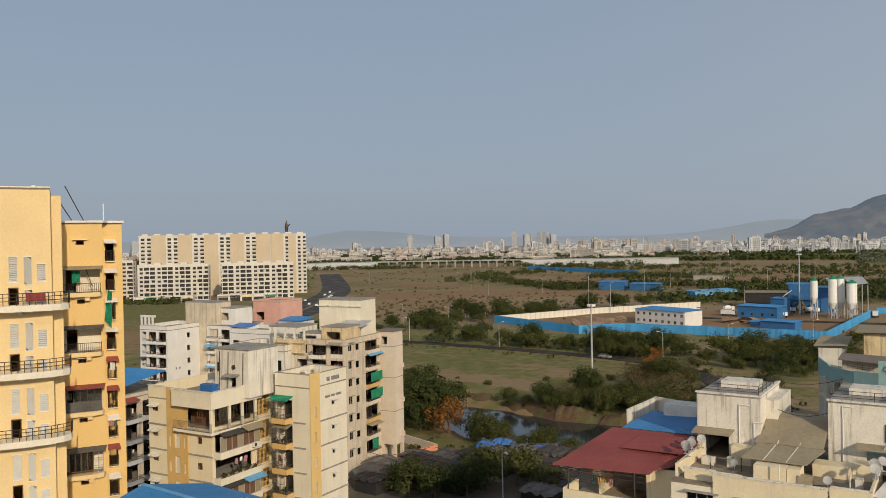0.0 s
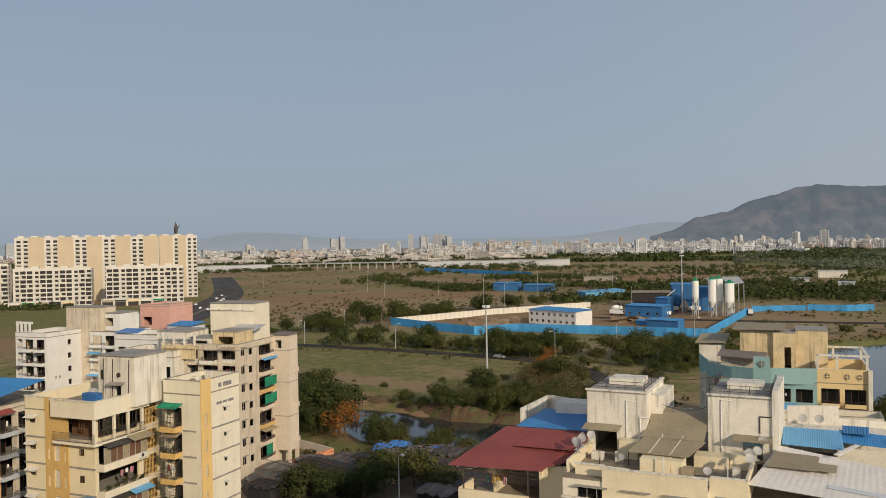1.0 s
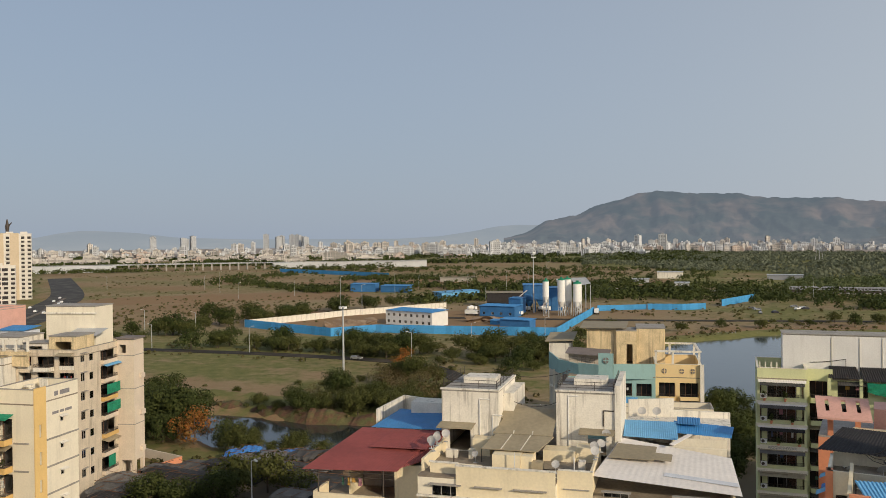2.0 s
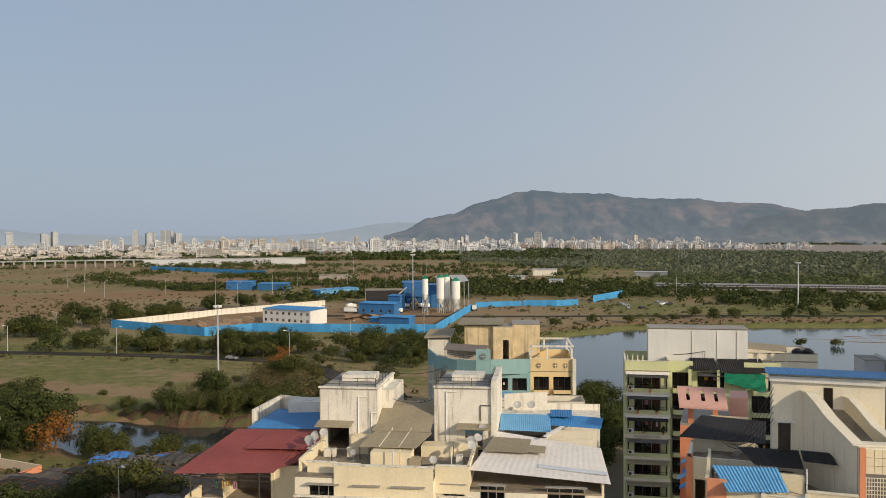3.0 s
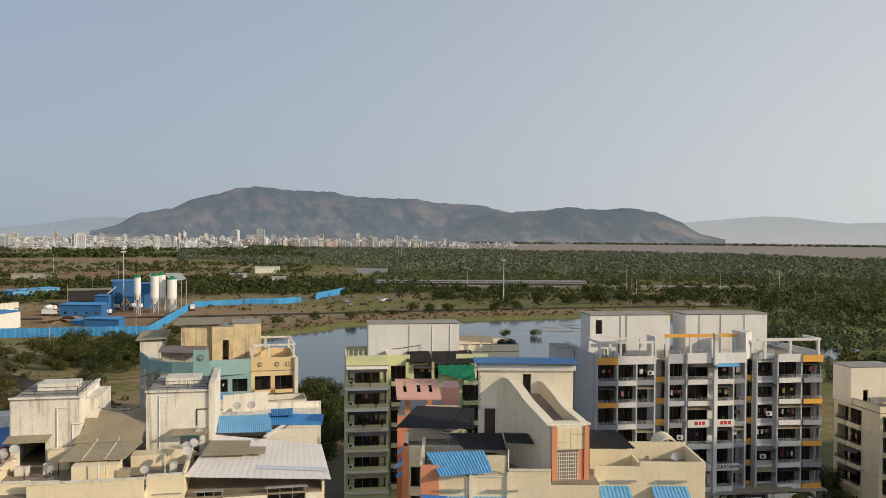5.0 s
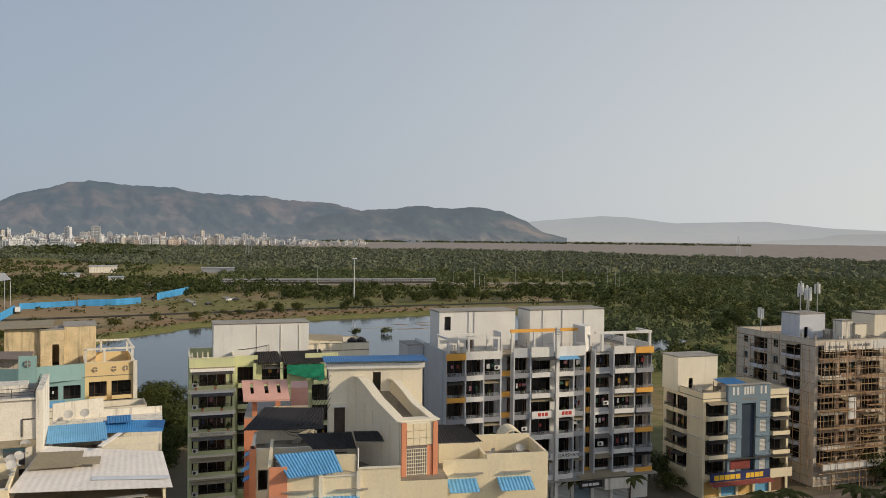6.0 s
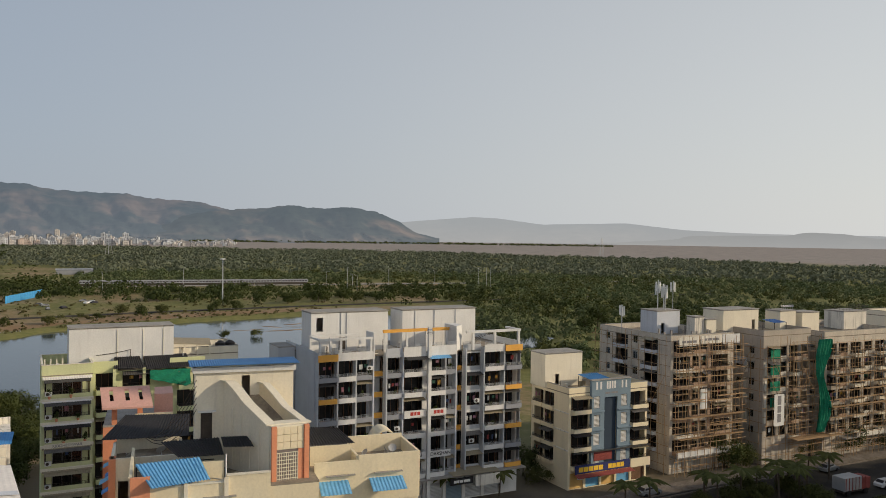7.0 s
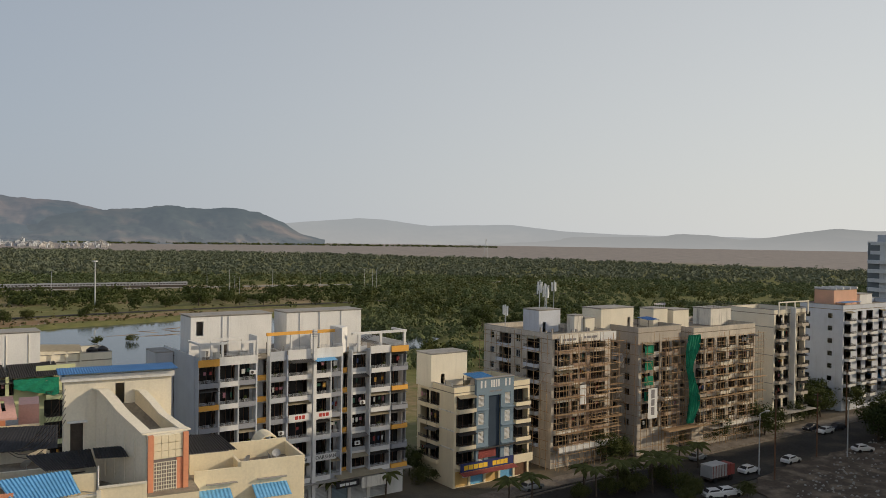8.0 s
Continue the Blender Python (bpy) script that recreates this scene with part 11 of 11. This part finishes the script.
# ---- masts, poles and lines ----
def mast(x, y, h, label, heads=6, r=0.28, name="light_mast"):
    e = thing(name, label, "mast", pose(x, y, 0), "tall masts")
    part("pole", Shape().tube((0, 0, -0.5), (0, 0, h), r, r * 0.55, 10), STEEL, e)
    part("crown", Shape().tube((0, 0, h - 0.3), (0, 0, h), 0.8, 0.8, 10), STEEL, e)
    for k in range(heads):
        a = 6.283 * k / heads
        part("lamp_head", cached("lh", lambda: Shape().box(-0.25, -0.35, -0.2, 0.25, 0.35, 0.45).mesh("lamp_head", PLASTICWHITE)), None, e, at=pose(math.cos(a) * 1.0, math.sin(a) * 1.0, h - 0.4, 0, 0, 57.3 * a))
    return e


mast(45.0, 250.0, 19.4, "tall grey floodlight mast beside a field lane", 5, 0.36)
mast(345.0, 298.0, 25.5, "tall grey floodlight mast beyond the pond", 6, 0.4)
mast(176.0, 404.0, 30.0, "tall grey floodlight mast in the works yard", 6, 0.4)


def street_lamp(x, y, h, yaw, label="slim grey street lamp"):
    e = thing("street_lamp", label, "street lamp", pose(x, y, 0, 0, 0, yaw), "street lamps")
    part("pole", cached(("slp", h), lambda: Shape().tube((0, 0, 0), (0, 0, h), 0.13, 0.08, 6).mesh("pole", STEEL)), None, e)
    part("arm", cached(("sla", h), lambda: Shape().tube((0, 0, h), (1.4, 0, h + 0.4), 0.06, n=5).mesh("arm", STEEL)), None, e)
    part("lamp", cached(("sll", h), lambda: Shape().box(1.2, -0.15, h + 0.3, 2.0, 0.15, h + 0.48).mesh("lamp", PLASTICWHITE)), None, e)


for x, y in ((20, 300), (-14, 325), (70, 262), (98, 282), (131, 290), (2, 372), (-20, 395), (150, -9.5), (168, -26), (8, 118)):
    street_lamp(x, y, 9.0 if y > 100 else 10.5, hr.uniform(0, 360))
pr = random.Random(77)
for k in range(15):
    t = pr.random()
    x, y = 150 + 420 * t + pr.uniform(-14, 14), 640 - 420 * t + pr.uniform(-14, 14)
    street_lamp(x, y, pr.choice((11.0, 13.0, 16.0)), pr.uniform(0, 360), "distant overhead line post by the railway")
for k in range(12):
    a, d = math.radians(pr.uniform(-6, 27)), pr.uniform(430, 760)
    street_lamp(math.sin(a) * d, math.cos(a) * d, pr.choice((11.0, 16.0, 20.0)), pr.uniform(0, 360), "tall lamp post on the plain")
# lattice pylons far over the mangroves
for x, y in ((900, 1000), (1560, 410)):
    e = thing("pylon", "lattice power pylon over the mangroves", "pylon", pose(x, y, 0), "pylons")
    for sx in (-1, 1):
        for sy in (-1, 1):
            part("leg", Shape().tube((sx * 4, sy * 4, 0), (sx * 0.6, sy * 0.6, 38), 0.3, 0.2, 4), STEEL, e)
    for z in (20, 27, 33):
        part("cross_arm", Shape().tube((-6, 0, z), (6, 0, z), 0.25, n=4), STEEL, e)


# ---- railway ----
COACH = material("dusty_coach_paint", (0.34, 0.35, 0.37), 0.6, 0.15, 0.3, 3.0, 0.05)
def coach(x, y, yaw):
    e = thing("railway_coach", "pale grey suburban railway coach with dark windows", "train", pose(x, y, 0.5, 0, 0, yaw), "coaches of the train")
    part("body", cached("cb", lambda: Shape().box(-9.9, -1.6, 1.7, 9.9, 1.6, 3.5).box(-9.8, -1.4, 3.502, 9.8, 1.4, 3.9).mesh("body", COACH)), None, e)
    for k in range(9):
        part("window", cached("cow", lambda: Shape().box(0, -1.65, 2.3, 1.5, -1.602, 3.1).mesh("window", ESTATEDARK)), None, e, at=pose(-9.6 + 2.15 * k, 0, 0))
    part("underframe", cached("cu", lambda: Shape().box(-9.6, -1.5, 0.0, 9.6, 1.5, 1.69).mesh("underframe", METAL)), None, e)


for k in range(8):
    t = (10.5 + 20.6 * k) / 166
    coach(400 + (519 - 400) * t + 3, 474 + (363 - 474) * t + 3, -43)
# ---- flyover on the plain ----
fo = thing("flyover", "long pale concrete flyover on piers", "bridge", pose(0, 0, 0))
part("deck", ribbon([(-330, 1120), (-182, 1172), (30, 1188), (215, 1160), (330, 1150)], 14, 9.0).add([], []), CITYWALL, fo)
part("barrier", ribbon([(-330, 1113), (-182, 1165), (30, 1181), (215, 1153), (330, 1143)], 0.6, 10.2), CITYWALL, fo)
for k in range(16):
    x = -80 + 12 * k
    part("pier", Shape().box(x, 1176, 0, x + 2, 1186, 8.8), CONCRETE, fo)
part("abutment", Shape().prism([(-330, 1113), (-182, 1166), (-95, 1174), (-95, 1186), (-182, 1178), (-330, 1126)], 0, 8.9), CITYWALL, fo)
part("abutment", Shape().prism([(112, 1170), (215, 1154), (330, 1144), (330, 1156), (215, 1166), (112, 1182)], 0, 8.9), CITYWALL, fo)


# ---- huts under tarpaulins beside the canal ----
tr = random.Random(19)


def hut(x, y, yaw, w, dd, z, mat, what):
    e = thing("hut", what + " tarpaulin-roofed shack beside the canal", "shack", pose(x, y, 0, 0, 0, yaw), "shacks by the canal")
    n = 9
    vs, tilt = [], tr.uniform(-.5, .5)
    for j in range(n + 1):
        for i in range(n + 1):
            u, v = i / n, j / n
            sag = -0.22 * math.sin(u * math.pi * 3) ** 2
            hem = -0.7 if (i in (0, n) or j in (0, n)) else 0.0
            vs.append((w * (u - 0.5) + tr.uniform(-.1, .1), dd * (v - 0.5) + tr.uniform(-.1, .1), z + tilt * (v - 0.5) * 2 + 0.35 * (1 - abs(2 * v - 1)) + sag + hem * tr.uniform(0.4, 1) + tr.uniform(-.06, .06)))
    part("tarpaulin", Shape().add(vs, [(j * (n + 1) + i, j * (n + 1) + i + 1, (j + 1) * (n + 1) + i + 1, (j + 1) * (n + 1) + i) for j in range(n) for i in range(n)]), mat, e)
    part("shack_wall", Shape().box(-w / 2 + 0.35, -dd / 2 + 0.35, 0, w / 2 - 0.35, dd / 2 - 0.35, z - 0.55), BLACKSHEET if tr.random() < 0.7 else DARKBROWN, e)
    part("roof_pole", Shape().tube((-w / 2 - 0.3, 0.1, z + 0.42), (w / 2 + 0.3, -0.1, z + 0.42), 0.05, n=5).tube((-w * 0.2, -dd / 2 - 0.3, z + 0.12), (-w * 0.1, dd / 2 + 0.3, z + 0.2), 0.05, n=5).tube((w * 0.2, -dd / 2 - 0.3, z + 0.12), (w * 0.28, dd / 2 + 0.3, z + 0.2), 0.04, n=5), WOOD, e)


for gy_ in range(5):
    for gx_ in range(8):
        x, y = -12 + 4.6 * gx_ + tr.uniform(-1, 1) + 0.7 * gy_, 125 + 5.0 * gy_ + tr.uniform(-1, 1)
        if (x < -6 and y > 143) or (2.5 < x < 14.5 and y < 136) or (x < 3 and y < 130):
            continue
        blue = (x > 8 and y > 140 and tr.random() < 0.25)
        green = not blue and gx_ == 2 and gy_ == 3
        hut(x, y, tr.uniform(-48, -30), tr.uniform(5.0, 7.4), tr.uniform(4.6, 6.0), tr.uniform(2.0, 2.8), TARP if blue else GREENNET if green else GREYTARP if tr.random() < 0.75 else BLACKSHEET, "blue" if blue else "green" if green else "dark grey")
for k, (x, y) in enumerate(((7.5, 152.5), (10.5, 154.5), (17.5, 149.5))):
    hut(x, y, -40 + 20 * k, 3.6, 3.0, 1.9, TARP, "blue")


# ---- street planting, rubble, islets ----
def palm(x, y, h, rng):
    e = thing("palm_tree", "young palm with drooping fronds beside the street", "palm", pose(x, y, 0, 0, 0, rng.uniform(0, 360)), "palms by the street")
    part("trunk", Shape().tube((0, 0, 0), (0.2, 0, h), 0.16, 0.11, 7), BARK, e)
    for k in range(11):
        a, up = 6.283 * k / 11 + rng.uniform(-.2, .2), rng.uniform(0.3, 1.0)
        s = Shape()
        L = rng.uniform(2.3, 3.2)
        prev = None
        for j in range(7):
            t = j / 6
            r, z = L * t, h + up * 1.6 * t - 1.9 * t * t
            c = Vector((0.2 + math.cos(a) * r, math.sin(a) * r, z))
            w = 0.5 * math.sin(math.pi * min(1, t * 0.9 + 0.12))
            side = Vector((-math.sin(a), math.cos(a), 0)) * w
            cur = (c, c + side - Vector((0, 0, w * 0.6)), c - side - Vector((0, 0, w * 0.6)))
            if prev:
                s.add([prev[0], cur[0], cur[1], prev[1]], [(0, 1, 2, 3)])
                s.add([prev[0], prev[2], cur[2], cur[0]], [(0, 1, 2, 3)])
            prev = cur
        part("frond", s, LEAF_B, e)


for x, y, h in ((127.9, 15.4, 4.5), (131, 12.5, 5.2), (134.5, 10.4, 4.4), (139, 8.0, 4.8), (145.1, 3.7, 4.6), (120.5, 24.0, 4.6), (118.0, 27.0, 4.2), (112.4, 55.7, 4.0), (110.4, 52.4, 4.2), (133.0, 7.2, 5.4), (137.0, 4.6, 5.0), (141.5, 5.6, 4.4), (130.2, 17.6, 4.0), (150.5, 0.5, 4.2), (116.5, 46.0, 4.0)):
    palm(x, y, h, tr)
for x, y, s in ((149.5, 17.1, 0.7), (151.6, 15.6, 0.75), (202.3, -23.1, 0.85), (205.0, -26.0, 0.9), (184.5, -34.2, 1.1), (188.5, -37.5, 1.2), (166.0, 4.4, 0.6), (172.0, -2.6, 0.7), (178.6, -6.6, 0.75), (182.0, -9.8, 0.7), (131.3, 9.6, 0.6), (133.3, 0.8, 0.5), (136.0, -7.0, 0.5), (130.0, 2.0, 0.5), (182.9, -6.2, 1.1), (180.7, -12.4, 0.9), (212.0, -25.0, 1.2), (207.0, -22.0, 1.1), (136.0, 12.6, 0.6), (128.6, 46.6, 0.7), (125.4, 42.8, 0.6), (196.4, -19.0, 0.8), (200.8, -20.4, 0.7), (190.0, -40.5, 1.2), (195.0, -44.0, 1.1), (216.0, -33.5, 0.9), (163.4, 6.0, 0.55), (169.0, 0.6, 0.6), (125.0, 17.5, 0.5), (129.5, 13.6, 0.55), (133.0, 10.2, 0.5), (136.5, 6.0, 0.55), (140.6, 6.4, 0.5), (134.6, 2.2, 0.6), (152.6, 14.2, 0.6)):
    tree("dark" if s > 0.65 else "bushy", x, y, s, tr)
for x, y, s in ((-17.5, 193.4, 1.3), (-11.1, 192.1, 1.2), (-6.5, 213.0, 1.1), (-19.0, 222.0, 1.2), (-15.0, 205.0, 1.25), (-9.0, 200.0, 1.1), (-4.0, 190.0, 0.9)):
    tree("dark", x, y, s, tr)
for x, y, s in ((249.8, 214.4, 1.25), (259.3, 207.3, 1.15)):
    tree("shrub", x, y, s, tr, -1.5)
for x, y, h in ((147.4, -11.8, 15.0), (194.9, -29.8, 14.0), (166.0, -20.5, 12.0)):
    e = thing("utility_pole", "dark utility pole with cross arms beside the street", "utility pole", pose(x, y, 0, 0, 0, 40), "poles by the street")
    part("pole", Shape().tube((0, 0, 0), (0, 0, h), 0.16, 0.11, 7), WOOD, e)
    for zz in (h - 0.5, h - 1.5):
        part("cross_arm", Shape().box(-0.9, -0.06, zz, 0.9, 0.06, zz + 0.12), METAL, e)
isl = Shape()
for k in range(16):
    x, y, turn = 292 + tr.uniform(-22, 24), 212 + tr.uniform(-10, 12), -0.62 + tr.uniform(-.3, .3)
    rx, ry, ring = tr.uniform(2.0, 5.0), tr.uniform(0.4, 1.0), []
    for q in range(14):
        a, w = 6.2832 * q / 14, tr.uniform(0.7, 1.2)
        u, v = rx * w * math.cos(a), ry * w * math.sin(a)
        ring.append((x + u * math.cos(turn) - v * math.sin(turn), y + u * math.sin(turn) + v * math.cos(turn)))
    isl.prism(ring, -1.6, -1.3 + tr.uniform(0.03, 0.1))
solid("mud_islets", isl, DIRT, "low mud banks showing through pond water", "mud", kind="stuff")
rub = Shape()
for k in range(620):
    if k < 460:
        t = tr.random()
        x, y = 140 + 52 * t + tr.uniform(-6, 8), -13 - 27 * t - tr.uniform(0, 1) ** 2 * 24
    else:
        t = tr.random()
        x, y = 160 + 175 * t, 298 - 42 * t + tr.uniform(0, 26)
    r = tr.uniform(0.08, 0.35)
    rub.tube((x, y, -0.1), (x + tr.uniform(-.2, .2), y + tr.uniform(-.2, .2), r), r, r * 0.5, 5)
solid("rubble", rub, CONCRETE, "pale rubble and litter strewn on bare soil", "rubble", kind="stuff")
heap = Shape()
for x, y, r, z in ((70, 372, 9, 3.4), (78, 377, 7, 2.6), (62, 366, 6, 2.0), (130, 372, 6, 2.0), (138, 369, 6, 2.2)):
    for k in range(5):
        heap.tube((x + tr.uniform(-1, 1), y + tr.uniform(-1, 1), -0.2), (x + tr.uniform(-1, 1), y, z * tr.uniform(0.6, 1)), r * tr.uniform(.7, 1), 0.6, 11)
solid("soil_heap", heap, DIRT, "heaps of brown soil in a works yard", "soil heap", kind="stuff")


# ---- unseen towers added to shade the street row, and the block under the terrace ----
def shade_tower(x, y, yaw, W, D, floors, seed):
    h = House("tower_block", "unseen plain cream tower added to shade the street row", x, y, yaw, seed, "tower")
    block(h.e, 0, 0, W, D, 0, 3.0 * floors, CREAM, {}, TERRACE, 1.0)


for i, floors in enumerate((26, 21, 15, 14, 15)):
    shade_tower(112.0 + 27.4 * i, -62.0 - 20.6 * i, -37.0, 31.0, 18.0, floors, 301 + i)
own = House("tower_block", "cream block of flats under the terrace viewpoint", -14.0, -22.0, 0.0, 304, "tower")
own.p("wall", Shape().box(0, 0, 0, 15.4, 23.4, 38.2), CREAM)
own.p("terrace_floor", Shape().box(0.2, 0.2, 38.203, 15.2, 23.2, 38.4), TERRACE)
own.p("coping", Shape().box(-0.1, 23.2, 38.203, 15.5, 23.5, 38.5), STAINED)
own.p("coping", Shape().box(15.2, -0.1, 38.203, 15.5, 23.19, 38.5), STAINED)
